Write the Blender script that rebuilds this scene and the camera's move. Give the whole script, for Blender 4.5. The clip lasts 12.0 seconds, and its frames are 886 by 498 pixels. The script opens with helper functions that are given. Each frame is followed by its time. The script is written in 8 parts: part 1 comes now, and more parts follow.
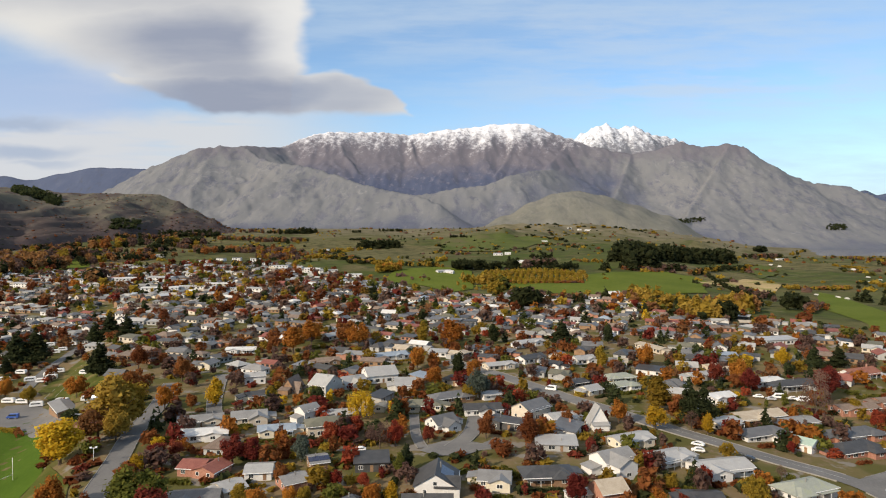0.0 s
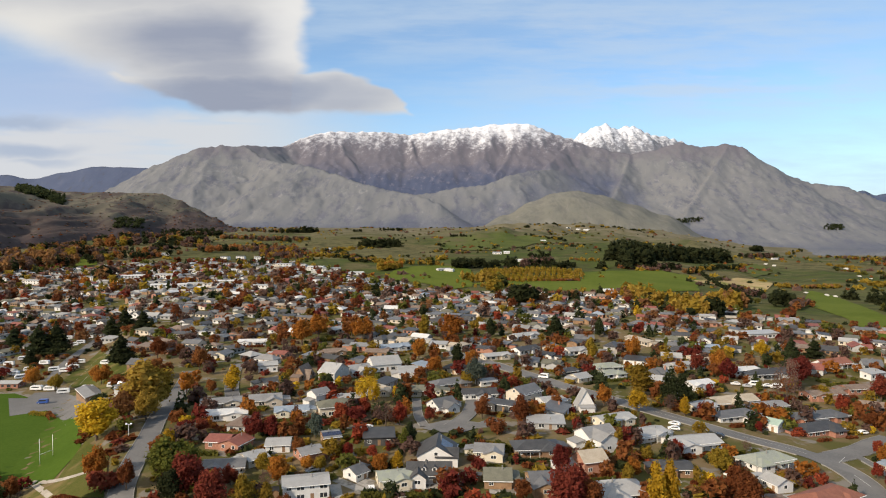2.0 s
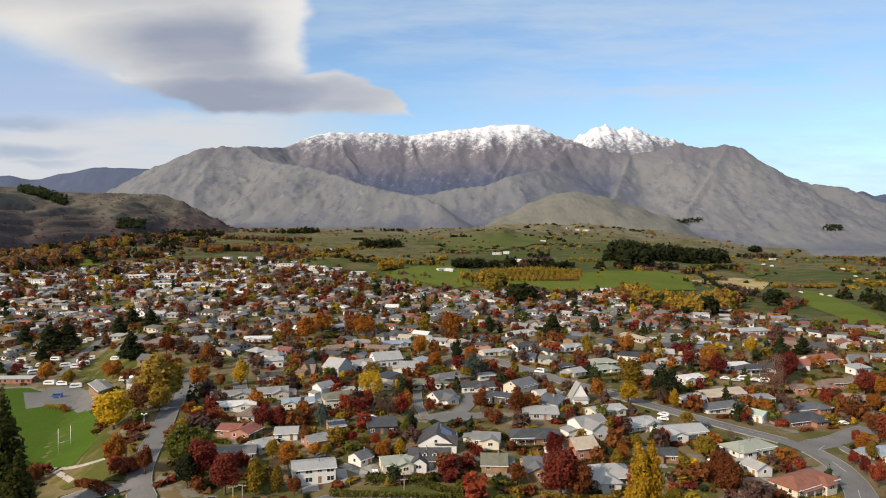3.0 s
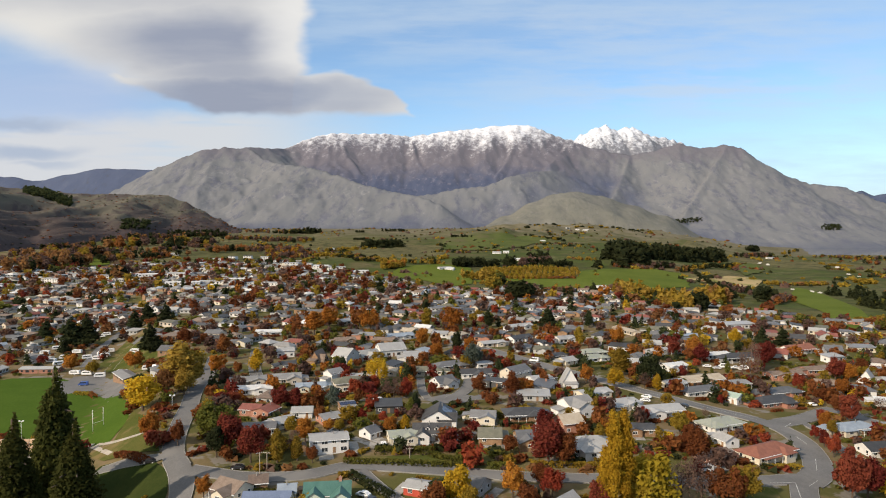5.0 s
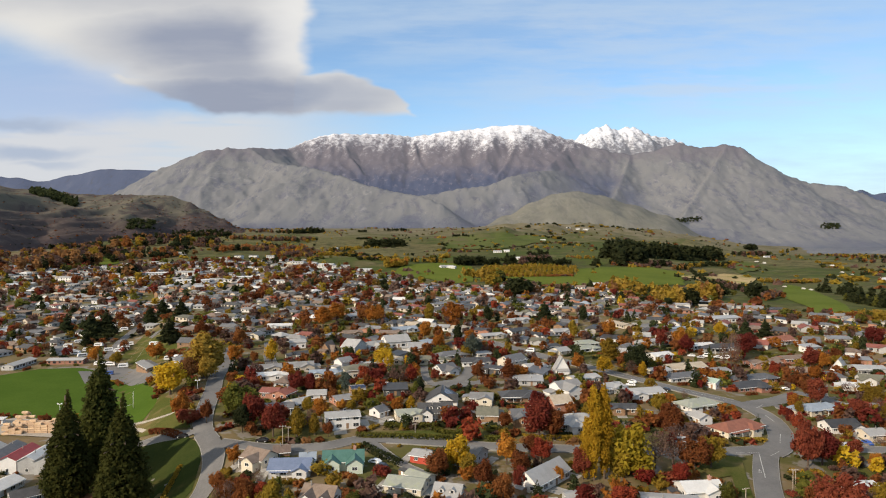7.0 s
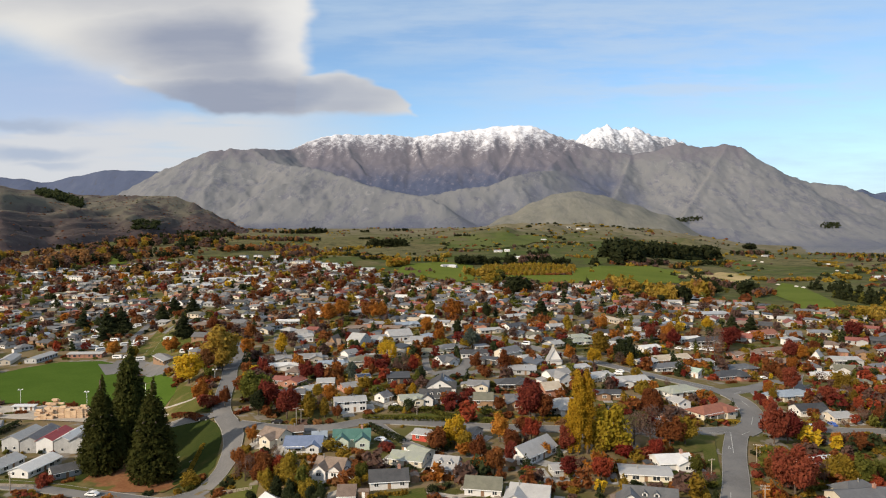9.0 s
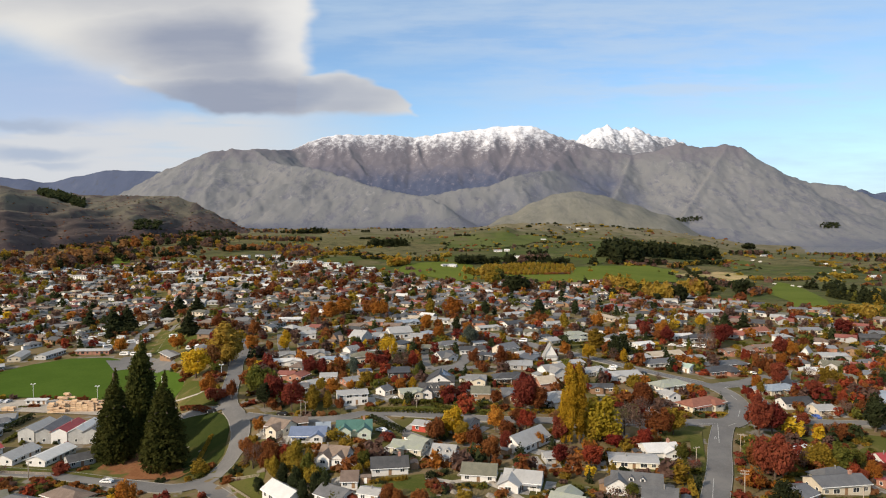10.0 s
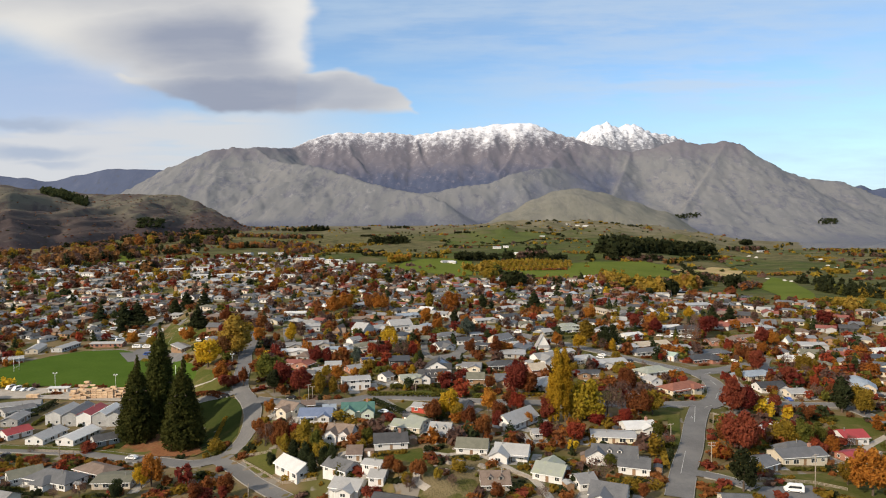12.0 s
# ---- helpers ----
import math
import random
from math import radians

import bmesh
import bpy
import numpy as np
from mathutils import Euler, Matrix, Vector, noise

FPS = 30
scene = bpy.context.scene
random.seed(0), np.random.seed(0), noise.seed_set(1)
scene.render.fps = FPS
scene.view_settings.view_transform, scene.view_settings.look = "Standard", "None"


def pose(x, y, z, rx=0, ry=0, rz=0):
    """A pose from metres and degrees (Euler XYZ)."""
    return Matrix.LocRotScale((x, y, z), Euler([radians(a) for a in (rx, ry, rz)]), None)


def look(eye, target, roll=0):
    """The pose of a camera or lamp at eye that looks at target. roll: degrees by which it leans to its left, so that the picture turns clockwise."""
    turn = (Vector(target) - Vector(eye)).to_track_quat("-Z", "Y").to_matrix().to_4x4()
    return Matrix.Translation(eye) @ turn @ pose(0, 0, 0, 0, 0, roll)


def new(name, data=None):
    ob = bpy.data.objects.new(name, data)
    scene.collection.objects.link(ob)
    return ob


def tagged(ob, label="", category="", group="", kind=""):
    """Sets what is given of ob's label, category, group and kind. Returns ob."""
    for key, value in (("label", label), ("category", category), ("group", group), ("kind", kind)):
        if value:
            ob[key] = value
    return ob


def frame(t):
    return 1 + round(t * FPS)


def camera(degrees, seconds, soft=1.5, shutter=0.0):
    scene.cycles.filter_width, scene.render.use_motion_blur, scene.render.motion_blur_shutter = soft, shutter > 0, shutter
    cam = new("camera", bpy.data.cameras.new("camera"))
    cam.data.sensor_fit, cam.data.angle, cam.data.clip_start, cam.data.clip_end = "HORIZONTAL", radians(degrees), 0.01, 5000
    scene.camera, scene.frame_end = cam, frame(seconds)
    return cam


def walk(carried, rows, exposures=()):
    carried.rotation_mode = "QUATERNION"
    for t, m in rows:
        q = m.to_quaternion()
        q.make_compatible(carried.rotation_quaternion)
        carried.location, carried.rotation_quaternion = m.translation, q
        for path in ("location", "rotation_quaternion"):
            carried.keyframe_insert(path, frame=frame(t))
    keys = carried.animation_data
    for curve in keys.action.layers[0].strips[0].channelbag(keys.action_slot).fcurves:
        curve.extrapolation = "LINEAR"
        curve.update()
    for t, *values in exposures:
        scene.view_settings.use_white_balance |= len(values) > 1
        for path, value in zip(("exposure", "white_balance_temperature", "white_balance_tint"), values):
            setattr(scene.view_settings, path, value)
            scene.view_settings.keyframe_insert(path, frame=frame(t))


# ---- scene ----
cam = camera(68.0, 12.0, soft=1.1)
PATH = [
    (0, (0.129, 123.559, 75.659), (0.145, 125.558, 75.601), -0.0),
    (0.5, (-0.049, 118.174, 75.615), (-0.032, 120.173, 75.557), 0.1),
    (1, (-0.153, 112.324, 75.563), (-0.136, 114.323, 75.505), 0.1),
    (1.5, (-0.262, 106.248, 75.509), (-0.245, 108.247, 75.45), 0.1),
    (2, (-0.192, 99.982, 75.458), (-0.176, 101.981, 75.398), 0.1),
    (2.5, (-0.029, 93.626, 75.31), (-0.014, 95.625, 75.253), 0.1),
    (3, (-0.039, 87.59, 75.091), (-0.024, 89.589, 75.033), 0.1),
    (4.8, (-0.096, 65.661, 74.007), (-0.085, 67.661, 73.95), 0.1),
    (5, (-0.154, 63.122, 74.009), (-0.142, 65.122, 73.952), -0.0),
    (5.5, (-0.272, 56.687, 73.821), (-0.261, 58.686, 73.765), -0.1),
    (6, (-0.274, 50.149, 73.67), (-0.264, 52.148, 73.614), -0.1),
    (6.5, (-0.446, 43.613, 73.556), (-0.438, 45.612, 73.499), -0.1),
    (7, (-0.348, 37.475, 73.565), (-0.341, 39.474, 73.507), -0.1),
    (8.8, (0.582, 17.249, 73.378), (0.584, 19.248, 73.319), -0.2),
    (9, (0.758, 15.049, 73.383), (0.759, 17.048, 73.325), -0.2),
    (9.5, (1.178, 9.672, 73.274), (1.178, 11.671, 73.216), -0.2),
    (10, (1.591, 4.328, 73.196), (1.59, 6.327, 73.138), -0.2),
    (10.5, (2.039, -0.907, 73.038), (2.037, 1.092, 72.979), -0.3),
    (11, (2.44, -6.22, 72.9), (2.438, -4.221, 72.841), -0.3),
    (11.5, (2.904, -11.288, 72.827), (2.902, -9.289, 72.766), -0.3),
    (12, (3.313, -16.049, 72.784), (3.31, -14.05, 72.718), -0.4),
]
walk(cam, [(t, look(eye, aim, lean)) for t, eye, aim, lean in PATH])

# ---- world, sun ----
SUN_AZ, SUN_EL = radians(228), radians(29)
world = bpy.data.worlds.new("world")
scene.world = world
world.use_nodes = True
wn, wl = world.node_tree.nodes, world.node_tree.links
wn.clear()


def socket(tree, sock, value):
    if isinstance(value, bpy.types.NodeSocket):
        tree.links.new(value, sock)
    else:
        sock.default_value = value


def calc(tree, op, a, b=0.0, c=0.0, clamp=False):
    n = tree.nodes.new("ShaderNodeMath")
    n.operation, n.use_clamp = op, clamp
    for i, v in enumerate((a, b, c)):
        socket(tree, n.inputs[i], v)
    return n.outputs[0]


def ramp(tree, value, lo, hi):
    n = tree.nodes.new("ShaderNodeMapRange")
    n.interpolation_type = "SMOOTHSTEP"
    for i, v in enumerate((value, lo, hi, 0.0, 1.0)):
        socket(tree, n.inputs[i], v)
    return n.outputs[0]


def blend(tree, fac, a, b):
    n = tree.nodes.new("ShaderNodeMix")
    n.data_type = "RGBA"
    socket(tree, n.inputs[0], fac)
    socket(tree, n.inputs[6], a if isinstance(a, bpy.types.NodeSocket) else (*a, 1))
    socket(tree, n.inputs[7], b if isinstance(b, bpy.types.NodeSocket) else (*b, 1))
    return n.outputs[2]


def noise_tex(tree, vector, scale, detail=4.0, rough=0.55, distortion=0.0):
    n = tree.nodes.new("ShaderNodeTexNoise")
    if vector is not None:
        tree.links.new(vector, n.inputs["Vector"])
    n.inputs["Scale"].default_value, n.inputs["Detail"].default_value = scale, detail
    n.inputs["Roughness"].default_value, n.inputs["Distortion"].default_value = rough, distortion
    return n.outputs[0]


def vec(tree, x, y, z=0.0):
    n = tree.nodes.new("ShaderNodeCombineXYZ")
    for i, v in enumerate((x, y, z)):
        socket(tree, n.inputs[i], v)
    return n.outputs[0]


def build_sky():
    t = world.node_tree
    sky = wn.new("ShaderNodeTexSky")
    sky.sky_type, sky.sun_disc = "NISHITA", False
    sky.sun_elevation, sky.sun_rotation = SUN_EL, SUN_AZ
    sky.air_density, sky.dust_density, sky.ozone_density = 1.0, 0.4, 2.0
    sep = wn.new("ShaderNodeSeparateXYZ")
    wl.new(wn.new("ShaderNodeTexCoord").outputs["Generated"], sep.inputs[0])
    ahead = calc(t, "MAXIMUM", calc(t, "ABSOLUTE", sep.outputs[1]), 0.12)
    # across and up: tangents of the angles from straight ahead and from the horizon, in thousandths
    a0 = calc(t, "MULTIPLY", calc(t, "DIVIDE", sep.outputs[0], ahead), 1000)
    e0 = calc(t, "MULTIPLY", calc(t, "DIVIDE", sep.outputs[2], ahead), 1000)
    soft = noise_tex(t, vec(t, calc(t, "MULTIPLY", a0, 0.010), calc(t, "MULTIPLY", e0, 0.022)), 1.0, 3, 0.5)
    soft2 = noise_tex(t, vec(t, calc(t, "MULTIPLY", a0, 0.011), calc(t, "MULTIPLY", e0, 0.024), 9.0), 1.0, 3, 0.5)
    a = calc(t, "ADD", a0, calc(t, "MULTIPLY", calc(t, "SUBTRACT", soft, 0.5), 55))
    e = calc(t, "ADD", e0, calc(t, "MULTIPLY", calc(t, "SUBTRACT", soft2, 0.5), 34))
    fine = noise_tex(t, vec(t, calc(t, "MULTIPLY", a0, 0.005), calc(t, "MULTIPLY", e0, 0.032), 7.0), 1.0, 6, 0.58)
    band = noise_tex(t, vec(t, calc(t, "MULTIPLY", a0, 0.0032), calc(t, "MULTIPLY", e0, 0.030), 3.0), 1.0, 3, 0.5)

    def lens(ca, ce, ra, re, soften):
        dx = calc(t, "DIVIDE", calc(t, "SUBTRACT", a, ca), ra)
        dy = calc(t, "DIVIDE", calc(t, "SUBTRACT", e, ce), re)
        r = calc(t, "SQRT", calc(t, "ADD", calc(t, "MULTIPLY", dx, dx), calc(t, "MULTIPLY", dy, dy)))
        return calc(t, "SUBTRACT", 1.0, ramp(t, r, 1.0 - soften, 1.0 + soften))

    def under(value, edge, width):
        return calc(t, "SUBTRACT", 1.0, ramp(t, value, edge - width, edge + width))

    # the great cloud: its underside slopes down from the west, its east edge stands upright, a wing trails below
    slope = calc(t, "MULTIPLY_ADD", a, -0.36, 50.0)
    floor = calc(t, "SMOOTH_MAX", slope, 175.0, 14.0)
    hang = calc(t, "SUBTRACT", e, floor)
    above = ramp(t, hang, -5.0, 9.0)
    drift = ramp(t, a, -560.0, -330.0)
    loose = calc(t, "ADD", calc(t, "MULTIPLY", above, drift), calc(t, "MULTIPLY", ramp(t, hang, -30.0, 40.0), calc(t, "SUBTRACT", 1.0, drift)))
    body = calc(t, "MULTIPLY", loose, under(calc(t, "MULTIPLY_ADD", e, -0.09, a), -228.0, 13.0))
    out = calc(t, "MAXIMUM", calc(t, "SUBTRACT", a, -165.0), 0.0)
    roof = calc(t, "SUBTRACT", 236.0, calc(t, "MULTIPLY", calc(t, "MULTIPLY", out, out), 0.0036))
    wing = calc(t, "MULTIPLY", above, under(calc(t, "SUBTRACT", e, roof), 0.0, 5.0))
    cloud_mask = calc(t, "MAXIMUM", body, calc(t, "MULTIPLY", wing, 0.95))
    core = calc(t, "MULTIPLY", lens(-350, 285, 160, 50, 0.7), 0.95)
    core = calc(t, "MAXIMUM", core, lens(-300, 203, 165, 34, 0.6))
    core = calc(t, "MAXIMUM", core, calc(t, "MULTIPLY", lens(-160, 200, 105, 36, 0.75), 0.7))
    core = calc(t, "MAXIMUM", core, calc(t, "MULTIPLY", lens(-400, 355, 300, 30, 0.95), 0.5))
    core = calc(t, "MAXIMUM", core, calc(t, "MULTIPLY", lens(-318, 243, 120, 48, 0.75), 0.8))
    core = calc(t, "MULTIPLY", core, calc(t, "MULTIPLY_ADD", fine, 0.5, 0.75), clamp=True)
    cloud = blend(t, core, (0.78, 0.765, 0.735), (0.33, 0.365, 0.46))

    rim = calc(t, "MULTIPLY", calc(t, "MULTIPLY", ramp(t, a, -300.0, -215.0), ramp(t, e, 215.0, 265.0)), 0.75)
    cloud = blend(t, rim, cloud, (0.86, 0.85, 0.83))

    # thin veils over the blue, a pale bank low in the west with blue gaps
    veil = calc(t, "MULTIPLY_ADD", ramp(t, fine, 0.35, 0.8), 0.34, 0.08)
    veil = calc(t, "ADD", veil, calc(t, "MULTIPLY", under(e, 70.0, 140.0), 0.85), clamp=True)
    veil = calc(t, "ADD", veil, calc(t, "MULTIPLY", ramp(t, e, 240.0, 400.0), 0.38), clamp=True)
    west = under(a, -190.0, 150.0)
    bank = calc(t, "MULTIPLY", calc(t, "MULTIPLY", west, under(calc(t, "MULTIPLY_ADD", a, -0.05, e), 192.0, 16.0)), ramp(t, band, 0.20, 0.46))
    haze = calc(t, "MULTIPLY", calc(t, "MULTIPLY", under(a, -420.0, 120.0), under(e, 265.0, 60.0)), 0.6)
    streaks = calc(t, "MAXIMUM", lens(-640, 160, 75, 8, 0.7), lens(-625, 117, 70, 11, 0.7))
    streaks = calc(t, "MAXIMUM", streaks, calc(t, "MULTIPLY", lens(-598, 100, 45, 5, 0.8), 0.7))
    wisps = calc(t, "MULTIPLY", calc(t, "MAXIMUM", lens(400, 222, 270, 34, 0.95), calc(t, "MULTIPLY", lens(230, 300, 330, 40, 0.95), 0.7)), ramp(t, fine, 0.30, 0.62))
    tint = wn.new("ShaderNodeVectorMath")
    tint.operation = "MULTIPLY"
    wl.new(sky.outputs[0], tint.inputs[0])
    tint.inputs[1].default_value = (0.128, 0.148, 0.164)
    col = blend(t, veil, tint.outputs[0], (0.52, 0.665, 0.82))
    col = blend(t, haze, col, (0.50, 0.56, 0.76))
    col = blend(t, calc(t, "MULTIPLY", wisps, 0.55), col, (0.62, 0.69, 0.78))
    col = blend(t, calc(t, "MULTIPLY", bank, 0.9), col, (0.69, 0.70, 0.72))
    col = blend(t, calc(t, "MULTIPLY", streaks, 0.8), col, (0.40, 0.48, 0.62))
    col = blend(t, cloud_mask, col, cloud)
    bg = wn.new("ShaderNodeBackground")
    wl.new(col, bg.inputs[0])
    bg.inputs[1].default_value = 0.91
    wl.new(bg.outputs[0], wn.new("ShaderNodeOutputWorld").inputs[0])


build_sky()
sun = new("sun", bpy.data.lights.new("sun", "SUN"))
sun.data.energy, sun.data.angle, sun.data.color = 4.95, radians(0.6), (1.0, 0.845, 0.66)
sun_dir = Vector((math.sin(SUN_AZ) * math.cos(SUN_EL), math.cos(SUN_AZ) * math.cos(SUN_EL), math.sin(SUN_EL)))
sun.matrix_world = look(sun_dir * 200, (0, 0, 0))
scene.view_settings.exposure = 0.14


# ---- materials ----
def material(name, c1, c2, scale=0.5, rough=0.8, bump=0.0, metal=0.0, fine=None, c3=None, c3_scale=0.05, c3_lo=0.5, c3_hi=0.65, per_object=0.0, per_island=0.0, stretch=(1, 1, 1), coords="Object", spec=0.3, stripes=0.0):
    """Two colours mixed by noise at two scales, with an optional third in patches and a shift of brightness from object to object."""
    m = bpy.data.materials.new(name)
    m.use_nodes = True
    t = m.node_tree
    p = t.nodes["Principled BSDF"]
    tc = t.nodes.new("ShaderNodeTexCoord").outputs["Object"] if coords == "Object" else t.nodes.new("ShaderNodeNewGeometry").outputs["Position"]
    mp = t.nodes.new("ShaderNodeMapping")
    t.links.new(tc, mp.inputs[0])
    mp.inputs["Scale"].default_value = stretch
    v = mp.outputs[0]
    n1 = noise_tex(t, v, scale, 5, 0.6)
    n2 = noise_tex(t, v, fine or scale * 7, 3, 0.6)
    f = calc(t, "ADD", calc(t, "MULTIPLY", n1, 0.6), calc(t, "MULTIPLY", n2, 0.4))
    f = ramp(t, f, 0.36, 0.64)
    col = blend(t, f, c1, c2)
    if c3:
        col = blend(t, ramp(t, noise_tex(t, v, c3_scale, 4, 0.6), c3_lo, c3_hi), col, c3)
    if stripes:
        w = t.nodes.new("ShaderNodeTexWave")
        t.links.new(tc, w.inputs[0])
        w.inputs["Scale"].default_value = stripes
        col = blend(t, calc(t, "MULTIPLY", w.outputs[1], 0.12), col, (0.02, 0.02, 0.02))
    for amount, node, out in ((per_object, "ShaderNodeObjectInfo", "Random"), (per_island, "ShaderNodeNewGeometry", "Random Per Island")):
        if amount:
            h = t.nodes.new("ShaderNodeHueSaturation")
            r = t.nodes.new(node).outputs[out]
            t.links.new(calc(t, "MULTIPLY_ADD", r, 2 * amount, 1 - amount), h.inputs["Value"])
            t.links.new(calc(t, "MULTIPLY_ADD", r, 0.06 * amount, 0.5 - 0.03 * amount), h.inputs["Hue"])
            t.links.new(col, h.inputs["Color"])
            col = h.outputs[0]
    t.links.new(col, p.inputs["Base Color"])
    p.inputs["Roughness"].default_value, p.inputs["Metallic"].default_value = rough, metal
    p.inputs["Specular IOR Level"].default_value = spec
    if bump:
        b = t.nodes.new("ShaderNodeBump")
        b.inputs["Strength"].default_value, b.inputs["Distance"].default_value = bump, 0.3 / max(scale, 0.05)
        t.links.new(f, b.inputs["Height"])
        t.links.new(b.outputs[0], p.inputs["Normal"])
    return m


def leafy(name, c1, c2):
    """Foliage: colour varies from leaf clump to leaf clump and from tree to tree, with a little light let through."""
    m = material(name, c1, c2, 0.35, 0.75, per_object=0.26, per_island=0.14, spec=0.05)
    p = m.node_tree.nodes["Principled BSDF"]
    p.inputs["Subsurface Weight"].default_value = 0.0
    t = m.node_tree
    tr = t.nodes.new("ShaderNodeBsdfTranslucent")
    t.links.new(p.inputs["Base Color"].links[0].from_socket, tr.inputs[0])
    mix = t.nodes.new("ShaderNodeMixShader")
    mix.inputs[0].default_value = 0.5
    t.links.new(p.outputs[0], mix.inputs[1])
    t.links.new(tr.outputs[0], mix.inputs[2])
    t.links.new(mix.outputs[0], t.nodes["Material Output"].inputs[0])
    return m


LEAF = {
    "red": leafy("leaf_red", (0.228, 0.041, 0.026), (0.335, 0.072, 0.034)),
    "crimson": leafy("leaf_crimson", (0.165, 0.036, 0.025), (0.262, 0.064, 0.038)),
    "rust": leafy("leaf_rust", (0.182, 0.066, 0.024), (0.259, 0.095, 0.033)),
    "orange": leafy("leaf_orange", (0.341, 0.134, 0.026), (0.457, 0.198, 0.037)),
    "yellow": leafy("leaf_yellow", (0.407, 0.255, 0.020), (0.550, 0.358, 0.033)),
    "olive": leafy("leaf_olive", (0.215, 0.149, 0.022), (0.330, 0.215, 0.033)),
    "green": leafy("leaf_green", (0.088, 0.095, 0.020), (0.154, 0.143, 0.031)),
    "dark": leafy("leaf_dark", (0.029, 0.037, 0.017), (0.057, 0.066, 0.026)),
    "sequoia": leafy("leaf_sequoia", (0.044, 0.050, 0.013), (0.081, 0.081, 0.020)),
    "lime": leafy("leaf_lime", (0.228, 0.162, 0.016), (0.318, 0.222, 0.027)),
    "blue": leafy("leaf_blue", (0.088, 0.110, 0.088), (0.132, 0.160, 0.127)),
    "gold": leafy("leaf_gold", (0.262, 0.165, 0.032), (0.345, 0.218, 0.045)),
    "tawny": leafy("leaf_tawny", (0.198, 0.097, 0.040), (0.270, 0.132, 0.055)),
    "bare": leafy("leaf_bare", (0.143, 0.088, 0.068), (0.204, 0.127, 0.097)),
}
BARK = material("bark", (0.07, 0.05, 0.035), (0.13, 0.10, 0.075), 2.0, 0.9, 0.3)
ROOF = {
    "grey": material("roof_grey", (0.18, 0.177, 0.175), (0.24, 0.236, 0.232), 0.3, 0.45, per_object=0.12, stripes=2.0, c3=(0.22, 0.22, 0.22), c3_scale=0.25),
    "light": material("roof_light", (0.29, 0.287, 0.28), (0.36, 0.355, 0.347), 0.3, 0.45, per_object=0.08, stripes=2.0, c3=(0.32, 0.32, 0.32), c3_scale=0.25),
    "white": material("roof_white", (0.52, 0.52, 0.515), (0.60, 0.60, 0.59), 0.3, 0.5, stripes=2.0, c3=(0.54, 0.53, 0.51), c3_scale=0.2),
    "charcoal": material("roof_charcoal", (0.040, 0.040, 0.042), (0.066, 0.065, 0.066), 0.4, 0.5, per_object=0.2, stripes=2.0),
    "slate": material("roof_slate", (0.092, 0.093, 0.098), (0.135, 0.135, 0.138), 0.4, 0.5, per_object=0.15, stripes=2.0),
    "brown": material("roof_brown", (0.13, 0.095, 0.075), (0.20, 0.15, 0.12), 0.5, 0.8, per_object=0.15),
    "tan": material("roof_tan", (0.30, 0.25, 0.19), (0.39, 0.335, 0.265), 0.4, 0.7, per_object=0.1),
    "terracotta": material("roof_terracotta", (0.19, 0.078, 0.052), (0.26, 0.108, 0.072), 0.5, 0.8, per_object=0.1),
    "maroon": material("roof_maroon", (0.175, 0.060, 0.048), (0.235, 0.088, 0.068), 0.5, 0.8, per_object=0.1),
    "redmetal": material("roof_red", (0.26, 0.035, 0.038), (0.33, 0.05, 0.05), 0.4, 0.5, stripes=2.0),
    "blue": material("roof_blue", (0.12, 0.155, 0.24), (0.16, 0.20, 0.30), 0.4, 0.45, stripes=2.0),
    "paleblue": material("roof_paleblue", (0.22, 0.26, 0.31), (0.28, 0.325, 0.38), 0.4, 0.45, stripes=2.0),
    "teal": material("roof_teal", (0.05, 0.125, 0.105), (0.075, 0.165, 0.14), 0.4, 0.5, stripes=2.0),
    "mint": material("roof_mint", (0.30, 0.39, 0.33), (0.37, 0.455, 0.39), 0.4, 0.5, stripes=2.0),
    "moss": material("roof_moss", (0.25, 0.265, 0.225), (0.31, 0.325, 0.28), 0.4, 0.6, c3=(0.29, 0.31, 0.22), c3_scale=0.4, stripes=2.0),
    "olive": material("roof_olive", (0.11, 0.108, 0.082), (0.15, 0.146, 0.11), 0.5, 0.8, per_object=0.1),
}
WALL = {
    "white": material("wall_white", (0.56, 0.55, 0.53), (0.64, 0.63, 0.61), 0.6, 0.7, per_object=0.05),
    "cream": material("wall_cream", (0.54, 0.49, 0.38), (0.62, 0.56, 0.45), 0.6, 0.75, per_object=0.1),
    "beige": material("wall_beige", (0.46, 0.40, 0.32), (0.54, 0.48, 0.39), 0.6, 0.8, per_object=0.12),
    "grey": material("wall_grey", (0.32, 0.32, 0.31), (0.42, 0.42, 0.41), 0.6, 0.8, per_object=0.15),
    "brick": material("wall_brick", (0.28, 0.13, 0.09), (0.38, 0.20, 0.14), 1.5, 0.85, per_object=0.12),
    "wood": material("wall_wood", (0.20, 0.12, 0.07), (0.30, 0.19, 0.11), 0.8, 0.8, per_object=0.15),
    "dark": material("wall_dark", (0.05, 0.05, 0.05), (0.08, 0.08, 0.08), 0.8, 0.7),
    "red": material("wall_red", (0.36, 0.05, 0.03), (0.44, 0.08, 0.05), 0.8, 0.7),
    "stone": material("wall_stone", (0.28, 0.26, 0.23), (0.42, 0.39, 0.35), 1.5, 0.9, 0.4),
    "sage": material("wall_sage", (0.42, 0.48, 0.40), (0.50, 0.56, 0.48), 0.6, 0.75),
}
TRIM = material("white_trim", (0.72, 0.72, 0.70), (0.80, 0.80, 0.78), 1.0, 0.6)
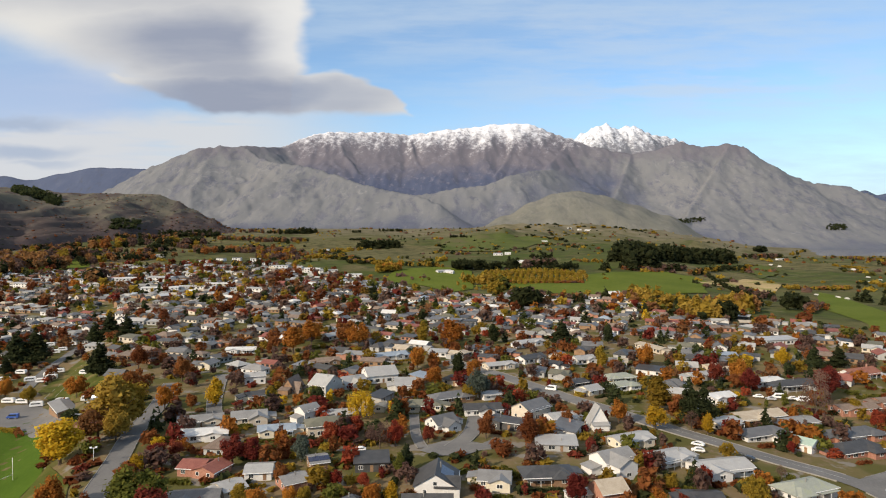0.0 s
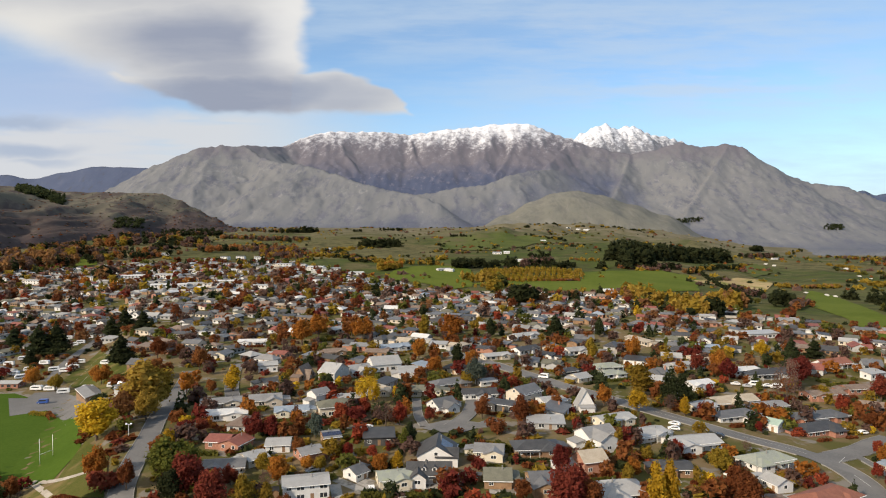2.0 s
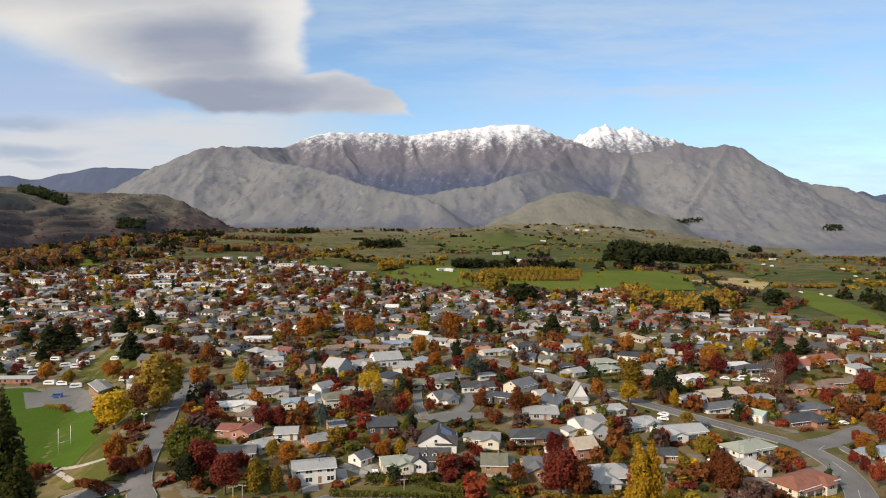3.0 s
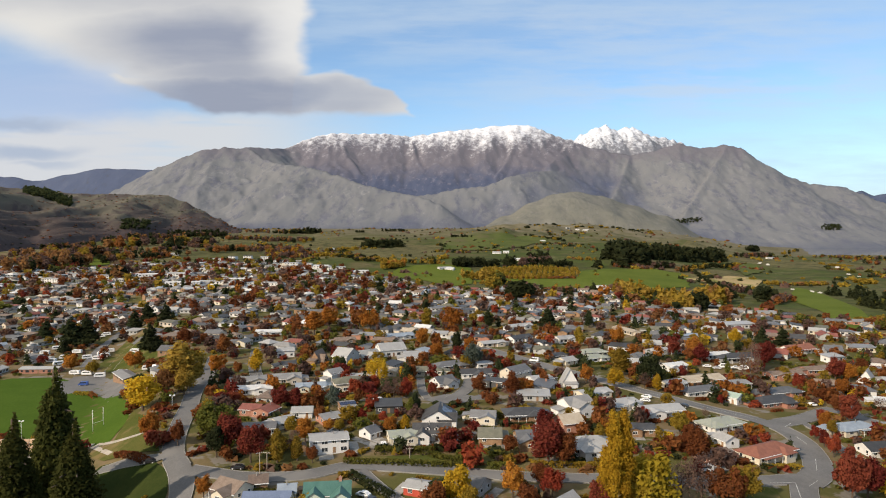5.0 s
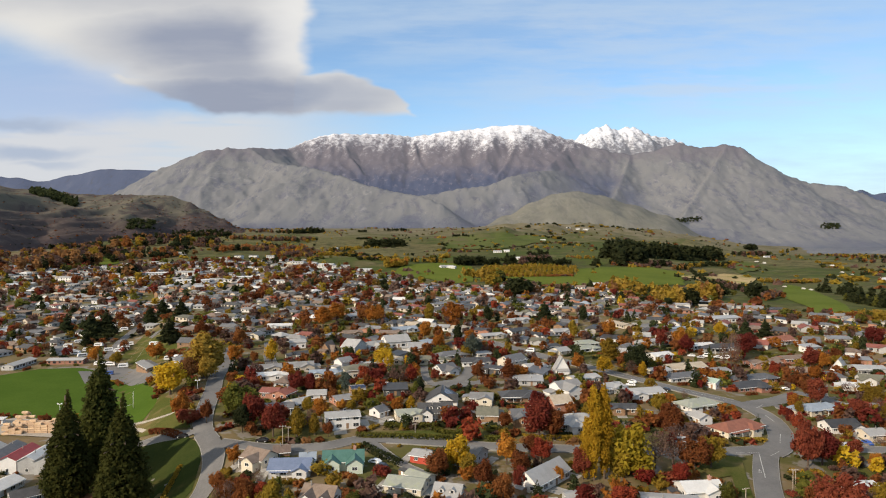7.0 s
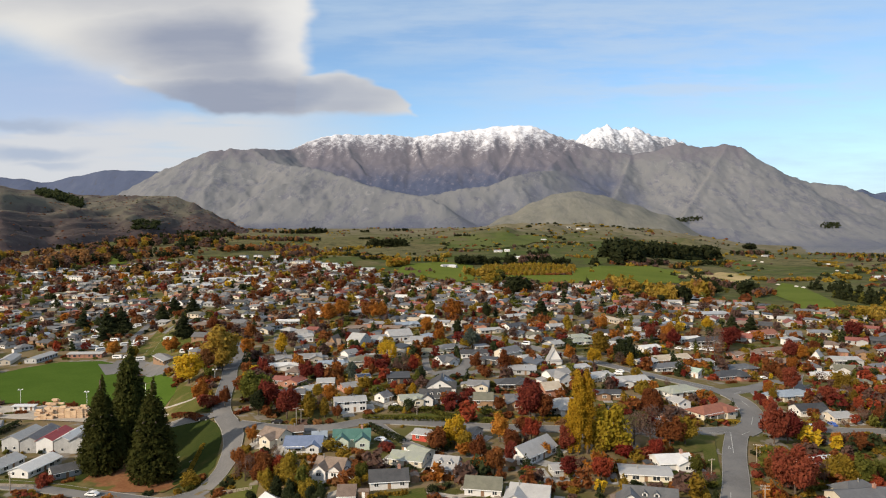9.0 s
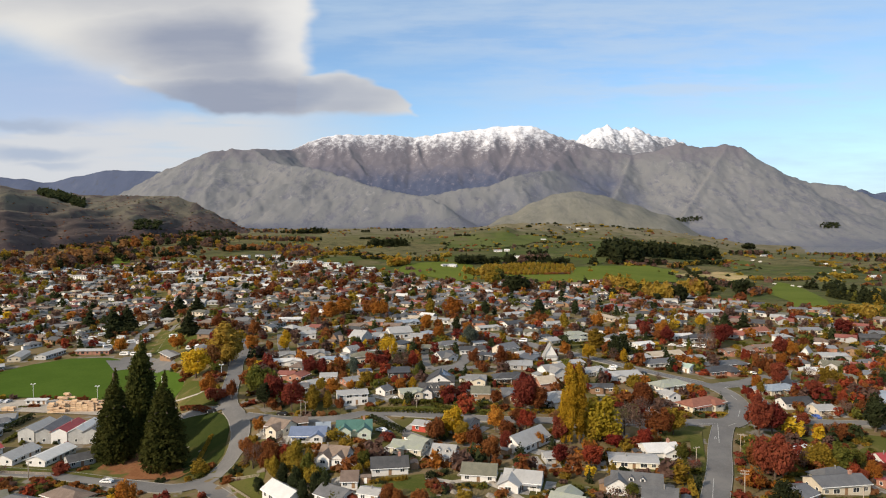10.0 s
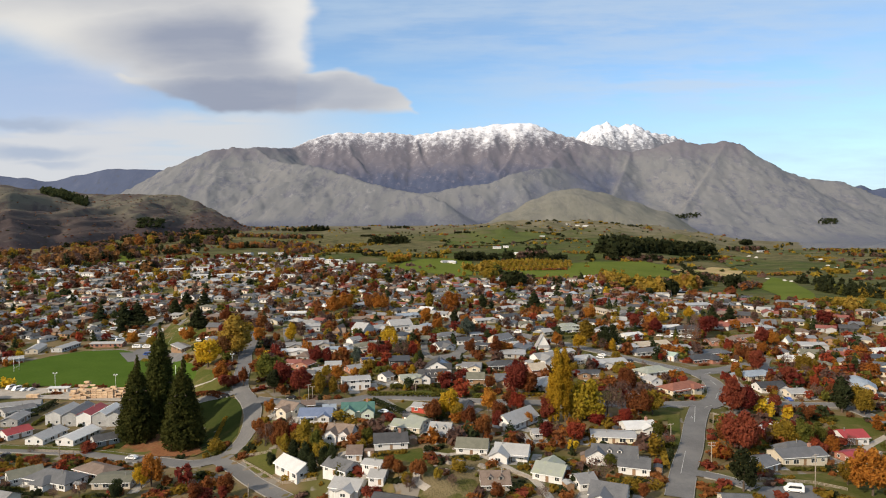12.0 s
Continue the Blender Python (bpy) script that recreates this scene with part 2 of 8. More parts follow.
PANE = material("window_glass", (0.02, 0.025, 0.03), (0.05, 0.055, 0.06), 0.6, 0.08, spec=0.6)
BRICK = material("chimney_brick", (0.30, 0.15, 0.11), (0.40, 0.24, 0.18), 3.0, 0.9)
ASPHALT = material("asphalt", (0.122, 0.119, 0.117), (0.164, 0.160, 0.157), 0.06, 0.9, fine=1.5, c3=(0.175, 0.168, 0.16), c3_scale=0.03, coords="World", spec=0.15)
CONCRETE = material("concrete", (0.20, 0.192, 0.178), (0.27, 0.26, 0.24), 0.3, 0.85, coords="World")
GRAVEL = material("gravel", (0.28, 0.25, 0.21), (0.38, 0.34, 0.29), 0.2, 0.95, coords="World")
LINE = material("road_paint", (0.36, 0.36, 0.35), (0.48, 0.48, 0.46), 2.0, 0.8)
LAWN = material("lawn", (0.054, 0.068, 0.015), (0.092, 0.090, 0.027), 0.05, 0.95, fine=1.6, coords="World", c3=(0.155, 0.118, 0.052), c3_scale=0.07, c3_lo=0.48, c3_hi=0.66, spec=0.02)
DRY_BANK = material("dry_bank", (0.115, 0.092, 0.046), (0.175, 0.140, 0.078), 0.12, 0.95, 0.4, fine=1.4, coords="World", c3=(0.075, 0.074, 0.024), c3_scale=0.09, c3_lo=0.46, c3_hi=0.60, spec=0.02)
# lawn colour darkened to hold the shade the sequoias cast over the reserve
SHADE_LAWN = material("shaded_lawn", (0.025, 0.037, 0.010), (0.038, 0.047, 0.013), 0.08, 0.95, fine=1.2, coords="World", c3=(0.075, 0.06, 0.022), c3_scale=0.06, c3_lo=0.55, c3_hi=0.75, spec=0.02)
PITCH = material("sports_turf", (0.046, 0.083, 0.011), (0.062, 0.102, 0.015), 0.03, 0.95, fine=0.8, coords="World", spec=0.02)
DUFF = material("leaf_litter", (0.17, 0.075, 0.035), (0.25, 0.12, 0.06), 0.15, 0.95, coords="World", c3=(0.10, 0.10, 0.03), c3_scale=0.12, spec=0.02)
PADDOCK = material("paddock_grass", (0.075, 0.10, 0.016), (0.105, 0.128, 0.024), 0.01, 0.95, fine=0.2, coords="World", spec=0.02)
PASTURE = material("rolling_pasture", (0.062, 0.082, 0.022), (0.088, 0.098, 0.034), 0.008, 0.95, fine=0.06, coords="World", spec=0.02, c3=(0.10, 0.092, 0.045), c3_scale=0.012)
TUSSOCK = material("dry_grass", (0.26, 0.20, 0.10), (0.36, 0.28, 0.15), 0.02, 0.95, fine=0.4, coords="World", c3=(0.16, 0.16, 0.05), c3_scale=0.03, spec=0.02)


# ---- terrain ----
def smooth(a, b, v):
    k = min(1.0, max(0.0, (v - a) / (b - a)))
    return k * k * (3 - 2 * k)


def ground_z(x, y):
    """Height of the ground: a terrace with the town on it, river flats to one side, a rocky drop in front, rising farmland behind."""
    rim = -45 - 0.9 * (y - 216) if y < 290 else -112 - 0.4 * (min(y, 900) - 290)
    low = smooth(20, -24, x - rim)
    z = -15.0 * low * (1 - smooth(600, 1100, y))
    z -= 4.5 * smooth(340, 230, y) * (1 - low)
    z -= 5.5 * smooth(70, 165, x) * smooth(450, 370, y)
    z += 3.0 * smooth(420, 640, y)
    if y > 650:
        k = x / max(y, 1)
        east = smooth(0.22, 0.5, k)
        west = 27 * smooth(650, 1700, y) + 52 * smooth(1600, 3300, y)
        lakeside = -12 * smooth(600, 1000, y) + 2 * smooth(1200, 2000, y)
        z += west * (1 - east) + lakeside * east
        z -= 9.0 * smooth(2150, 2420, y) * smooth(0.52, 0.58, k)
        roll = smooth(750, 1300, y) * (1 - smooth(2500, 3200, y))
        z += roll * (1 - 0.75 * east) * (11 * noise.noise((x / 260, y / 330, 1.7)) + 5 * noise.noise((x / 95, y / 120, 4.1)))
        z += smooth(0.36, 0.46, k) * smooth(850, 1050, y) * (1 - smooth(1950, 2150, y)) * (5.5 * noise.noise((x / 62, y / 84, 5.5)) + 2.5)
        lumps = smooth(1700, 2200, y) * (1 - smooth(2800, 3300, y)) * smooth(-0.05, 0.1, k) * (1 - smooth(0.42, 0.55, k))
        z += lumps * (16 + 22 * noise.noise((x / 170, y / 260, 8.0)) + 12 * noise.noise((x / 60, y / 110, 2.0)))
    return z


def spread(stops):
    out = []
    for (a, step), (b, _) in zip(stops, stops[1:]):
        n = max(1, round((b - a) / step))
        out += [a + (b - a) * i / n for i in range(n)]
    return out + [stops[-1][0]]


def link_mesh(name, verts, faces, mats, parent=None, smooth_shade=False, index=None):
    me = bpy.data.meshes.new(name)
    me.from_pydata(verts, [], faces)
    for m in mats if isinstance(mats, (list, tuple)) else [mats]:
        me.materials.append(m)
    if index is not None:
        me.polygons.foreach_set("material_index", index)
    if smooth_shade:
        me.polygons.foreach_set("use_smooth", [True] * len(me.polygons))
    ob = new(name, me)
    if parent is not None:
        ob.parent = parent
    return ob


def sheet(name, xs, ys, height, mat, smooth_shade=True):
    verts = [(x, y, height(x, y)) for y in ys for x in xs]
    n = len(xs)
    faces = [(j * n + i, j * n + i + 1, (j + 1) * n + i + 1, (j + 1) * n + i) for j in range(len(ys) - 1) for i in range(n - 1)]
    return link_mesh(name, verts, faces, mat, smooth_shade=smooth_shade)


def ground_material():
    m = bpy.data.materials.new("ground_cover")
    m.use_nodes = True
    t = m.node_tree
    p = t.nodes["Principled BSDF"]
    pos = t.nodes.new("ShaderNodeNewGeometry").outputs["Position"]
    sep = t.nodes.new("ShaderNodeSeparateXYZ")
    t.links.new(pos, sep.inputs[0])
    fine = noise_tex(t, pos, 0.35, 5, 0.65)
    mid = noise_tex(t, pos, 0.05, 4, 0.6)
    town = blend(t, ramp(t, mid, 0.38, 0.62), (0.120, 0.102, 0.044), (0.165, 0.122, 0.068))
    town = blend(t, ramp(t, fine, 0.45, 0.7), town, (0.168, 0.124, 0.082))
    town = blend(t, ramp(t, noise_tex(t, pos, 0.028, 3, 0.5), 0.47, 0.57), town, (0.086, 0.082, 0.029))
    town = blend(t, ramp(t, noise_tex(t, pos, 0.09, 3, 0.6), 0.57, 0.64), town, (0.190, 0.172, 0.148))
    # paddocks: patches of grass, stubble and tussock
    mp = t.nodes.new("ShaderNodeMapping")
    t.links.new(pos, mp.inputs[0])
    mp.inputs["Rotation"].default_value = (0, 0, 0.5)
    mp.inputs["Scale"].default_value = (0.0042, 0.0026, 0.0)
    vo = t.nodes.new("ShaderNodeTexVoronoi")
    t.links.new(mp.outputs[0], vo.inputs["Vector"])
    vo.inputs["Scale"].default_value = 1.0
    vs = t.nodes.new("ShaderNodeSeparateColor")
    t.links.new(vo.outputs["Color"], vs.inputs[0])
    far = noise_tex(t, pos, 0.012, 6, 0.65)
    farm = blend(t, ramp(t, vs.outputs[0], 0.2, 0.8), (0.056, 0.074, 0.021), (0.082, 0.087, 0.035))
    farm = blend(t, ramp(t, vs.outputs[1], 0.62, 0.66), farm, (0.122, 0.110, 0.052))
    farm = blend(t, ramp(t, far, 0.42, 0.68), farm, (0.105, 0.09, 0.045))
    farm = blend(t, calc(t, "MULTIPLY", ramp(t, noise_tex(t, pos, 0.03, 6, 0.75), 0.47, 0.60), 0.9), farm, (0.050, 0.054, 0.024))
    farm = blend(t, calc(t, "MULTIPLY", ramp(t, noise_tex(t, pos, 0.017, 7, 0.78), 0.56, 0.66), 0.6), farm, (0.150, 0.130, 0.075))
    # dry stony ground beyond the paddocks
    dry = blend(t, ramp(t, far, 0.35, 0.65), (0.105, 0.095, 0.055), (0.16, 0.14, 0.095))
    edge = calc(t, "ADD", sep.outputs[1], calc(t, "MULTIPLY", far, 900))
    edge = calc(t, "MULTIPLY_ADD", sep.outputs[0], 0.3, edge)
    farm = blend(t, ramp(t, edge, 2400.0, 3200.0), farm, dry)
    edge = calc(t, "ADD", sep.outputs[1], calc(t, "MULTIPLY", sep.outputs[0], 0.9))
    col = blend(t, ramp(t, calc(t, "ADD", edge, calc(t, "MULTIPLY", mid, 120)), 860.0, 960.0), town, farm)
    t.links.new(col, p.inputs["Base Color"])
    p.inputs["Roughness"].default_value = 0.95
    p.inputs["Specular IOR Level"].default_value = 0.02
    b = t.nodes.new("ShaderNodeBump")
    b.inputs["Strength"].default_value, b.inputs["Distance"].default_value = 0.5, 0.6
    t.links.new(fine, b.inputs["Height"])
    t.links.new(b.outputs[0], p.inputs["Normal"])
    return m


xs = spread([(-4800, 200), (-1300, 28), (-420, 6.2), (420, 24), (1400, 120), (4800, 1)])
ys = spread([(-900, 100), (100, 6.2), (620, 13), (1300, 28), (3600, 120), (4960, 1)])
ground = tagged(sheet("ground", xs, ys, ground_z, ground_material()), "autumn valley floor of dry grass, gardens and paddocks", "ground", kind="structure")


# ---- mountains ----
def profile(stops, v):
    """Height between stops (place, height), smoothly."""
    for (a, p), (b, q) in zip(stops, stops[1:]):
        if v <= b:
            return p + (q - p) * smooth(a, b, v) if v > a else p
    return stops[-1][1]


def ridged(x, y, z, octaves=5):
    total, amp, f = 0.0, 0.5, 1.0
    for _ in range(octaves):
        total += amp * (1 - abs(noise.noise((x * f, y * f, z + f)))) ** 2
        amp, f = amp * 0.5, f * 2.03
    return total


def rock_material(name, low, mid, high, patch=(0.33, 0.30, 0.25), bands=(230.0, 560.0, 600.0, 800.0), sway=260, craggy=0.0, crag=(0.11, 0.105, 0.105)):
    m = bpy.data.materials.new(name)
    m.use_nodes = True
    t = m.node_tree
    p = t.nodes["Principled BSDF"]
    geo = t.nodes.new("ShaderNodeNewGeometry")
    sep = t.nodes.new("ShaderNodeSeparateXYZ")
    t.links.new(geo.outputs["Position"], sep.inputs[0])
    mp = t.nodes.new("ShaderNodeMapping")
    t.links.new(geo.outputs["Position"], mp.inputs[0])
    mp.inputs["Scale"].default_value = (1.0, 0.35, 0.45)
    bluff = noise_tex(t, mp.outputs[0], 0.0095, 7, 0.7, 1.2)
    n1 = noise_tex(t, mp.outputs[0], 0.004, 8, 0.62)
    n2 = noise_tex(t, mp.outputs[0], 0.026, 9, 0.72)
    col = blend(t, ramp(t, calc(t, "MULTIPLY_ADD", n1, sway, sep.outputs[2]), bands[0], bands[1]), low, mid)
    col = blend(t, ramp(t, calc(t, "MULTIPLY_ADD", n1, sway, sep.outputs[2]), bands[2], bands[3]), col, high)
    col = blend(t, calc(t, "MULTIPLY", ramp(t, n2, 0.50, 0.66), 0.6), col, patch)
    col = blend(t, calc(t, "MULTIPLY", ramp(t, n2, 0.47, 0.30), 0.5), col, (0.07, 0.07, 0.068))
    col = blend(t, calc(t, "MULTIPLY", ramp(t, bluff, 0.47, 0.58), craggy), col, crag)
    t.links.new(col, p.inputs["Base Color"])
    p.inputs["Roughness"].default_value = 0.95
    p.inputs["Specular IOR Level"].default_value = 0.05
    b = t.nodes.new("ShaderNodeBump")
    b.inputs["Strength"].default_value, b.inputs["Distance"].default_value = 0.25, 14.0
    t.links.new(n2, b.inputs["Height"])
    t.links.new(b.outputs[0], p.inputs["Normal"])
    return m


def range_mesh(name, crest, near, far, span, step, rows, base, rough, steep, mat, seed, spur=260.0, back=0.35):
    """A mountain side that climbs from near to its crest line at far and drops a little behind it. crest: (bearing, slope up) stops."""
    n = round((span[1] - span[0]) / step)
    verts, m = [], n + 1
    for j in range(rows + 1):
        v = j / rows * (1 + back)
        for i in range(m):
            k = span[0] + (span[1] - span[0]) * i / n
            top = profile(crest, k) * far
            up = min(v, 1.0)
            start = near(k) if callable(near) else near
            d = start + (far - start) * v
            x = k * d
            lift = up ** steep if v <= 1 else 1 - (v - 1) * 0.8
            gull = ridged(x / spur / 2, v * 1.4 + seed, seed) - 0.62
            gull2 = ridged(x / spur * 1.6, v * 4 + seed, seed + 5) - 0.62
            mid = max(0.0, math.sin(math.pi * min(1, v ** 0.75)))
            z = base(x, d) * (1 - up) + (74 + top) * lift + (gull * rough + gull2 * rough * 0.32) * (mid + 0.05) * min(1, top / 260)
            z += gull2 * top * 0.045 * up
            verts.append((x, d, z))
    faces = [(j * m + i, j * m + i + 1, (j + 1) * m + i + 1, (j + 1) * m + i) for j in range(rows) for i in range(n)]
    return tagged(link_mesh(name, verts, faces, mat, smooth_shade=True), kind="structure")


def lattice(x, y, seed):
    """Smooth noise from -1 to 1 over arrays of places."""
    xi, yi = np.floor(x).astype(np.int64), np.floor(y).astype(np.int64)
    u, v = x - xi, y - yi

    def corner(i, j):
        h = (xi + i) * 374761393 + (yi + j) * 668265263 + seed * 974711
        h = (h ^ (h >> 13)) * 1274126177
        turn = ((h ^ (h >> 16)) & 1023) / 1023 * 2 * math.pi
        return np.cos(turn) * (u - i) + np.sin(turn) * (v - j)

    fu, fv = u * u * u * (u * (u * 6 - 15) + 10), v * v * v * (v * (v * 6 - 15) + 10)
    low = corner(0, 0) * (1 - fu) + corner(1, 0) * fu
    high = corner(0, 1) * (1 - fu) + corner(1, 1) * fu
    return (low * (1 - fv) + high * fv) * 1.4


def cloudy(x, y, seed, octaves=4):
    total, amp = 0.0, 1.0
    for k in range(octaves):
        total, amp = total + amp * lattice(x * 2.03 ** k, y * 2.03 ** k, seed + k), amp * 0.5
    return total


def side_of(x, y, stops, base, reach, bend, seed, gully, jag):
    """Heights of the slopes that fall from one ridge, whose stops are (bearing, slope up from the eye, distance)."""
    pts = [(k * d, d, 74 + s * d) for k, s, d in stops]
    best, run = np.full(x.shape, -1e9), 0.0
    for (ax, ay, az), (bx, by, bz) in zip(pts, pts[1:]):
        dx, dy = bx - ax, by - ay
        long = math.hypot(dx, dy)
        t = np.clip(((x - ax) * dx + (y - ay) * dy) / long ** 2, 0, 1)
        gap = np.hypot(x - ax - dx * t, y - ay - dy * t)
        along = run + t * long + ((x - ax) * dx + (y - ay) * dy - t * long ** 2) / long * 0.6
        top = az + (bz - az) * t
        height = np.maximum(top - base, 5.0)
        warp = 60 * lattice(x / 210, y / 210, seed + 40)
        far = np.clip(gap / (reach * height), 0, 1)
        z = base + height * (1 - far) ** bend
        flank = np.minimum(gap / 170, 1) * np.clip(height / 300, 0.25, 1) * (1 - far) ** 0.6
        cut = 1 - np.abs(lattice((along + warp) / 190, gap / 900, seed))
        cut2 = 1 - np.abs(lattice((along - warp) / 74, gap / 420, seed + 7))
        z += flank * gully * (cut * 1.0 + cut2 * 0.42 - 1.15)
        z += jag * lattice(along / 46, gap / 60, seed + 3) * np.exp(-gap / 60)
        best = np.maximum(best, z)
        run += long
    return best


def massif(name, ridges, span, step, depths, row, mat, jag=0.0, seed=1):
    """A body of mountain slopes around ridge lines (stops, reach, bend, gully depth, whether it is bare rock)."""
    ks, ds = np.arange(span[0], span[1], step), np.arange(depths[0], depths[1], row)
    kk, y = np.meshgrid(ks, ds)
    x = kk * y
    base = np.array([max(ground_z(p, min(q, 3400)), -9.0) - 5 + 0.06 * (q - 3150) for p, q in zip(x.ravel(), y.ravel())]).reshape(x.shape)
    z, bare = base.copy(), np.full(x.shape, -1e9)
    soft = np.full(x.shape, -1e9)
    for n, (stops, reach, bend, gully, rocky) in enumerate(ridges):
        h = side_of(x, y, stops, base, reach, bend, seed + n * 11, gully, jag if rocky else jag * 0.3)
        z = np.maximum(z, h)
        if rocky:
            bare = np.maximum(bare, h)
        else:
            soft = np.maximum(soft, h)
    lift = np.clip((z - base) / 120, 0, 1)
    z += lift * (11 * cloudy(x / 170, y / 220, seed + 90) + 5.0 * cloudy(x / 44, y / 60, seed + 95, 3))
    cover = np.clip(0.5 + (bare - soft + 40 * cloudy(x / 300, y / 300, seed + 60)) / 90, 0, 1)
    m = len(ks)
    faces = [(j * m + i, j * m + i + 1, (j + 1) * m + i + 1, (j + 1) * m + i) for j in range(len(ds) - 1) for i in range(m - 1)]
    ob = link_mesh(name, np.stack([x.ravel(), y.ravel(), z.ravel()], 1).tolist(), faces, mat, smooth_shade=True)
    layer = ob.data.attributes.new("rock_and_shade", "FLOAT", "POINT")
    layer.data.foreach_set("value", cover.ravel().astype(np.float32))
    return tagged(ob, kind="structure")


def massif_material(name, tussock, dry, scrub, rock_shade, rock, snow_from, snow_drift=1.0):
    """Tussock slopes with scree and scrub, bare rock toned dark for cloud shade where the mesh says so, snow on the
    high flatter ground.
    """
    m = bpy.data.materials.new(name)
    m.use_nodes = True
    t = m.node_tree
    p = t.nodes["Principled BSDF"]
    geo = t.nodes.new("ShaderNodeNewGeometry")
    sep, nrm = t.nodes.new("ShaderNodeSeparateXYZ"), t.nodes.new("ShaderNodeSeparateXYZ")
    t.links.new(geo.outputs["Position"], sep.inputs[0])
    t.links.new(geo.outputs["Normal"], nrm.inputs[0])
    cover = t.nodes.new("ShaderNodeAttribute")
    cover.attribute_name = "rock_and_shade"
    mp = t.nodes.new("ShaderNodeMapping")
    t.links.new(geo.outputs["Position"], mp.inputs[0])
    mp.inputs["Scale"].default_value = (1.0, 0.45, 0.8)
    v = mp.outputs[0]
    broad, mid, fine = noise_tex(t, v, 0.0028, 5, 0.6), noise_tex(t, v, 0.011, 7, 0.68, 0.8), noise_tex(t, v, 0.034, 8, 0.72)
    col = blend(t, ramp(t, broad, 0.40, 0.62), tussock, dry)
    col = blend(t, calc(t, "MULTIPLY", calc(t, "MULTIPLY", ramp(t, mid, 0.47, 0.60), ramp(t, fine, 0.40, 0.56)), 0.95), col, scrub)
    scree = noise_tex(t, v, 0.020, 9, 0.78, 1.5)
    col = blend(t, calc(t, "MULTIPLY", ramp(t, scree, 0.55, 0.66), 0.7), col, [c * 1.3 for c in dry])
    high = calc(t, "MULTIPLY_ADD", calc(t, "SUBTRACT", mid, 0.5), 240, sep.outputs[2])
    # the darker, bluer low rock puts cloud shade into the bowl's colour
    stone = blend(t, ramp(t, high, 330.0, 520.0), rock_shade, rock)
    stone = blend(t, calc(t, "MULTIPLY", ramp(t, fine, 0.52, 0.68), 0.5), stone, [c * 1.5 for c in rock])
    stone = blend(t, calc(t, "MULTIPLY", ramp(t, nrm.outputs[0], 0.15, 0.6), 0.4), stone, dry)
    # high slopes take the rock tone too, painting cloud shade on the dome
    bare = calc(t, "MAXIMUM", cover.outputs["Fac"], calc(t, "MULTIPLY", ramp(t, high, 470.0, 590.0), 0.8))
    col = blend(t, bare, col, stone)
    h = calc(t, "MULTIPLY_ADD", calc(t, "SUBTRACT", fine, 0.5), 260 * snow_drift, sep.outputs[2])
    h = calc(t, "MULTIPLY_ADD", calc(t, "SUBTRACT", mid, 0.5), 170 * snow_drift, h)
    ribs = noise_tex(t, geo.outputs["Position"], 0.045, 9, 0.85, 0.6)
    h = calc(t, "MULTIPLY_ADD", calc(t, "SUBTRACT", ribs, 0.5), 560 * snow_drift, h)
    h = calc(t, "MULTIPLY_ADD", nrm.outputs[2], 150.0, h)
    h = calc(t, "MULTIPLY_ADD", nrm.outputs[0], -120.0, h)
    snow = calc(t, "MULTIPLY", ramp(t, h, snow_from - 70, snow_from + 150), calc(t, "MULTIPLY", cover.outputs["Fac"], 0.94))
    col = blend(t, snow, col, (0.66, 0.68, 0.73))
    t.links.new(col, p.inputs["Base Color"])
    p.inputs["Roughness"].default_value = 0.95
    p.inputs["Specular IOR Level"].default_value = 0.05
    b = t.nodes.new("ShaderNodeBump")
    b.inputs["Strength"].default_value, b.inputs["Distance"].default_value = 0.22, 10.0
    t.links.new(fine, b.inputs["Height"])
    t.links.new(b.outputs[0], p.inputs["Normal"])
    return m


# the blue cast of these slope colours stands for haze over distance
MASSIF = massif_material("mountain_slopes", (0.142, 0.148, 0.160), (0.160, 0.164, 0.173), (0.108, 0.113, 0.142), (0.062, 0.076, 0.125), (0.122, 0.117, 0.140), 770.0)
SNOWY = massif_material("snowy_rock", (0.17, 0.165, 0.16), (0.18, 0.175, 0.17), (0.12, 0.12, 0.125), (0.15, 0.155, 0.18), (0.15, 0.155, 0.18), 800.0, 1.3)
KNOLL = rock_material("knoll_grass", (0.152, 0.150, 0.128), (0.158, 0.158, 0.146), (0.165, 0.165, 0.158), patch=(0.20, 0.19, 0.17), craggy=0.5, crag=(0.11, 0.11, 0.105))
# scrub tones with shade mixed in low down and sunlight in the paler crest
HILL = rock_material("shaded_hill_scrub", (0.060, 0.040, 0.043), (0.068, 0.052, 0.048), (0.112, 0.102, 0.078), patch=(0.142, 0.118, 0.098), bands=(90.0, 180.0, 195.0, 265.0), sway=190, craggy=0.75, crag=(0.054, 0.042, 0.044))
# blue of distance haze is mixed into this base colour
FAR_HILL = rock_material("hazed_blue_hills", (0.066, 0.084, 0.140), (0.074, 0.092, 0.148), (0.084, 0.100, 0.155), patch=(0.095, 0.11, 0.16))

# ridge lines: bearing (across / ahead), slope up from eye level, distance
MAIN_RIDGE = [(-0.228, 0.123, 4380), (-0.21, 0.130, 4420), (-0.18, 0.1425, 4470), (-0.148, 0.1475, 4500), (-0.124, 0.1435, 4500), (-0.072, 0.144, 4520), (-0.042, 0.141, 4520), (0.005, 0.147, 4500), (0.04, 0.1525, 4500), (0.083, 0.156, 4500), (0.1145, 0.1595, 4500), (0.143, 0.1535, 4480), (0.194, 0.135, 4430), (0.226, 0.1245, 4400)]
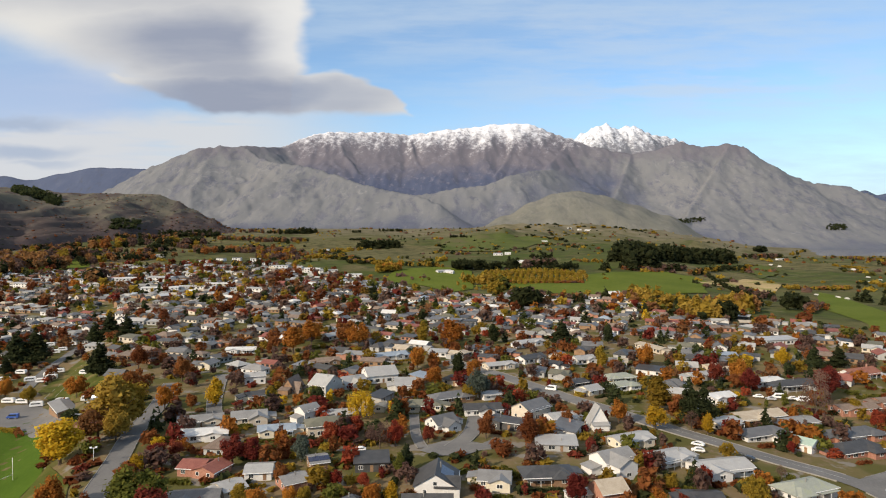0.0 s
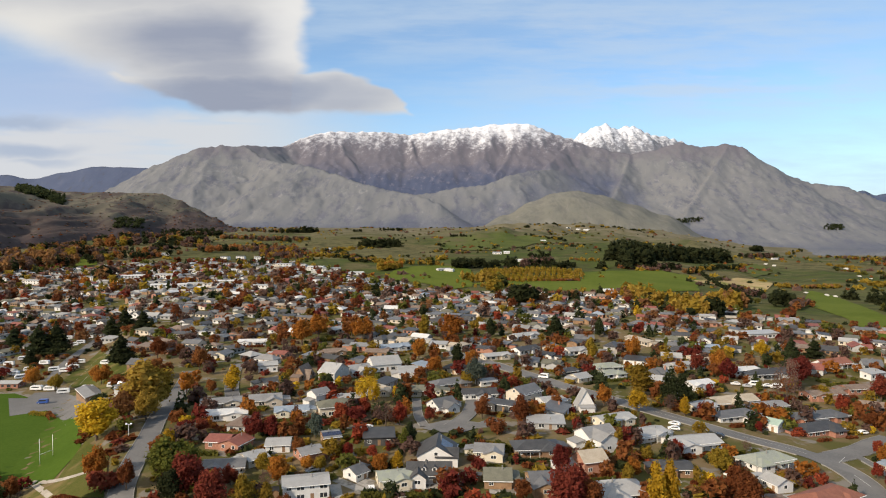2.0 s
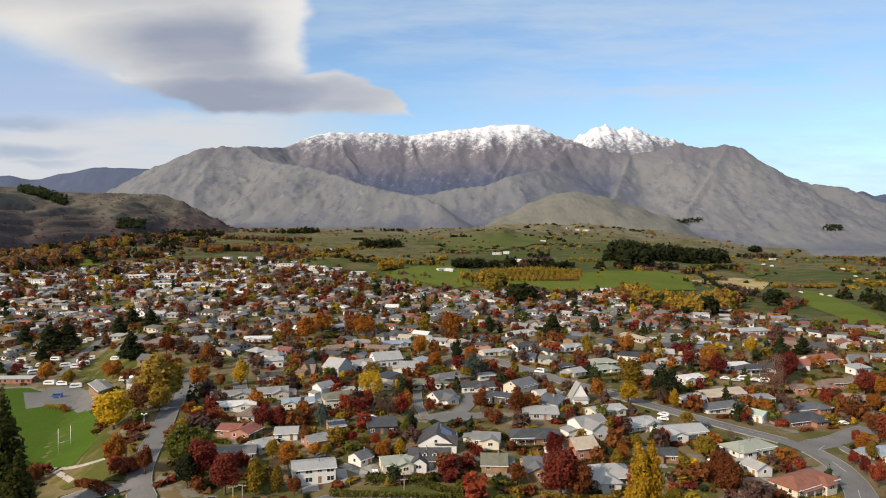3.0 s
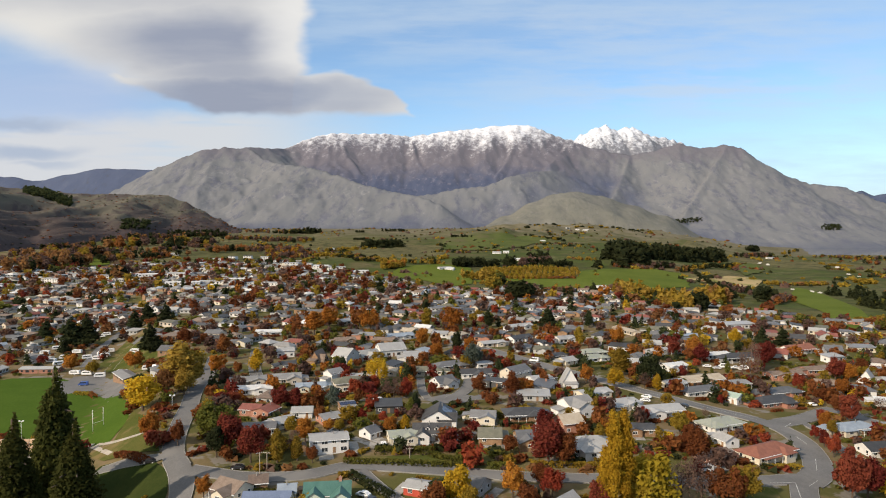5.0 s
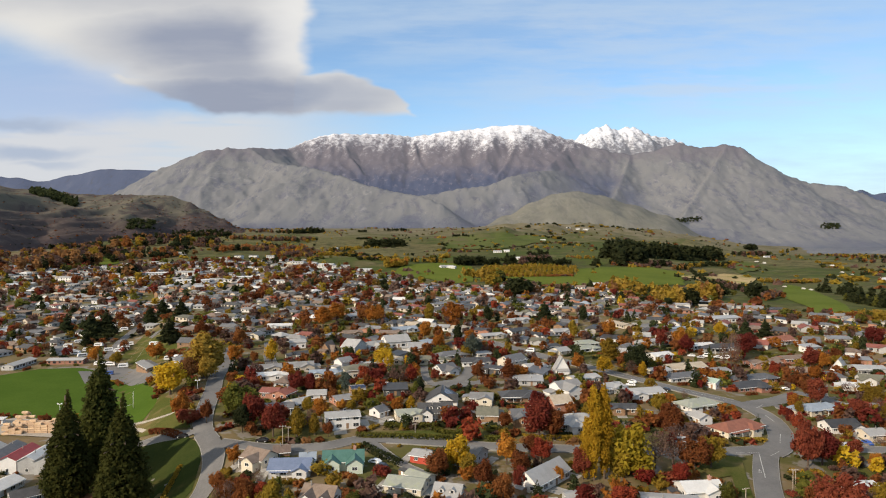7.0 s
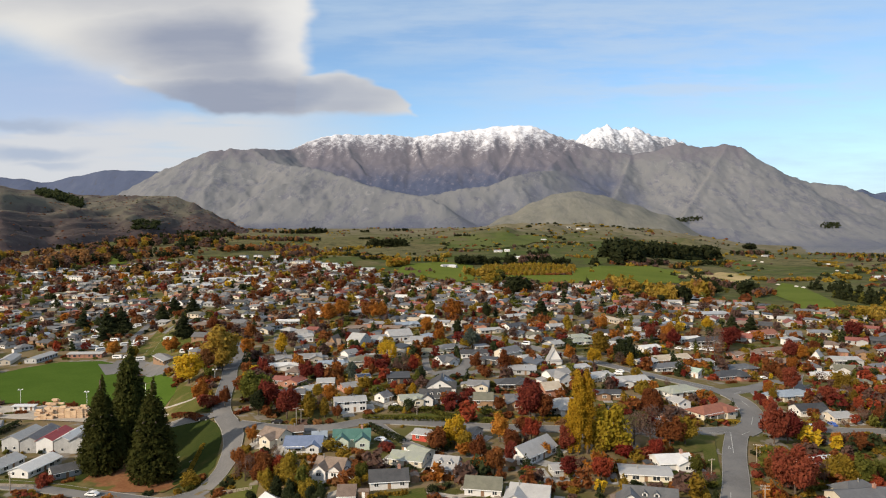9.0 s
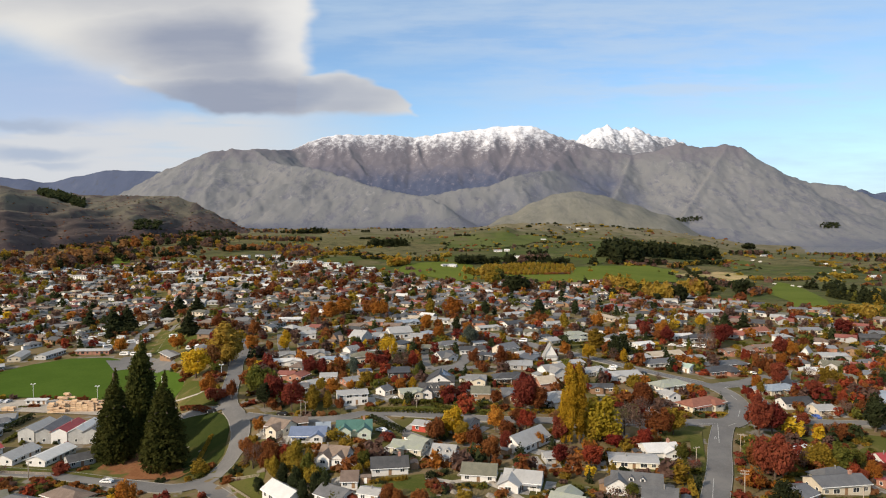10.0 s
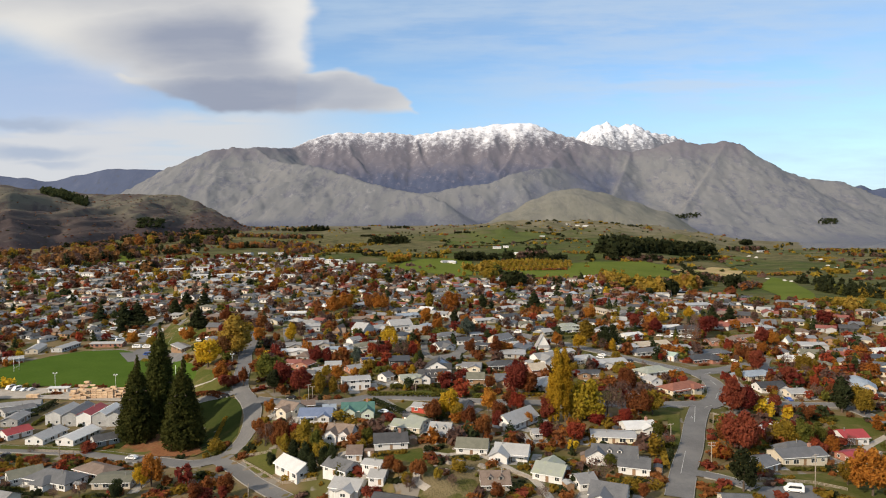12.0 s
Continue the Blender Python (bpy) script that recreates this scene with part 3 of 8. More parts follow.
SHOULDER = [(0.226, 0.1245, 4400), (0.259, 0.117, 4360), (0.285, 0.1135, 4340), (0.315, 0.118, 4320), (0.358, 0.129, 4300), (0.392, 0.1255, 4280), (0.431, 0.128, 4260), (0.451, 0.1245, 4240), (0.464, 0.111, 4220), (0.50, 0.0885, 4200), (0.556, 0.0705, 4150), (0.608, 0.0635, 4100), (0.642, 0.0525, 4050), (0.675, 0.0405, 4000), (0.74, 0.025, 3950)]
DOME = [(-0.56, 0.02, 3900), (-0.484, 0.0595, 3950), (-0.442, 0.082, 3980), (-0.4165, 0.0945, 4000), (-0.382, 0.1085, 4030), (-0.348, 0.1195, 4060), (-0.322, 0.123, 4080), (-0.287, 0.124, 4120), (-0.253, 0.1215, 4200), (-0.228, 0.123, 4380)]
DOME_SPUR = [(-0.287, 0.122, 4110), (-0.245, 0.100, 3900), (-0.184, 0.0912, 3780), (-0.137, 0.078, 3680), (-0.102, 0.066, 3600), (-0.052, 0.055, 3520), (0.0, 0.040, 3420)]
LOW_SPUR = [(-0.184, 0.0905, 3780), (-0.2125, 0.081, 3700), (-0.282, 0.055, 3560), (-0.343, 0.025, 3420)]
WEST_SPUR = [(-0.348, 0.117, 4050), (-0.372, 0.085, 3850), (-0.40, 0.045, 3620), (-0.42, 0.015, 3450)]
FRONT_RIDGE = [(-0.052, 0.050, 3620), (0.014, 0.059, 3700), (0.074, 0.0685, 3760), (0.108, 0.081, 3820), (0.1445, 0.0885, 3900), (0.175, 0.088, 4020), (0.215, 0.094, 4200)]
EAST_SPURS = [
    [(0.285, 0.1125, 4330), (0.275, 0.080, 4060), (0.258, 0.044, 3760), (0.245, 0.02, 3500)],
    [(0.431, 0.1265, 4250), (0.405, 0.083, 3960), (0.378, 0.043, 3700), (0.36, 0.012, 3450)],
    [(0.464, 0.109, 4220), (0.463, 0.070, 3950), (0.458, 0.034, 3700), (0.455, -0.005, 3450)],
    [(0.556, 0.069, 4150), (0.545, 0.045, 3900), (0.54, 0.01, 3600)],
]
RIM_SPURS = [
    [(0.1145, 0.158, 4500), (0.112, 0.128, 4300), (0.10, 0.100, 4110), (0.085, 0.080, 3960)],
    [(-0.042, 0.140, 4520), (-0.035, 0.112, 4290), (-0.02, 0.085, 4100)],
    [(-0.148, 0.146, 4500), (-0.14, 0.115, 4290), (-0.12, 0.09, 4120)],
    [(0.194, 0.133, 4430), (0.18, 0.112, 4240), (0.165, 0.098, 4060)],
]
SNOW_CREST = [(0.16, 0.09, 4860), (0.194, 0.134, 4860), (0.212, 0.141, 4870), (0.229, 0.1515, 4870), (0.2375, 0.154, 4880), (0.25, 0.156, 4880), (0.259, 0.154, 4880), (0.2675, 0.149, 4880), (0.276, 0.153, 4880), (0.289, 0.155, 4880), (0.298, 0.1498, 4880), (0.315, 0.143, 4870), (0.341, 0.1385, 4860), (0.362, 0.1315, 4850), (0.40, 0.10, 4850)]
HILL_CREST = [(-1.3, 0.10), (-0.80, 0.078), (-0.675, 0.070), (-0.63, 0.062), (-0.57, 0.056), (-0.50, 0.054), (-0.448, 0.0535), (-0.408, 0.0525), (-0.379, 0.0432), (-0.356, 0.031), (-0.328, 0.0174), (-0.303, 0.004), (-0.26, -0.02)]
FAR_CREST = [(-0.9, 0.09), (-0.70, 0.085), (-0.64, 0.080), (-0.60, 0.074), (-0.55, 0.084), (-0.51, 0.092), (-0.44, 0.091), (-0.40, 0.086), (-0.34, 0.06)]
KNOLL_CREST = [(0.02, -0.02), (0.06, 0.004), (0.10, 0.022), (0.14, 0.042), (0.172, 0.054), (0.20, 0.058), (0.24, 0.051), (0.285, 0.038), (0.335, 0.022), (0.40, -0.01)]
tagged(massif("snow_peak", [(SNOW_CREST, 1.5, 1.2, 55, True)], (0.15, 0.41), 0.0012, (4560, 4950), 10, SNOWY, 26, 30), "distant rocky peak under fresh snow", "mountain")
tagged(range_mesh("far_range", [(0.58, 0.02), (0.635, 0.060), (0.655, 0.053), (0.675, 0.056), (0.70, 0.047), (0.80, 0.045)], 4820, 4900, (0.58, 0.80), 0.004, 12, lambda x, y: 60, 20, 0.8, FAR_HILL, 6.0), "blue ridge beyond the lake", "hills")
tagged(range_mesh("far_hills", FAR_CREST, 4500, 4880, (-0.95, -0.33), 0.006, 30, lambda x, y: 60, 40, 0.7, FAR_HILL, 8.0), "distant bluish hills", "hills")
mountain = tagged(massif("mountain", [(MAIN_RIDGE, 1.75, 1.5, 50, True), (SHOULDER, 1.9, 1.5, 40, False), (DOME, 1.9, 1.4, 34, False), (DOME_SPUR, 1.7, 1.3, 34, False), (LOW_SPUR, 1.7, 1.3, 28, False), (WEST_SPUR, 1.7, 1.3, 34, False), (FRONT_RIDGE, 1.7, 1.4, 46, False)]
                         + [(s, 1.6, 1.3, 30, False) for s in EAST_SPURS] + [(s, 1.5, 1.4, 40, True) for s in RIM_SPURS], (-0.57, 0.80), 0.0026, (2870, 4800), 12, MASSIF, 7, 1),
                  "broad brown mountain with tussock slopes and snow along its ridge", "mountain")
tagged(range_mesh("knoll", KNOLL_CREST, 2950, 3330, (0.02, 0.40), 0.003, 50, lambda x, y: ground_z(x, y) - 10, 24, 0.75, KNOLL, 4.0, 160), "tawny grass knoll at the mountain's foot", "hill")
hill = tagged(range_mesh("hill", HILL_CREST, lambda k: profile([(-1.3, 1250), (-0.67, 1330), (-0.585, 1700), (-0.474, 2100), (-0.389, 2400), (-0.26, 2600)], k), 2850, (-1.3, -0.26), 0.005, 110, lambda x, y: ground_z(x, y) - 8, 135, 0.95, HILL, 5.0, 150), "dark scrub-covered hill at the valley side", "hill")

WATER = material("lake_water", (0.10, 0.11, 0.125), (0.13, 0.14, 0.155), 0.002, 0.012, spec=0.5, coords="World")
lake = tagged(link_mesh("water", [(1100, 2100, -10), (4000, 2100, -10), (4000, 4300, -10), (1900, 4300, -10), (1560, 3200, -10), (1320, 2500, -10)], [(0, 1, 2, 3, 4, 5)], WATER), "calm pale lake at the mountain's foot", "lake", kind="structure")


# ---- mesh helpers ----
class Shape:
    def __init__(self):
        self.v, self.f, self.i = [], [], []

    def add(self, verts, faces, m=None, index=0):
        n = len(self.v)
        self.v += [tuple(m @ Vector(p)) for p in verts] if m is not None else list(verts)
        self.f += [tuple(n + k for k in q) for q in faces]
        self.i += [index] * len(faces)

    def box(self, x0, x1, y0, y1, z0, z1, m=None, index=0):
        self.add([(x0, y0, z0), (x1, y0, z0), (x1, y1, z0), (x0, y1, z0), (x0, y0, z1), (x1, y0, z1), (x1, y1, z1), (x0, y1, z1)],
                 [(0, 3, 2, 1), (4, 5, 6, 7), (0, 1, 5, 4), (1, 2, 6, 5), (2, 3, 7, 6), (3, 0, 4, 7)], m, index)

    def prism(self, section, x0, x1, m=None, index=0):
        """A section of (y, z) drawn out along x."""
        n = len(section)
        self.add([(x0, y, z) for y, z in section] + [(x1, y, z) for y, z in section],
                 [tuple(range(n))[::-1], tuple(range(n, 2 * n))] + [(k, (k + 1) % n, n + (k + 1) % n, n + k) for k in range(n)], m, index)

    def tube(self, a, b, ra, rb, sides=6, m=None, index=0):
        a, b = Vector(a), Vector(b)
        q = (b - a).to_track_quat("Z", "Y")
        ring = [q @ Vector((math.cos(2 * math.pi * k / sides), math.sin(2 * math.pi * k / sides), 0)) for k in range(sides)]
        self.add([tuple(a + r * ra) for r in ring] + [tuple(b + r * rb) for r in ring],
                 [(k, (k + 1) % sides, sides + (k + 1) % sides, sides + k) for k in range(sides)] + [tuple(range(sides))[::-1], tuple(range(sides, 2 * sides))], m, index)

    def link(self, name, mats, parent=None, smooth_shade=False):
        return link_mesh(name, self.v, self.f, mats, parent, smooth_shade, self.i if isinstance(mats, (list, tuple)) else None)

    def mesh(self, name, mats):
        me = bpy.data.meshes.new(name)
        me.from_pydata(self.v, [], self.f)
        for mm in mats if isinstance(mats, (list, tuple)) else [mats]:
            me.materials.append(mm)
        me.polygons.foreach_set("material_index", self.i)
        return me


def part(name, data, parent, m=None, label=""):
    """A mesh as a part of a thing, at m in the thing's space."""
    ob = new(name, data)
    ob.parent = parent
    if m is not None:
        ob.matrix_basis = m
    if label:
        ob["label"] = label
    return ob


def thing(name, x, y, rz=0.0, z=None, label="", category="", group="", kind=""):
    ob = new(name)
    ob.empty_display_size = 0.5
    ob.matrix_basis = pose(x, y, ground_z(x, y) if z is None else z, 0, 0, rz)
    return tagged(ob, label, category, group, kind)


PLOTS = []      # houses (x, y, turn, length, depth)
TAKEN = []      # footprints (x, y, radius) that loose trees and houses keep clear of


# ---- trees ----
def leaf_cloud(blobs, count, size, seed, flat=0.0):
    """Leaf clumps strewn through a set of soft blobs (centre, radii), thickest near their skins."""
    rng = np.random.default_rng(seed)
    blobs = np.array(blobs, float)
    weight = (0.0 + blobs[:, 3] * blobs[:, 4] + blobs[:, 4] * blobs[:, 5] + blobs[:, 3] * blobs[:, 5])
    pick = rng.choice(len(blobs), count, p=weight / weight.sum())
    d = rng.normal(size=(count, 3))
    d /= np.linalg.norm(d, axis=1)[:, None]
    r = rng.uniform(0.45, 1.0, count) ** 0.5
    r *= 1 + 0.17 * rng.normal(size=count)
    c = blobs[pick, :3] + d * r[:, None] * blobs[pick, 3:]
    nrm = d + 0.55 * rng.normal(size=(count, 3))
    nrm[:, 2] += flat
    nrm /= np.linalg.norm(nrm, axis=1)[:, None]
    side = np.cross(nrm, rng.normal(size=(count, 3)))
    side /= np.linalg.norm(side, axis=1)[:, None]
    up = np.cross(nrm, side)
    s = size * rng.uniform(0.55, 1.25, count)[:, None]
    w = s * rng.uniform(0.6, 1.0, count)[:, None]
    leaf = np.stack([c - side * w * 1.3 - up * s * 0.8, c + side * w * 1.3 - up * s * 0.7, c + side * w * rng.uniform(-0.6, 0.6, (count, 1)) + up * s * 1.4], 1)
    return leaf.reshape(-1, 3)


def leaf_mesh(name, pts, mat, corners=3):
    """One face for every so many points."""
    n = len(pts) // corners
    me = bpy.data.meshes.new(name)
    me.vertices.add(n * corners)
    me.vertices.foreach_set("co", pts.astype(np.float32).ravel())
    me.loops.add(n * corners)
    me.loops.foreach_set("vertex_index", np.arange(n * corners, dtype=np.int32))
    me.polygons.add(n)
    me.polygons.foreach_set("loop_start", np.arange(0, n * corners, corners, dtype=np.int32))
    me.update(calc_edges=True)
    me.materials.append(mat)
    return me


def crown_blobs(kind, rng):
    """Blobs of a crown for a tree of height 1."""
    out = []
    if kind == "round":
        out = [(0, 0, 0.55, 0.29, 0.29, 0.30)]
        for k in range(20):
            a, e = rng.uniform(0, 6.28), math.asin(rng.uniform(-0.8, 1.0))
            r, q = rng.uniform(0.05, 0.15), rng.uniform(0.72, 1.12)
            out.append((0.27 * q * math.cos(a) * math.cos(e), 0.27 * q * math.sin(a) * math.cos(e), 0.56 + 0.30 * q * math.sin(e), r, r, r * 1.2))
    elif kind == "spread":
        out = [(0, 0, 0.50, 0.40, 0.40, 0.27)]
        for k in range(26):
            a, e = rng.uniform(0, 6.28), math.asin(rng.uniform(-0.75, 1.0))
            r, q = rng.uniform(0.05, 0.15), rng.uniform(0.72, 1.1)
            out.append((0.40 * q * math.cos(a) * math.cos(e), 0.42 * q * math.sin(a) * math.cos(e), 0.53 + 0.33 * q * math.sin(e), r, r, r * 1.1))
    elif kind == "upright":
        for k in range(8):
            h = 0.22 + 0.085 * k
            w = 0.17 * math.sin(math.pi * (0.25 + 0.72 * k / 8)) + 0.03
            out.append((rng.uniform(-0.06, 0.06), rng.uniform(-0.06, 0.06), h, w, w, 0.13))
    elif kind == "poplar":
        for k in range(16):
            h = 0.10 + 0.055 * k
            w = 0.085 * min(1, 0.5 + k * 0.1) * (1 - max(0, k - 11) * 0.14)
            out.append((rng.uniform(-0.03, 0.03), rng.uniform(-0.03, 0.03), h, w, w, 0.075))
    elif kind == "conifer":
        for k in range(12):
            h = 0.12 + 0.072 * k
            w = 0.27 * (1 - k / 12.5)
            for q in range(3 if k < 9 else 1):
                a = rng.uniform(0, 6.28)
                out.append((0.45 * w * math.cos(a), 0.45 * w * math.sin(a), h, w * 0.75, w * 0.75, 0.06))
    elif kind == "sequoia":
        for k in range(24):
            h = 0.05 + 0.0385 * k
            w = 0.215 * (1 - (k / 24.6) ** 1.45) * (0.85 if k < 2 else 1)
            for q in range(6 if k < 19 else 2):
                a = q * 1.047 + k * 0.5 + rng.uniform(-0.25, 0.25)
                o = 0.56 * w * rng.uniform(0.85, 1.1)
                out.append((o * math.cos(a), o * math.sin(a), h, w * 0.46, w * 0.46, 0.045))
    elif kind == "shrub":
        out = [(0, 0, 0.42, 0.42, 0.42, 0.38)]
        for k in range(6):
            a = rng.uniform(0, 6.28)
            r = rng.uniform(0.2, 0.3)
            out.append((0.42 * math.cos(a), 0.42 * math.sin(a), 0.4 + rng.uniform(-0.15, 0.25), r, r, r))
    elif kind == "weeping":
        out = [(0, 0, 0.68, 0.34, 0.34, 0.26)]
        for k in range(14):
            a = rng.uniform(0, 6.28)
            q = rng.uniform(0.3, 0.46)
            out.append((q * math.cos(a), q * math.sin(a), rng.uniform(0.25, 0.62), 0.11, 0.11, 0.26))
    return out


LEAVES = {"round": (3000, 0.0265), "spread": (3700, 0.0285), "upright": (2500, 0.0245), "poplar": (8500, 0.0108), "conifer": (3200, 0.026), "sequoia": (17000, 0.0118), "shrub": (700, 0.07), "weeping": (3000, 0.025)}
VARIANTS = {"sequoia": 3, "poplar": 3, "conifer": 3, "weeping": 2}
CROWNS, TRUNKS = {}, {}


def trunk_mesh(kind, seed):
    rng = random.Random(seed)
    s = Shape()
    top = {"poplar": 0.9, "conifer": 0.9, "sequoia": 0.93, "shrub": 0.3}.get(kind, 0.5)
    r = {"shrub": 0.03, "sequoia": 0.03, "poplar": 0.014}.get(kind, 0.024)
    s.tube((0, 0, -0.06), (0, 0, 0.16), r * 1.25, r, 8)
    s.tube((0, 0, 0.16), (rng.uniform(-0.02, 0.02), rng.uniform(-0.02, 0.02), top), r, r * 0.3, 7)
    for k in range(5 if kind not in ("conifer", "sequoia") else 8):
        a = k * 2.4 + rng.uniform(-0.4, 0.4)
        h = rng.uniform(0.18, top * 0.75)
        q = {"poplar": 0.06, "shrub": 0.25, "sequoia": 0.14, "conifer": 0.14}.get(kind, 0.26)
        s.tube((0, 0, h), (q * math.cos(a), q * math.sin(a), h + q * (0.9 if kind not in ("conifer", "sequoia") else -0.1)), r * 0.5, r * 0.12, 5)
    return s.mesh("trunk", BARK)


def tree(x, y, height, kind="round", colour="rust", wide=1.0, label="", group="", z=None, name="tree"):
    """One tree: an empty at its foot with a trunk and a crown of leaf clumps."""
    k = int(abs(x * 7 + y * 3)) % VARIANTS.get(kind, 4)
    if (kind, k) not in TRUNKS:
        TRUNKS[kind, k] = trunk_mesh(kind, k + 11)
    if (kind, k, colour) not in CROWNS:
        n, size = LEAVES[kind]
        if colour == "bare":
            n, size = n // 2, size * 0.55
        CROWNS[kind, k, colour] = leaf_mesh("crown", leaf_cloud(crown_blobs(kind, random.Random(k + 3)), n, size, k + 1, 0.3), LEAF[colour])
    ob = thing(name, x, y, (x * 37 + y * 17) % 360, z, label or TREE_WORDS[colour] + " " + KIND_WORDS[kind], KIND_CAT.get(kind, "tree"), group)
    m = Matrix.Diagonal((height * wide, height * wide, height, 1))
    part("trunk", TRUNKS[kind, k], ob, m)
    part("crown", CROWNS[kind, k, colour], ob, m)
    TAKEN.append((x, y, height * wide * 0.3))
    return ob


TREE_WORDS = {"red": "scarlet autumn", "crimson": "deep crimson autumn", "rust": "rust-brown autumn", "orange": "orange autumn", "yellow": "golden yellow autumn", "olive": "olive-gold turning", "green": "dull green leafy", "dark": "dark green evergreen", "sequoia": "tall dark green", "blue": "blue-grey evergreen", "gold": "dull golden", "tawny": "tawny brown", "bare": "nearly bare brownish", "lime": "yellow-green turning"}
KIND_WORDS = {"round": "garden tree with a rounded crown", "spread": "tree with a broad spreading crown", "upright": "tree with a narrow upright crown", "poplar": "columnar poplar tree", "conifer": "conifer with layered boughs", "sequoia": "sequoia with a dense pointed crown", "shrub": "garden shrub", "weeping": "weeping tree with hanging branches"}
KIND_CAT = {"shrub": "shrub", "conifer": "conifer", "sequoia": "conifer"}


# ---- houses ----
def gable_section(d, h, rise, foot=-3.0):
    return [(-d / 2, foot), (d / 2, foot), (d / 2, h), (0, h + rise), (-d / 2, h)]


def add_gable(walls, roof, w, d, h, pitch, m, over=0.5, thick=0.16):
    rise = math.tan(radians(pitch)) * d / 2
    walls.prism(gable_section(d, h, rise), -w / 2, w / 2, m)
    e, k = d / 2 + over, math.tan(radians(pitch))
    ze, zr = h - k * over + 0.04, h + rise + 0.04
    roof.prism([(-e, ze), (0, zr), (e, ze), (e, ze + thick), (0, zr + thick), (-e, ze + thick)], -w / 2 - over * 0.8, w / 2 + over * 0.8, m)


def add_hip(walls, roof, w, d, h, pitch, m, over=0.55):
    walls.box(-w / 2, w / 2, -d / 2, d / 2, -3.0, h, m)
    a, b = w / 2 + over, d / 2 + over
    z0, zr = h + 0.02, h + math.tan(radians(pitch)) * b
    r = max(0.2, a - b)
    roof.add([(-a, -b, z0), (a, -b, z0), (a, b, z0), (-a, b, z0), (-r, 0, zr), (r, 0, zr), (-a, -b, z0 - 0.18), (a, -b, z0 - 0.18), (a, b, z0 - 0.18), (-a, b, z0 - 0.18)],
             [(0, 1, 5, 4), (1, 2, 5), (2, 3, 4, 5), (3, 0, 4), (6, 7, 1, 0), (7, 8, 2, 1), (8, 9, 3, 2), (9, 6, 0, 3), (9, 8, 7, 6)], m)


def add_mono(walls, roof, w, d, h, pitch, m, over=0.6):
    k = math.tan(radians(pitch))
    walls.prism([(-d / 2, -3.0), (d / 2, -3.0), (d / 2, h + k * d), (-d / 2, h)], -w / 2, w / 2, m)
    e = d / 2 + over
    z0, z1 = h - k * over + 0.03, h + k * (d + over) + 0.03
    roof.prism([(-e, z0), (e, z1), (e, z1 + 0.2), (-e, z0 + 0.2)], -w / 2 - over, w / 2 + over, m)


WINDOWS = {}


def window_meshes(w, h):
    key = (round(w, 1), round(h, 1))
    if key not in WINDOWS:
        w, h = key
        f, g = Shape(), Shape()
        f.box(-w / 2, w / 2, -0.05, 0.03, 0, 0.09)
        f.box(-w / 2, w / 2, -0.05, 0.03, h - 0.09, h)
        for x in (-w / 2, w / 2 - 0.09) + ((-0.045,) if w > 1.3 else ()):
            f.box(x, x + 0.09, -0.05, 0.03, 0.09, h - 0.09)
        g.box(-w / 2 + 0.05, w / 2 - 0.05, -0.025, 0.02, 0.05, h - 0.05)
        WINDOWS[key] = f.mesh("window", TRIM), g.mesh("pane", PANE)
    return WINDOWS[key]


def window(parent, w, h, m, detail=True):
    f, g = window_meshes(w, h)
    if detail:
        part("pane", g, part("window", f, parent, m))
    else:
        part("window", g, parent, m)


DOOR_MESH, CHIMNEY_MESH = None, None
post_shape = Shape()
post_shape.box(-0.06, 0.06, -0.06, 0.06, -0.6, 2.25)
POST_MESH = post_shape.mesh("post", TRIM)


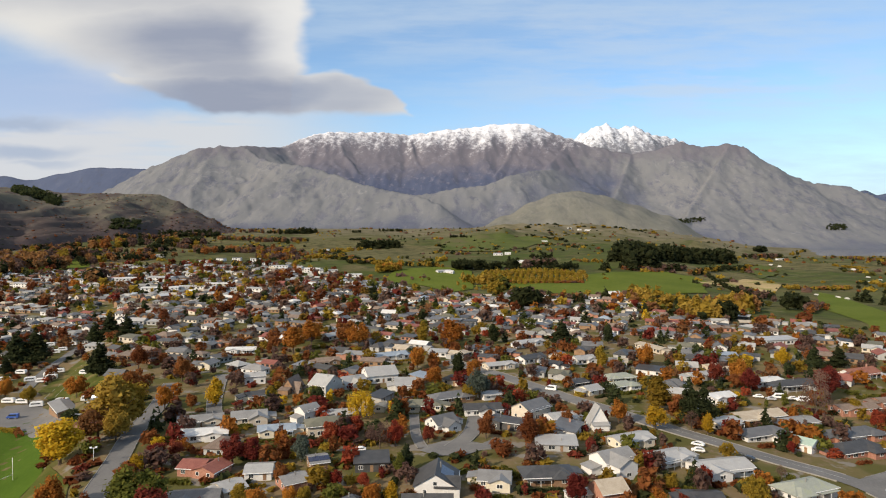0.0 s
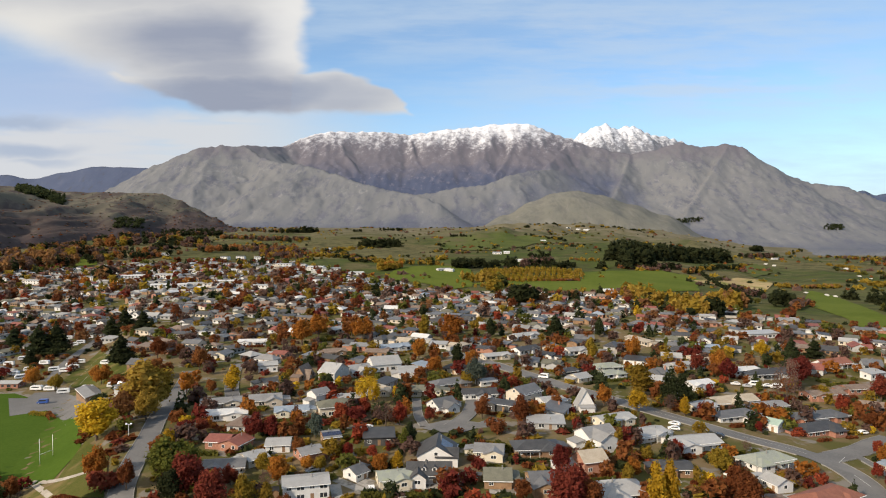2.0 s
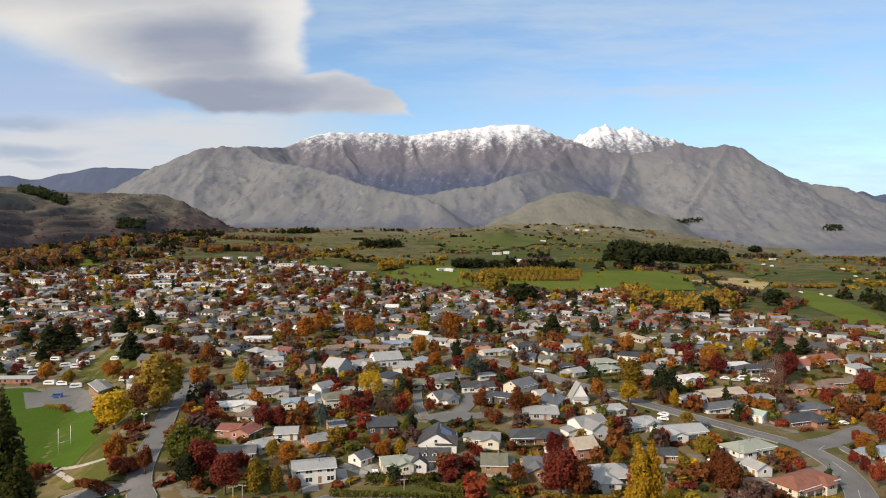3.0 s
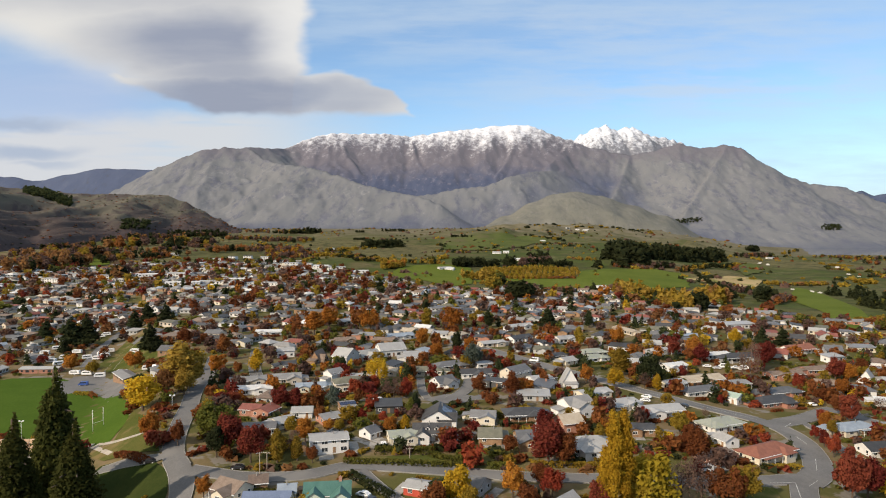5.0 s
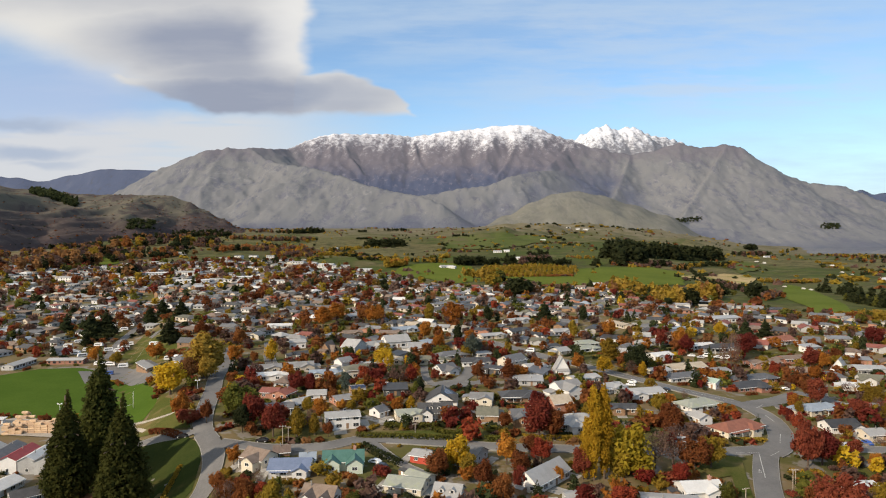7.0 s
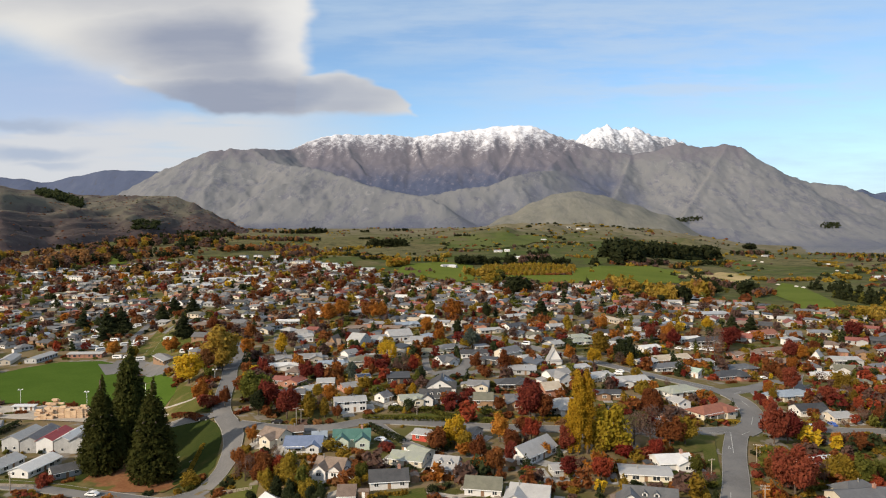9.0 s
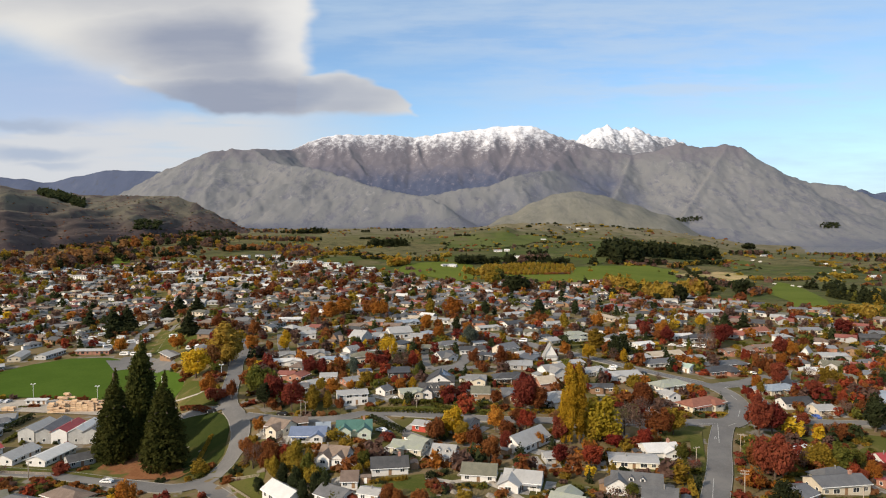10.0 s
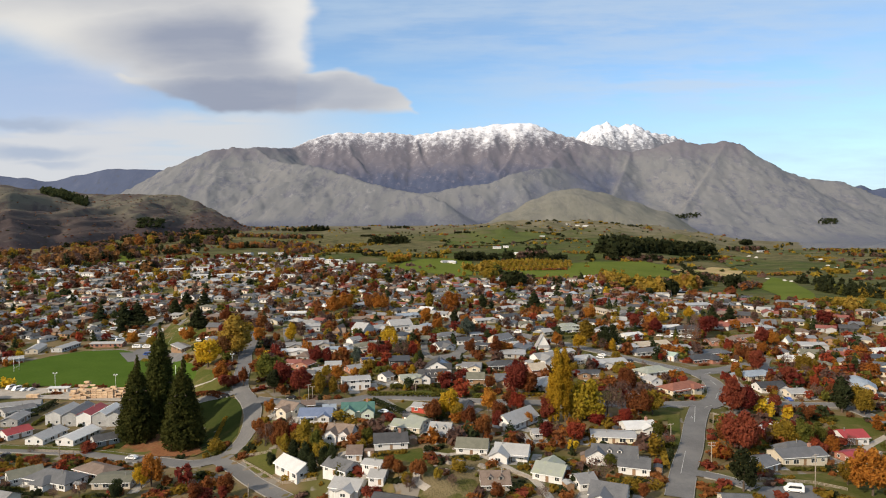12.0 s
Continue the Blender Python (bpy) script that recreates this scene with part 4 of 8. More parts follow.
def house(x, y, rz, w, d, roof="grey", wall="white", h=2.7, pitch=24, kind="gable", wing=None, chimney=False, detail=True, label="", z=None, dormers=0, group="houses of the town", carport=False, solar=False, name="house", plain=False, second=None):
    """A house w metres along its ridge and d across it, turned rz degrees. wing: (place along the ridge, width, how far it stands out to the front); second: another such."""
    global DOOR_MESH, CHIMNEY_MESH
    own = random.Random(int(x * 13 + y * 7))
    if detail and not plain and not wing and kind != "mono" and w > 10 and h < 4:
        wing = (own.choice([-1, 1]) * w * own.uniform(0.2, 0.3), d * own.uniform(0.55, 0.7), own.uniform(0.8, 1.8))
    words = f"{WALL_WORDS[wall]} house under a {ROOF_WORDS[roof]} {ROOF_KIND[kind]} roof"
    ob = thing(name, x, y, rz, z, label or words, "house", group)
    walls, top = Shape(), Shape()
    rise = math.tan(radians(pitch)) * d / 2
    {"gable": add_gable, "hip": add_hip, "mono": add_mono}[kind](walls, top, w, d, h, pitch, Matrix.Identity(4))
    for px, ww, out in [v for v in (wing, second) if v]:
        side = 1 if out > 0 else -1
        length = abs(out) + d / 2
        m = Matrix.Translation((px, -side * length / 2, 0)) @ Matrix.Rotation(radians(90), 4, "Z")
        (add_hip if kind == "hip" else add_gable)(walls, top, length, ww, h - 0.05, pitch + 1, m)
    lean_front = math.cos(radians(rz)) > 0
    if detail and not plain and own.random() < 0.6:
        # a lower lean-to at one end
        end, out, deep = own.choice([-1, 1]), own.uniform(2.4, 4.0), d * own.uniform(0.5, 0.8)
        add_mono(walls, top, deep, out, 2.0, 9, Matrix.Translation((end * (w / 2 + out / 2), own.uniform(-0.1, 0.1) * d, 0)) @ Matrix.Rotation(radians(90 * end), 4, "Z"), 0.3)
    walls.link("wall", WALL[wall], ob)
    top.link("roof", ROOF[roof], ob)
    if detail and kind != "mono" and y < 460:
        # a pale gutter along the front eaves
        trim = Shape()
        over = 0.5 if kind == "gable" else 0.55
        z0 = h - math.tan(radians(pitch)) * 0.5 - 0.08 if kind == "gable" else h - 0.2
        a, e = w / 2 + over * 0.8, (d / 2 + over + 0.08) * (-1 if lean_front else 1)
        trim.box(-a, a, e - 0.08, e + 0.08, z0, z0 + 0.18)
        trim.link("gutter", TRIM, ob)
    if detail and not chimney and own.random() < 0.4:
        flue = Shape()
        u = own.uniform(-0.3, 0.3) * w
        flue.tube((u, -d * 0.1, h + rise * 0.5), (u, -d * 0.1, h + rise + 0.9), 0.14, 0.14, 8)
        flue.tube((u, -d * 0.1, h + rise + 0.9), (u, -d * 0.1, h + rise + 1.15), 0.24, 0.10, 8)
        flue.link("flue", CONCRETE, ob)
    two = h > 4.0
    # windows and doors along the walls
    lean = math.cos(radians(rz))
    for side, turn in ((-1, 0), (1, 180)) if detail else ((-1, 0),):
        if y > 300 and side * lean > 0.3:
            continue
        n = max(2, int(w / (3.0 if detail else 4.2)))
        for storey in range(2 if two else 1):
            for k in range(n):
                u = -w / 2 + w * (k + 0.5) / n
                if wing and (wing[2] > 0) == (side < 0) and abs(u - wing[0]) < wing[1] / 2 + 0.5:
                    continue
                ww, hh = (2.2, 1.5) if k % 2 else (1.4, 1.3)
                if storey == 0 and k == n // 2:
                    if DOOR_MESH is None:
                        s = Shape()
                        s.box(-0.5, 0.5, -0.05, 0.03, 0.05, 2.1)
                        s.box(-0.38, 0.38, -0.07, 0.03, 0.3, 1.9)
                        DOOR_MESH = s.mesh("door", WALL["wood"])
                    part("door", DOOR_MESH, ob, pose(u, side * d / 2, 0, 0, 0, turn))
                    continue
                window(ob, ww, hh, pose(u, side * d / 2, (0.6 if k % 2 else 0.8) + storey * 2.6, 0, 0, turn), detail and y < 430)
    if kind != "mono" or detail:
        for side, turn in ((-1, -90), (1, 90)):
            if y > 300 and side * math.sin(radians(rz)) > 0.3:
                continue
            for q in ((-d / 4, d / 4) if d > 6.5 else (0,)):
                window(ob, 1.2, 1.2, pose(side * w / 2, q, 0.9, 0, 0, turn), detail)
            if kind == "gable" and rise > 2.4:
                window(ob, 1.2, 1.2, pose(side * w / 2, 0, h + 0.3, 0, 0, turn), detail)
    for px, ww, out in [v for v in (wing, second) if v and detail]:
        side = 1 if out > 0 else -1
        window(ob, 1.8, 1.2, pose(px, -side * (abs(out) + d / 2), 0.9, 0, 0, 0 if side > 0 else 180), detail)
    if detail and wing and kind != "mono" and own.random() < 0.6:
        # a veranda beside the wing
        s, front = Shape(), -math.copysign(1.0, wing[2])
        u = -math.copysign(w * 0.22, wing[0])
        s.box(-w * 0.22, w * 0.22, -1.0, 1.0, 0, 0.12)
        porch = part("veranda", s.mesh("veranda", ROOF[roof]), ob, pose(u, front * (d / 2 + 0.9), min(h, 2.7) - 0.42))
        for q in (-0.2, 0, 0.2):
            part("post", POST_MESH, porch, pose(q * w, front * 0.85, -2.25))
    if dormers:
        for k in range(dormers):
            u = (k - (dormers - 1) / 2) * min(3.2, w / dormers)
            dm, dr = Shape(), Shape()
            add_gable(dm, dr, 2.4, 1.5, 0, 35, Matrix.Translation((0, 1.2, 0)) @ Matrix.Rotation(radians(90), 4, "Z"), 0.2, 0.1)
            dm.v = [(a, b, max(c, -1.2)) for a, b, c in dm.v]
            at = pose(u, -d * 0.36, h + rise * 0.62, 0, 0, 0)
            db = part("dormer", dm.mesh("dormer", WALL[wall]), ob, at)
            part("roof", dr.mesh("roof", ROOF[roof]), db)
            part("pane", window_meshes(0.9, 0.9)[1], db, pose(0, 0, -0.75))
    if chimney:
        if CHIMNEY_MESH is None:
            s = Shape()
            s.box(-0.45, 0.45, -0.35, 0.35, -1.6, 1.1)
            s.box(-0.52, 0.52, -0.42, 0.42, 1.1, 1.25)
            s.tube((0, 0, 1.25), (0, 0, 1.6), 0.16, 0.13, 8)
            CHIMNEY_MESH = s.mesh("chimney", BRICK)
        part("chimney", CHIMNEY_MESH, ob, pose(w * 0.28, 0, h + rise))
    if solar:
        s = Shape()
        k = math.tan(radians(pitch))
        for q in range(4):
            s.prism([(-d * 0.42, h + rise - k * d * 0.42 + 0.26), (-d * 0.12, h + rise - k * d * 0.12 + 0.26), (-d * 0.12, h + rise - k * d * 0.12 + 0.32), (-d * 0.42, h + rise - k * d * 0.42 + 0.32)], -3.4 + q * 1.7, -1.8 + q * 1.7)
        part("solar_panel", s.mesh("solar_panel", SOLAR), ob, label="dark blue solar panels")
    TAKEN.append((x, y, 0.5 * math.hypot(w, d)))
    PLOTS.append((x, y, rz, w, d))
    if wing:
        a = radians(rz)
        px, ww, out = wing
        ly = -(math.copysign(abs(out) / 2 + d / 2, out))
        TAKEN.append((x + px * math.cos(a) - ly * math.sin(a), y + px * math.sin(a) + ly * math.cos(a), ww * 0.6))
    return ob


SOLAR = material("solar_glass", (0.015, 0.02, 0.05), (0.03, 0.035, 0.07), 1.0, 0.15, spec=0.6)
WALL_WORDS = {"white": "white weatherboard", "cream": "cream-painted", "beige": "beige rendered", "grey": "grey rendered", "brick": "red brick", "wood": "brown timber", "dark": "black-stained timber", "red": "red-painted timber", "stone": "grey stone", "sage": "pale green"}
ROOF_WORDS = {"grey": "grey metal", "light": "pale grey metal", "white": "white metal", "charcoal": "charcoal metal", "slate": "slate-grey metal", "brown": "brown tiled", "tan": "tan tiled", "terracotta": "terracotta tiled", "maroon": "maroon tiled", "redmetal": "red metal", "blue": "blue metal", "paleblue": "pale blue metal", "teal": "dark green metal", "mint": "mint green metal", "moss": "lichen-stained pale green metal", "olive": "olive-brown tiled"}
ROOF_KIND = {"gable": "gabled", "hip": "hipped", "mono": "low single-pitch"}


STREETS = []      # points along the street lines
ROADS = []        # each street with its line, its width and the edges of its kerbs


def road(points, width, name="road"):
    """A street laid on the ground along a smooth line, with low concrete kerbs at both sides."""
    pts = [Vector((*p, 0)) for p in points]
    line = []
    for k in range(len(pts) - 1):
        p0, p1, p2, p3 = pts[max(k - 1, 0)], pts[k], pts[k + 1], pts[min(k + 2, len(pts) - 1)]
        n = max(2, int((p2 - p1).length / 3))
        for q in range(n):
            t = q / n
            line.append(0.5 * (2 * p1 + (p2 - p0) * t + (2 * p0 - 5 * p1 + 4 * p2 - p3) * t * t + (3 * p1 - p0 - 3 * p2 + p3) * t ** 3))
    line.append(pts[-1])
    offsets = [(-width / 2, 0.26), (-width / 4, 0.27), (0, 0.29), (width / 4, 0.27), (width / 2, 0.26)]
    verts, kerb = [], [[], []]
    for k, p in enumerate(line):
        d = (line[min(k + 1, len(line) - 1)] - line[max(k - 1, 0)]).normalized()
        s = Vector((d.y, -d.x, 0))
        for o, lift in offsets:
            c = p + s * o
            verts.append((c.x, c.y, ground_z(c.x, c.y) + lift))
        for side, rows in zip((-1, 1), kerb):
            for o, lift in ((width / 2, 0.1), (width / 2, 0.38), (width / 2 + 0.22, 0.38), (width / 2 + 0.22, 0.0)):
                c = p + s * o * side
                rows.append((c.x, c.y, ground_z(c.x, c.y) + lift))
        TAKEN.append((p.x, p.y, width * 0.5 + 1.6))
        if name == "road":
            STREETS.append((p.x, p.y))
    n = len(offsets)
    ob = link_mesh(name, verts, [(j * n + i, j * n + i + 1, (j + 1) * n + i + 1, (j + 1) * n + i) for j in range(len(line) - 1) for i in range(n - 1)], ASPHALT if name == "road" else GRAVEL, smooth_shade=True)
    tagged(ob, "grey asphalt street with concrete kerbs" if name == "road" else "pale gravel path across dry grass", name, kind="structure")
    if name == "road":
        ROADS.append((ob, [(p.x, p.y) for p in line], width, kerb))
    return ob


def crossed(x, y, own):
    """Whether another street runs over that place."""
    for ob, line, width, _ in ROADS:
        if ob is own:
            continue
        for (ax, ay), (bx, by) in zip(line, line[1:]):
            dx, dy = bx - ax, by - ay
            t = min(1, max(0, ((x - ax) * dx + (y - ay) * dy) / (dx * dx + dy * dy + 1e-6)))
            if math.hypot(ax + dx * t - x, ay + dy * t - y) < width / 2 + 0.15:
                return True
    return False


def lay_kerbs():
    """Concrete kerbs along both sides of every street, open where another street meets it."""
    for ob, line, width, kerb in ROADS:
        for rows in kerb:
            free = [not crossed(rows[j * 4 + 1][0], rows[j * 4 + 1][1], ob) for j in range(len(line))]
            faces = [(j * 4 + i, j * 4 + i + 1, j * 4 + i + 5, j * 4 + i + 4) for j in range(len(line) - 1) if free[j] and free[j + 1] for i in range(3)]
            if faces:
                link_mesh("kerb", rows, faces, CONCRETE, ob)


PATCHES = [0]


def fronts_street(x, y, reach, wide):
    """Whether a street runs close behind that place."""
    return any(-2 < q - y < reach and abs(p - x) < wide for p, q in STREETS)


OPEN_GROUND = []    # outlines that houses and loose trees keep out of


def in_outline(x, y, outline):
    inside = False
    for (ax, ay), (bx, by) in zip(outline, outline[1:] + outline[:1]):
        if (ay > y) != (by > y) and x < ax + (y - ay) * (bx - ax) / (by - ay):
            inside = not inside
    return inside


def is_open(x, y):
    return any(in_outline(x, y, o) for o in OPEN_GROUND)


def patch(name, mat, outline, label, category, clear=True):
    """A piece of ground cover laid over the ground."""
    bm = bmesh.new()
    bm.faces.new([bm.verts.new((x, y, 0)) for x, y in outline])
    bmesh.ops.triangulate(bm, faces=bm.faces[:])
    for _ in range(5):
        long = [e for e in bm.edges if e.calc_length() > 6]
        if long:
            bmesh.ops.subdivide_edges(bm, edges=long, cuts=1)
            bmesh.ops.triangulate(bm, faces=[f for f in bm.faces if len(f.verts) > 3])
    PATCHES[0] += 1
    for v in bm.verts:
        v.co.z = ground_z(v.co.x, v.co.y) + 0.15 + 0.008 * PATCHES[0] + max(0, v.co.y - 640) * 0.0016
    bm.normal_update()
    if sum(f.normal.z for f in bm.faces) < 0:
        bmesh.ops.reverse_faces(bm, faces=bm.faces[:])
    me = bpy.data.meshes.new(name)
    bm.to_mesh(me)
    bm.free()
    me.materials.append(mat)
    if clear:
        OPEN_GROUND.append(outline)
    return tagged(new(name, me), label, category, kind="structure")

# yards that stay clear of loose trees and houses
OPEN_GROUND.append([(-252, 343), (-165, 334), (-125, 241), (-180, 242)])
OPEN_GROUND.append([(-70, 236), (-54, 229), (-38, 205), (-39, 196), (-57, 201)])
OPEN_GROUND.append([(-140, 322), (-91, 279), (-83, 238), (-102, 232)])
OPEN_GROUND.append([(-339, 506), (-201, 469), (-150, 372), (-260, 402)])


# ---- streets ----
road([(69.5, 168), (79.5, 191), (90, 213), (101, 239), (107.5, 253), (114, 265.5), (121, 273)], 7.6)
road([(116, 268), (122.5, 274), (128.5, 283), (133.5, 296), (136, 308), (135.5, 318), (132, 327), (126, 333.5), (118, 340), (111, 347), (101.5, 358), (92, 368.5), (82, 382), (71, 398), (60, 414), (50, 432), (36, 455), (23, 474), (6, 498)], 9.2)
road([(122, 273), (100, 266), (76, 263), (50, 265), (23, 267), (2, 271), (-16, 274), (-29, 275), (-43, 268), (-60, 267), (-75, 271), (-81, 273)], 6.4)
road([(-80.5, 235), (-77, 246), (-78.3, 260), (-83.5, 273), (-91, 286), (-97, 304), (-105, 337), (-113, 366), (-120, 404), (-131, 446)], 7.0)
road([(-192, 249), (-176, 245), (-139, 239), (-112, 231), (-93, 226), (-85, 229), (-80.5, 235)], 7.2)
road([(-83, 230), (-72, 219), (-63, 208), (-49, 194)], 6.4)
road([(-91, 287), (-96, 285), (-109, 289), (-120, 292)], 4)
road([(122, 274), (131, 278), (141, 278.5), (155, 278), (169, 276.5), (181, 274), (186, 253)], 6)
road([(132, 324), (140, 328.5), (148, 333), (156, 338), (166, 345.5), (176, 351)], 8.4)
road([(192, 368), (184, 355), (178, 341), (181, 329)], 6.4)
road([(149, 331), (149.5, 315), (147.7, 301), (147.7, 279)], 3.2)
road([(17, 403), (13, 368), (5, 349)], 6)
road([(8, 349), (18, 351), (23, 358)], 6)
road([(-229, 486), (-247, 537), (-258, 579), (-268, 617)], 5)
road([(-207, 473), (-224, 536), (-226, 563)], 5)
road([(-89, 385), (-99, 414), (-112, 464)], 6)
road([(-25, 272), (-15, 255), (-7, 246)], 3.2)
road([(79, 188), (84, 186), (90, 182), (95, 176)], 5.6)
road([(-9.5, 390), (-8, 364), (-5, 349)], 3.4)
road([(-4, 208), (4, 204), (11, 206), (19, 199), (25, 189), (30, 182), (33, 168)], 2.6, "path")
road([(19, 199), (15, 207), (6, 211)], 2.4, "path")
road([(161, 221), (151, 211), (134, 196)], 2.2, "path")
road([(176, 238), (162, 227), (155, 220)], 2.6, "path")
road([(-142, 328), (-126, 317), (-114, 312), (-113, 315)], 1.8, "path")
road([(-142, 328), (-128, 312), (-122, 305)], 1.8, "path")
road([(-5, 192), (-6, 185), (-2, 179)], 2.6, "path")
lay_kerbs()
OPEN_GROUND.append([(92, 345), (112, 322), (124, 306), (124, 290), (136, 284), (150, 310), (156, 328), (172, 345), (166, 352), (145, 355), (126, 356), (112, 361), (97, 372)])
patch("lawn", LAWN, [(-25, 205), (-14, 208), (-2, 205), (-0, 192), (-13, 189), (-24, 197)], "terraced garden lawn on the slope", "lawn", False)
patch("lawn", LAWN, [(-24, 194), (-14, 189), (-12, 182), (-23, 186)], "small green lawn behind a white house", "lawn")
patch("dry_bank", DRY_BANK, [(-3, 214), (6, 223), (16, 220), (19, 203), (24, 189), (31, 177), (22, 167), (4, 168), (-5, 176), (-3, 192)], "tawny rocky bank with tussock and shrubs between gardens", "bank", False)
patch("lawn", LAWN, [(-68, 231), (-60, 229), (-59, 215), (-62, 212)], "mown corner lawn round a white barn", "lawn")
patch("lawn", LAWN, [(132, 255), (162, 264), (155, 243), (126, 216), (119, 223)], "olive lawn behind a hedge of trees", "lawn", False)
patch("lawn", LAWN, [(168, 264), (180, 259), (176, 240), (164, 221), (153, 226)], "sloping green garden lawn", "lawn")
patch("lawn", LAWN, [(98, 178), (114, 191), (135, 197), (145, 194), (134, 176), (117, 173), (106, 176)], "grass yard along a timber fence", "lawn", False)
patch("lawn", LAWN, [(61, 228), (84, 232), (81, 213), (64, 207)], "mown lawn behind the corner houses", "lawn", False)
patch("sports_field", PITCH, [(-286, 369), (-280, 399), (-270, 437), (-256, 455), (-231, 458), (-184, 427), (-144, 368), (-132, 340), (-130, 319), (-173, 341), (-215, 350), (-269, 346)], "bright green mown rugby field", "sports field")
patch("lawn_reserve", SHADE_LAWN, [(-121, 296), (-100, 287), (-88, 275), (-84, 264), (-81.5, 249), (-85, 239), (-99, 238), (-114, 237), (-132, 244), (-129, 262)], "mown lawn darkened to stand for the shade of the tall sequoias", "lawn")
patch("lawn_verge", LAWN, [(-135, 350), (-111, 320), (-97, 289), (-122, 300), (-137, 316), (-127, 316)], "dry grass bank beside the rugby field", "lawn")
patch("car_park", ASPHALT, [(-221, 459), (-207, 464), (-174, 427), (-156, 394), (-171, 406), (-194, 433), (-216, 439)], "grey asphalt car park by the sports field", "car park")
patch("car_park", ASPHALT, [(-228, 448), (-211, 448), (-174, 419), (-159, 396), (-174, 404), (-194, 425), (-206, 415)], "grey asphalt forecourt beside the holiday park", "car park")
patch("bare_ground", DUFF, [(-127, 241), (-127, 258), (-118, 263), (-98, 247), (-90, 243), (-94, 234), (-119, 235)], "rusty leaf litter beneath the sequoias", "bare ground")
patch("lawn", LAWN, [(-73, 229), (-62, 228), (-58, 221), (-56, 213), (-60, 211), (-69, 221)], "garden lawn behind a white house", "lawn")
patch("lawn", LAWN, [(-14, 208), (-5, 211), (-3, 200), (-9, 194), (-25, 199), (-23, 204)], "green garden lawn on a slope", "lawn")
patch("lawn", LAWN, [(98, 262), (103, 261), (86, 213), (82, 213)], "grass strip beside the street", "lawn")
patch("lawn", LAWN, [(83, 250), (97, 259), (92, 244), (81, 239)], "grass strip beside the street", "lawn")
patch("lawn", LAWN, [(-32, 282), (4, 284), (4, 277), (-29, 276)], "front lawn above the street", "lawn")
patch("lawn", LAWN, [(104, 189), (129, 192), (138, 183), (133, 176), (117, 172), (115, 180)], "green lawn beside a car park", "lawn")
patch("lawn", LAWN, [(147, 239), (164, 253), (156, 240), (145, 228)], "grassy slope above a red-roofed house", "lawn")
patch("turning_circle", ASPHALT, [(-6, 346), (-3, 352), (2, 356), (9, 357.5), (15, 354), (15.5, 347), (9, 341), (0, 341)], "grey asphalt turning circle among gardens", "street")
patch("car_park", ASPHALT, [(98, 178), (115, 182), (113, 172), (90, 168)], "asphalt yard with a parked van", "car park")
patch("lawn", LAWN, [(-221, 486), (-241, 569), (-202, 511), (-167, 466), (-145, 415), (-183, 446)], "holiday park lawn among caravans", "lawn")
patch("yard", GRAVEL, [(-267, 344), (-242, 343), (-206, 346), (-170, 339), (-158, 315), (-211, 323), (-251, 322)], "gravel builders' yard stacked with timber", "yard")
patch("lawn", LAWN, [(-179, 250), (-153, 246), (-120, 242), (-120, 235), (-139, 241), (-175, 244)], "dry lawn around a terrace of cottages", "lawn")


# ---- houses of the near town ----
house(-145.1, 212.6, 43, 10.3, 8.4, "olive", "white", 2.4, 22, plain=True)
house(-131.7, 209.0, -20, 18.9, 9.4, "slate", "white", 2.4, 24, kind="hip", wing=(0.0, 6, 3), plain=True)
house(-121.4, 216.7, -26, 15.2, 8, "brown", "brick", 2.3, 20, kind="hip", plain=True)
house(-110.2, 208.3, 3, 12.7, 10.4, "olive", "beige", 2.3, 9, plain=True)
house(-179.9, 260.8, 60, 10.1, 8, "redmetal", "white", 2.4, 22, plain=True)
house(-164.0, 256.7, 83, 14.7, 8, "light", "white", 2.4, 22, plain=True)
house(-150.4, 256.2, 81, 16.3, 8, "white", "white", 2.4, 20, plain=True)
house(-136.9, 251.5, 42, 9.0, 8, "charcoal", "grey", 2.4, 20, plain=True)
house(-172.9, 284.2, 88, 15.5, 7, "light", "grey", 4.8, 24, plain=True)
house(-165.5, 283.7, 96, 18.5, 6.5, "slate", "grey", 5, 26, plain=True)
house(-158.4, 282.0, 92, 15.3, 6.5, "redmetal", "white", 5, 26, plain=True)
house(-151.2, 281.9, 92, 15.3, 6.5, "white", "grey", 5, 26, plain=True)
house(-145.2, 279.3, 96, 10.5, 6.5, "slate", "grey", 5, 26, plain=True)
house(-205.0, 304.0, 23, 17.0, 8.4, "grey", "grey", 2.8, 12, plain=True)
house(-201.0, 295.1, 51, 13.1, 8.4, "slate", "grey", 2.8, 14, plain=True)
house(-234.2, 317.9, 43, 12.4, 8.4, "maroon", "brick", 2.8, 14, plain=True)
house(-192.5, 280.5, 98, 12.2, 7, "grey", "grey", 2.8, 20, plain=True)
house(-292.8, 457.1, 108, 24.0, 8, "light", "beige", 2.6, 20, plain=True)
house(-274.8, 463.5, 90, 24.0, 8, "light", "grey", 2.6, 16, plain=True)
house(-284.8, 419.1, 37, 11.5, 8, "light", "grey", 2.6, 14, plain=True)
house(-248.5, 473.1, 3, 23.1, 8.4, "light", "brick", 2.6, 12, plain=True)
house(-177.1, 433.7, -51, 24.0, 8.4, "grey", "wood", 2.6, 14, plain=True)
house(-189.5, 256.4, 89, 11.5, 8, "slate", "cream", 2.4, 22, plain=True)
house(-49.1, 210.2, -46, 14.4, 7.5, "white", "white", 2.8, 30, plain=True)
house(-31.2, 201.5, -36, 10.5, 8, "slate", "white", 2.4, 26, plain=True)
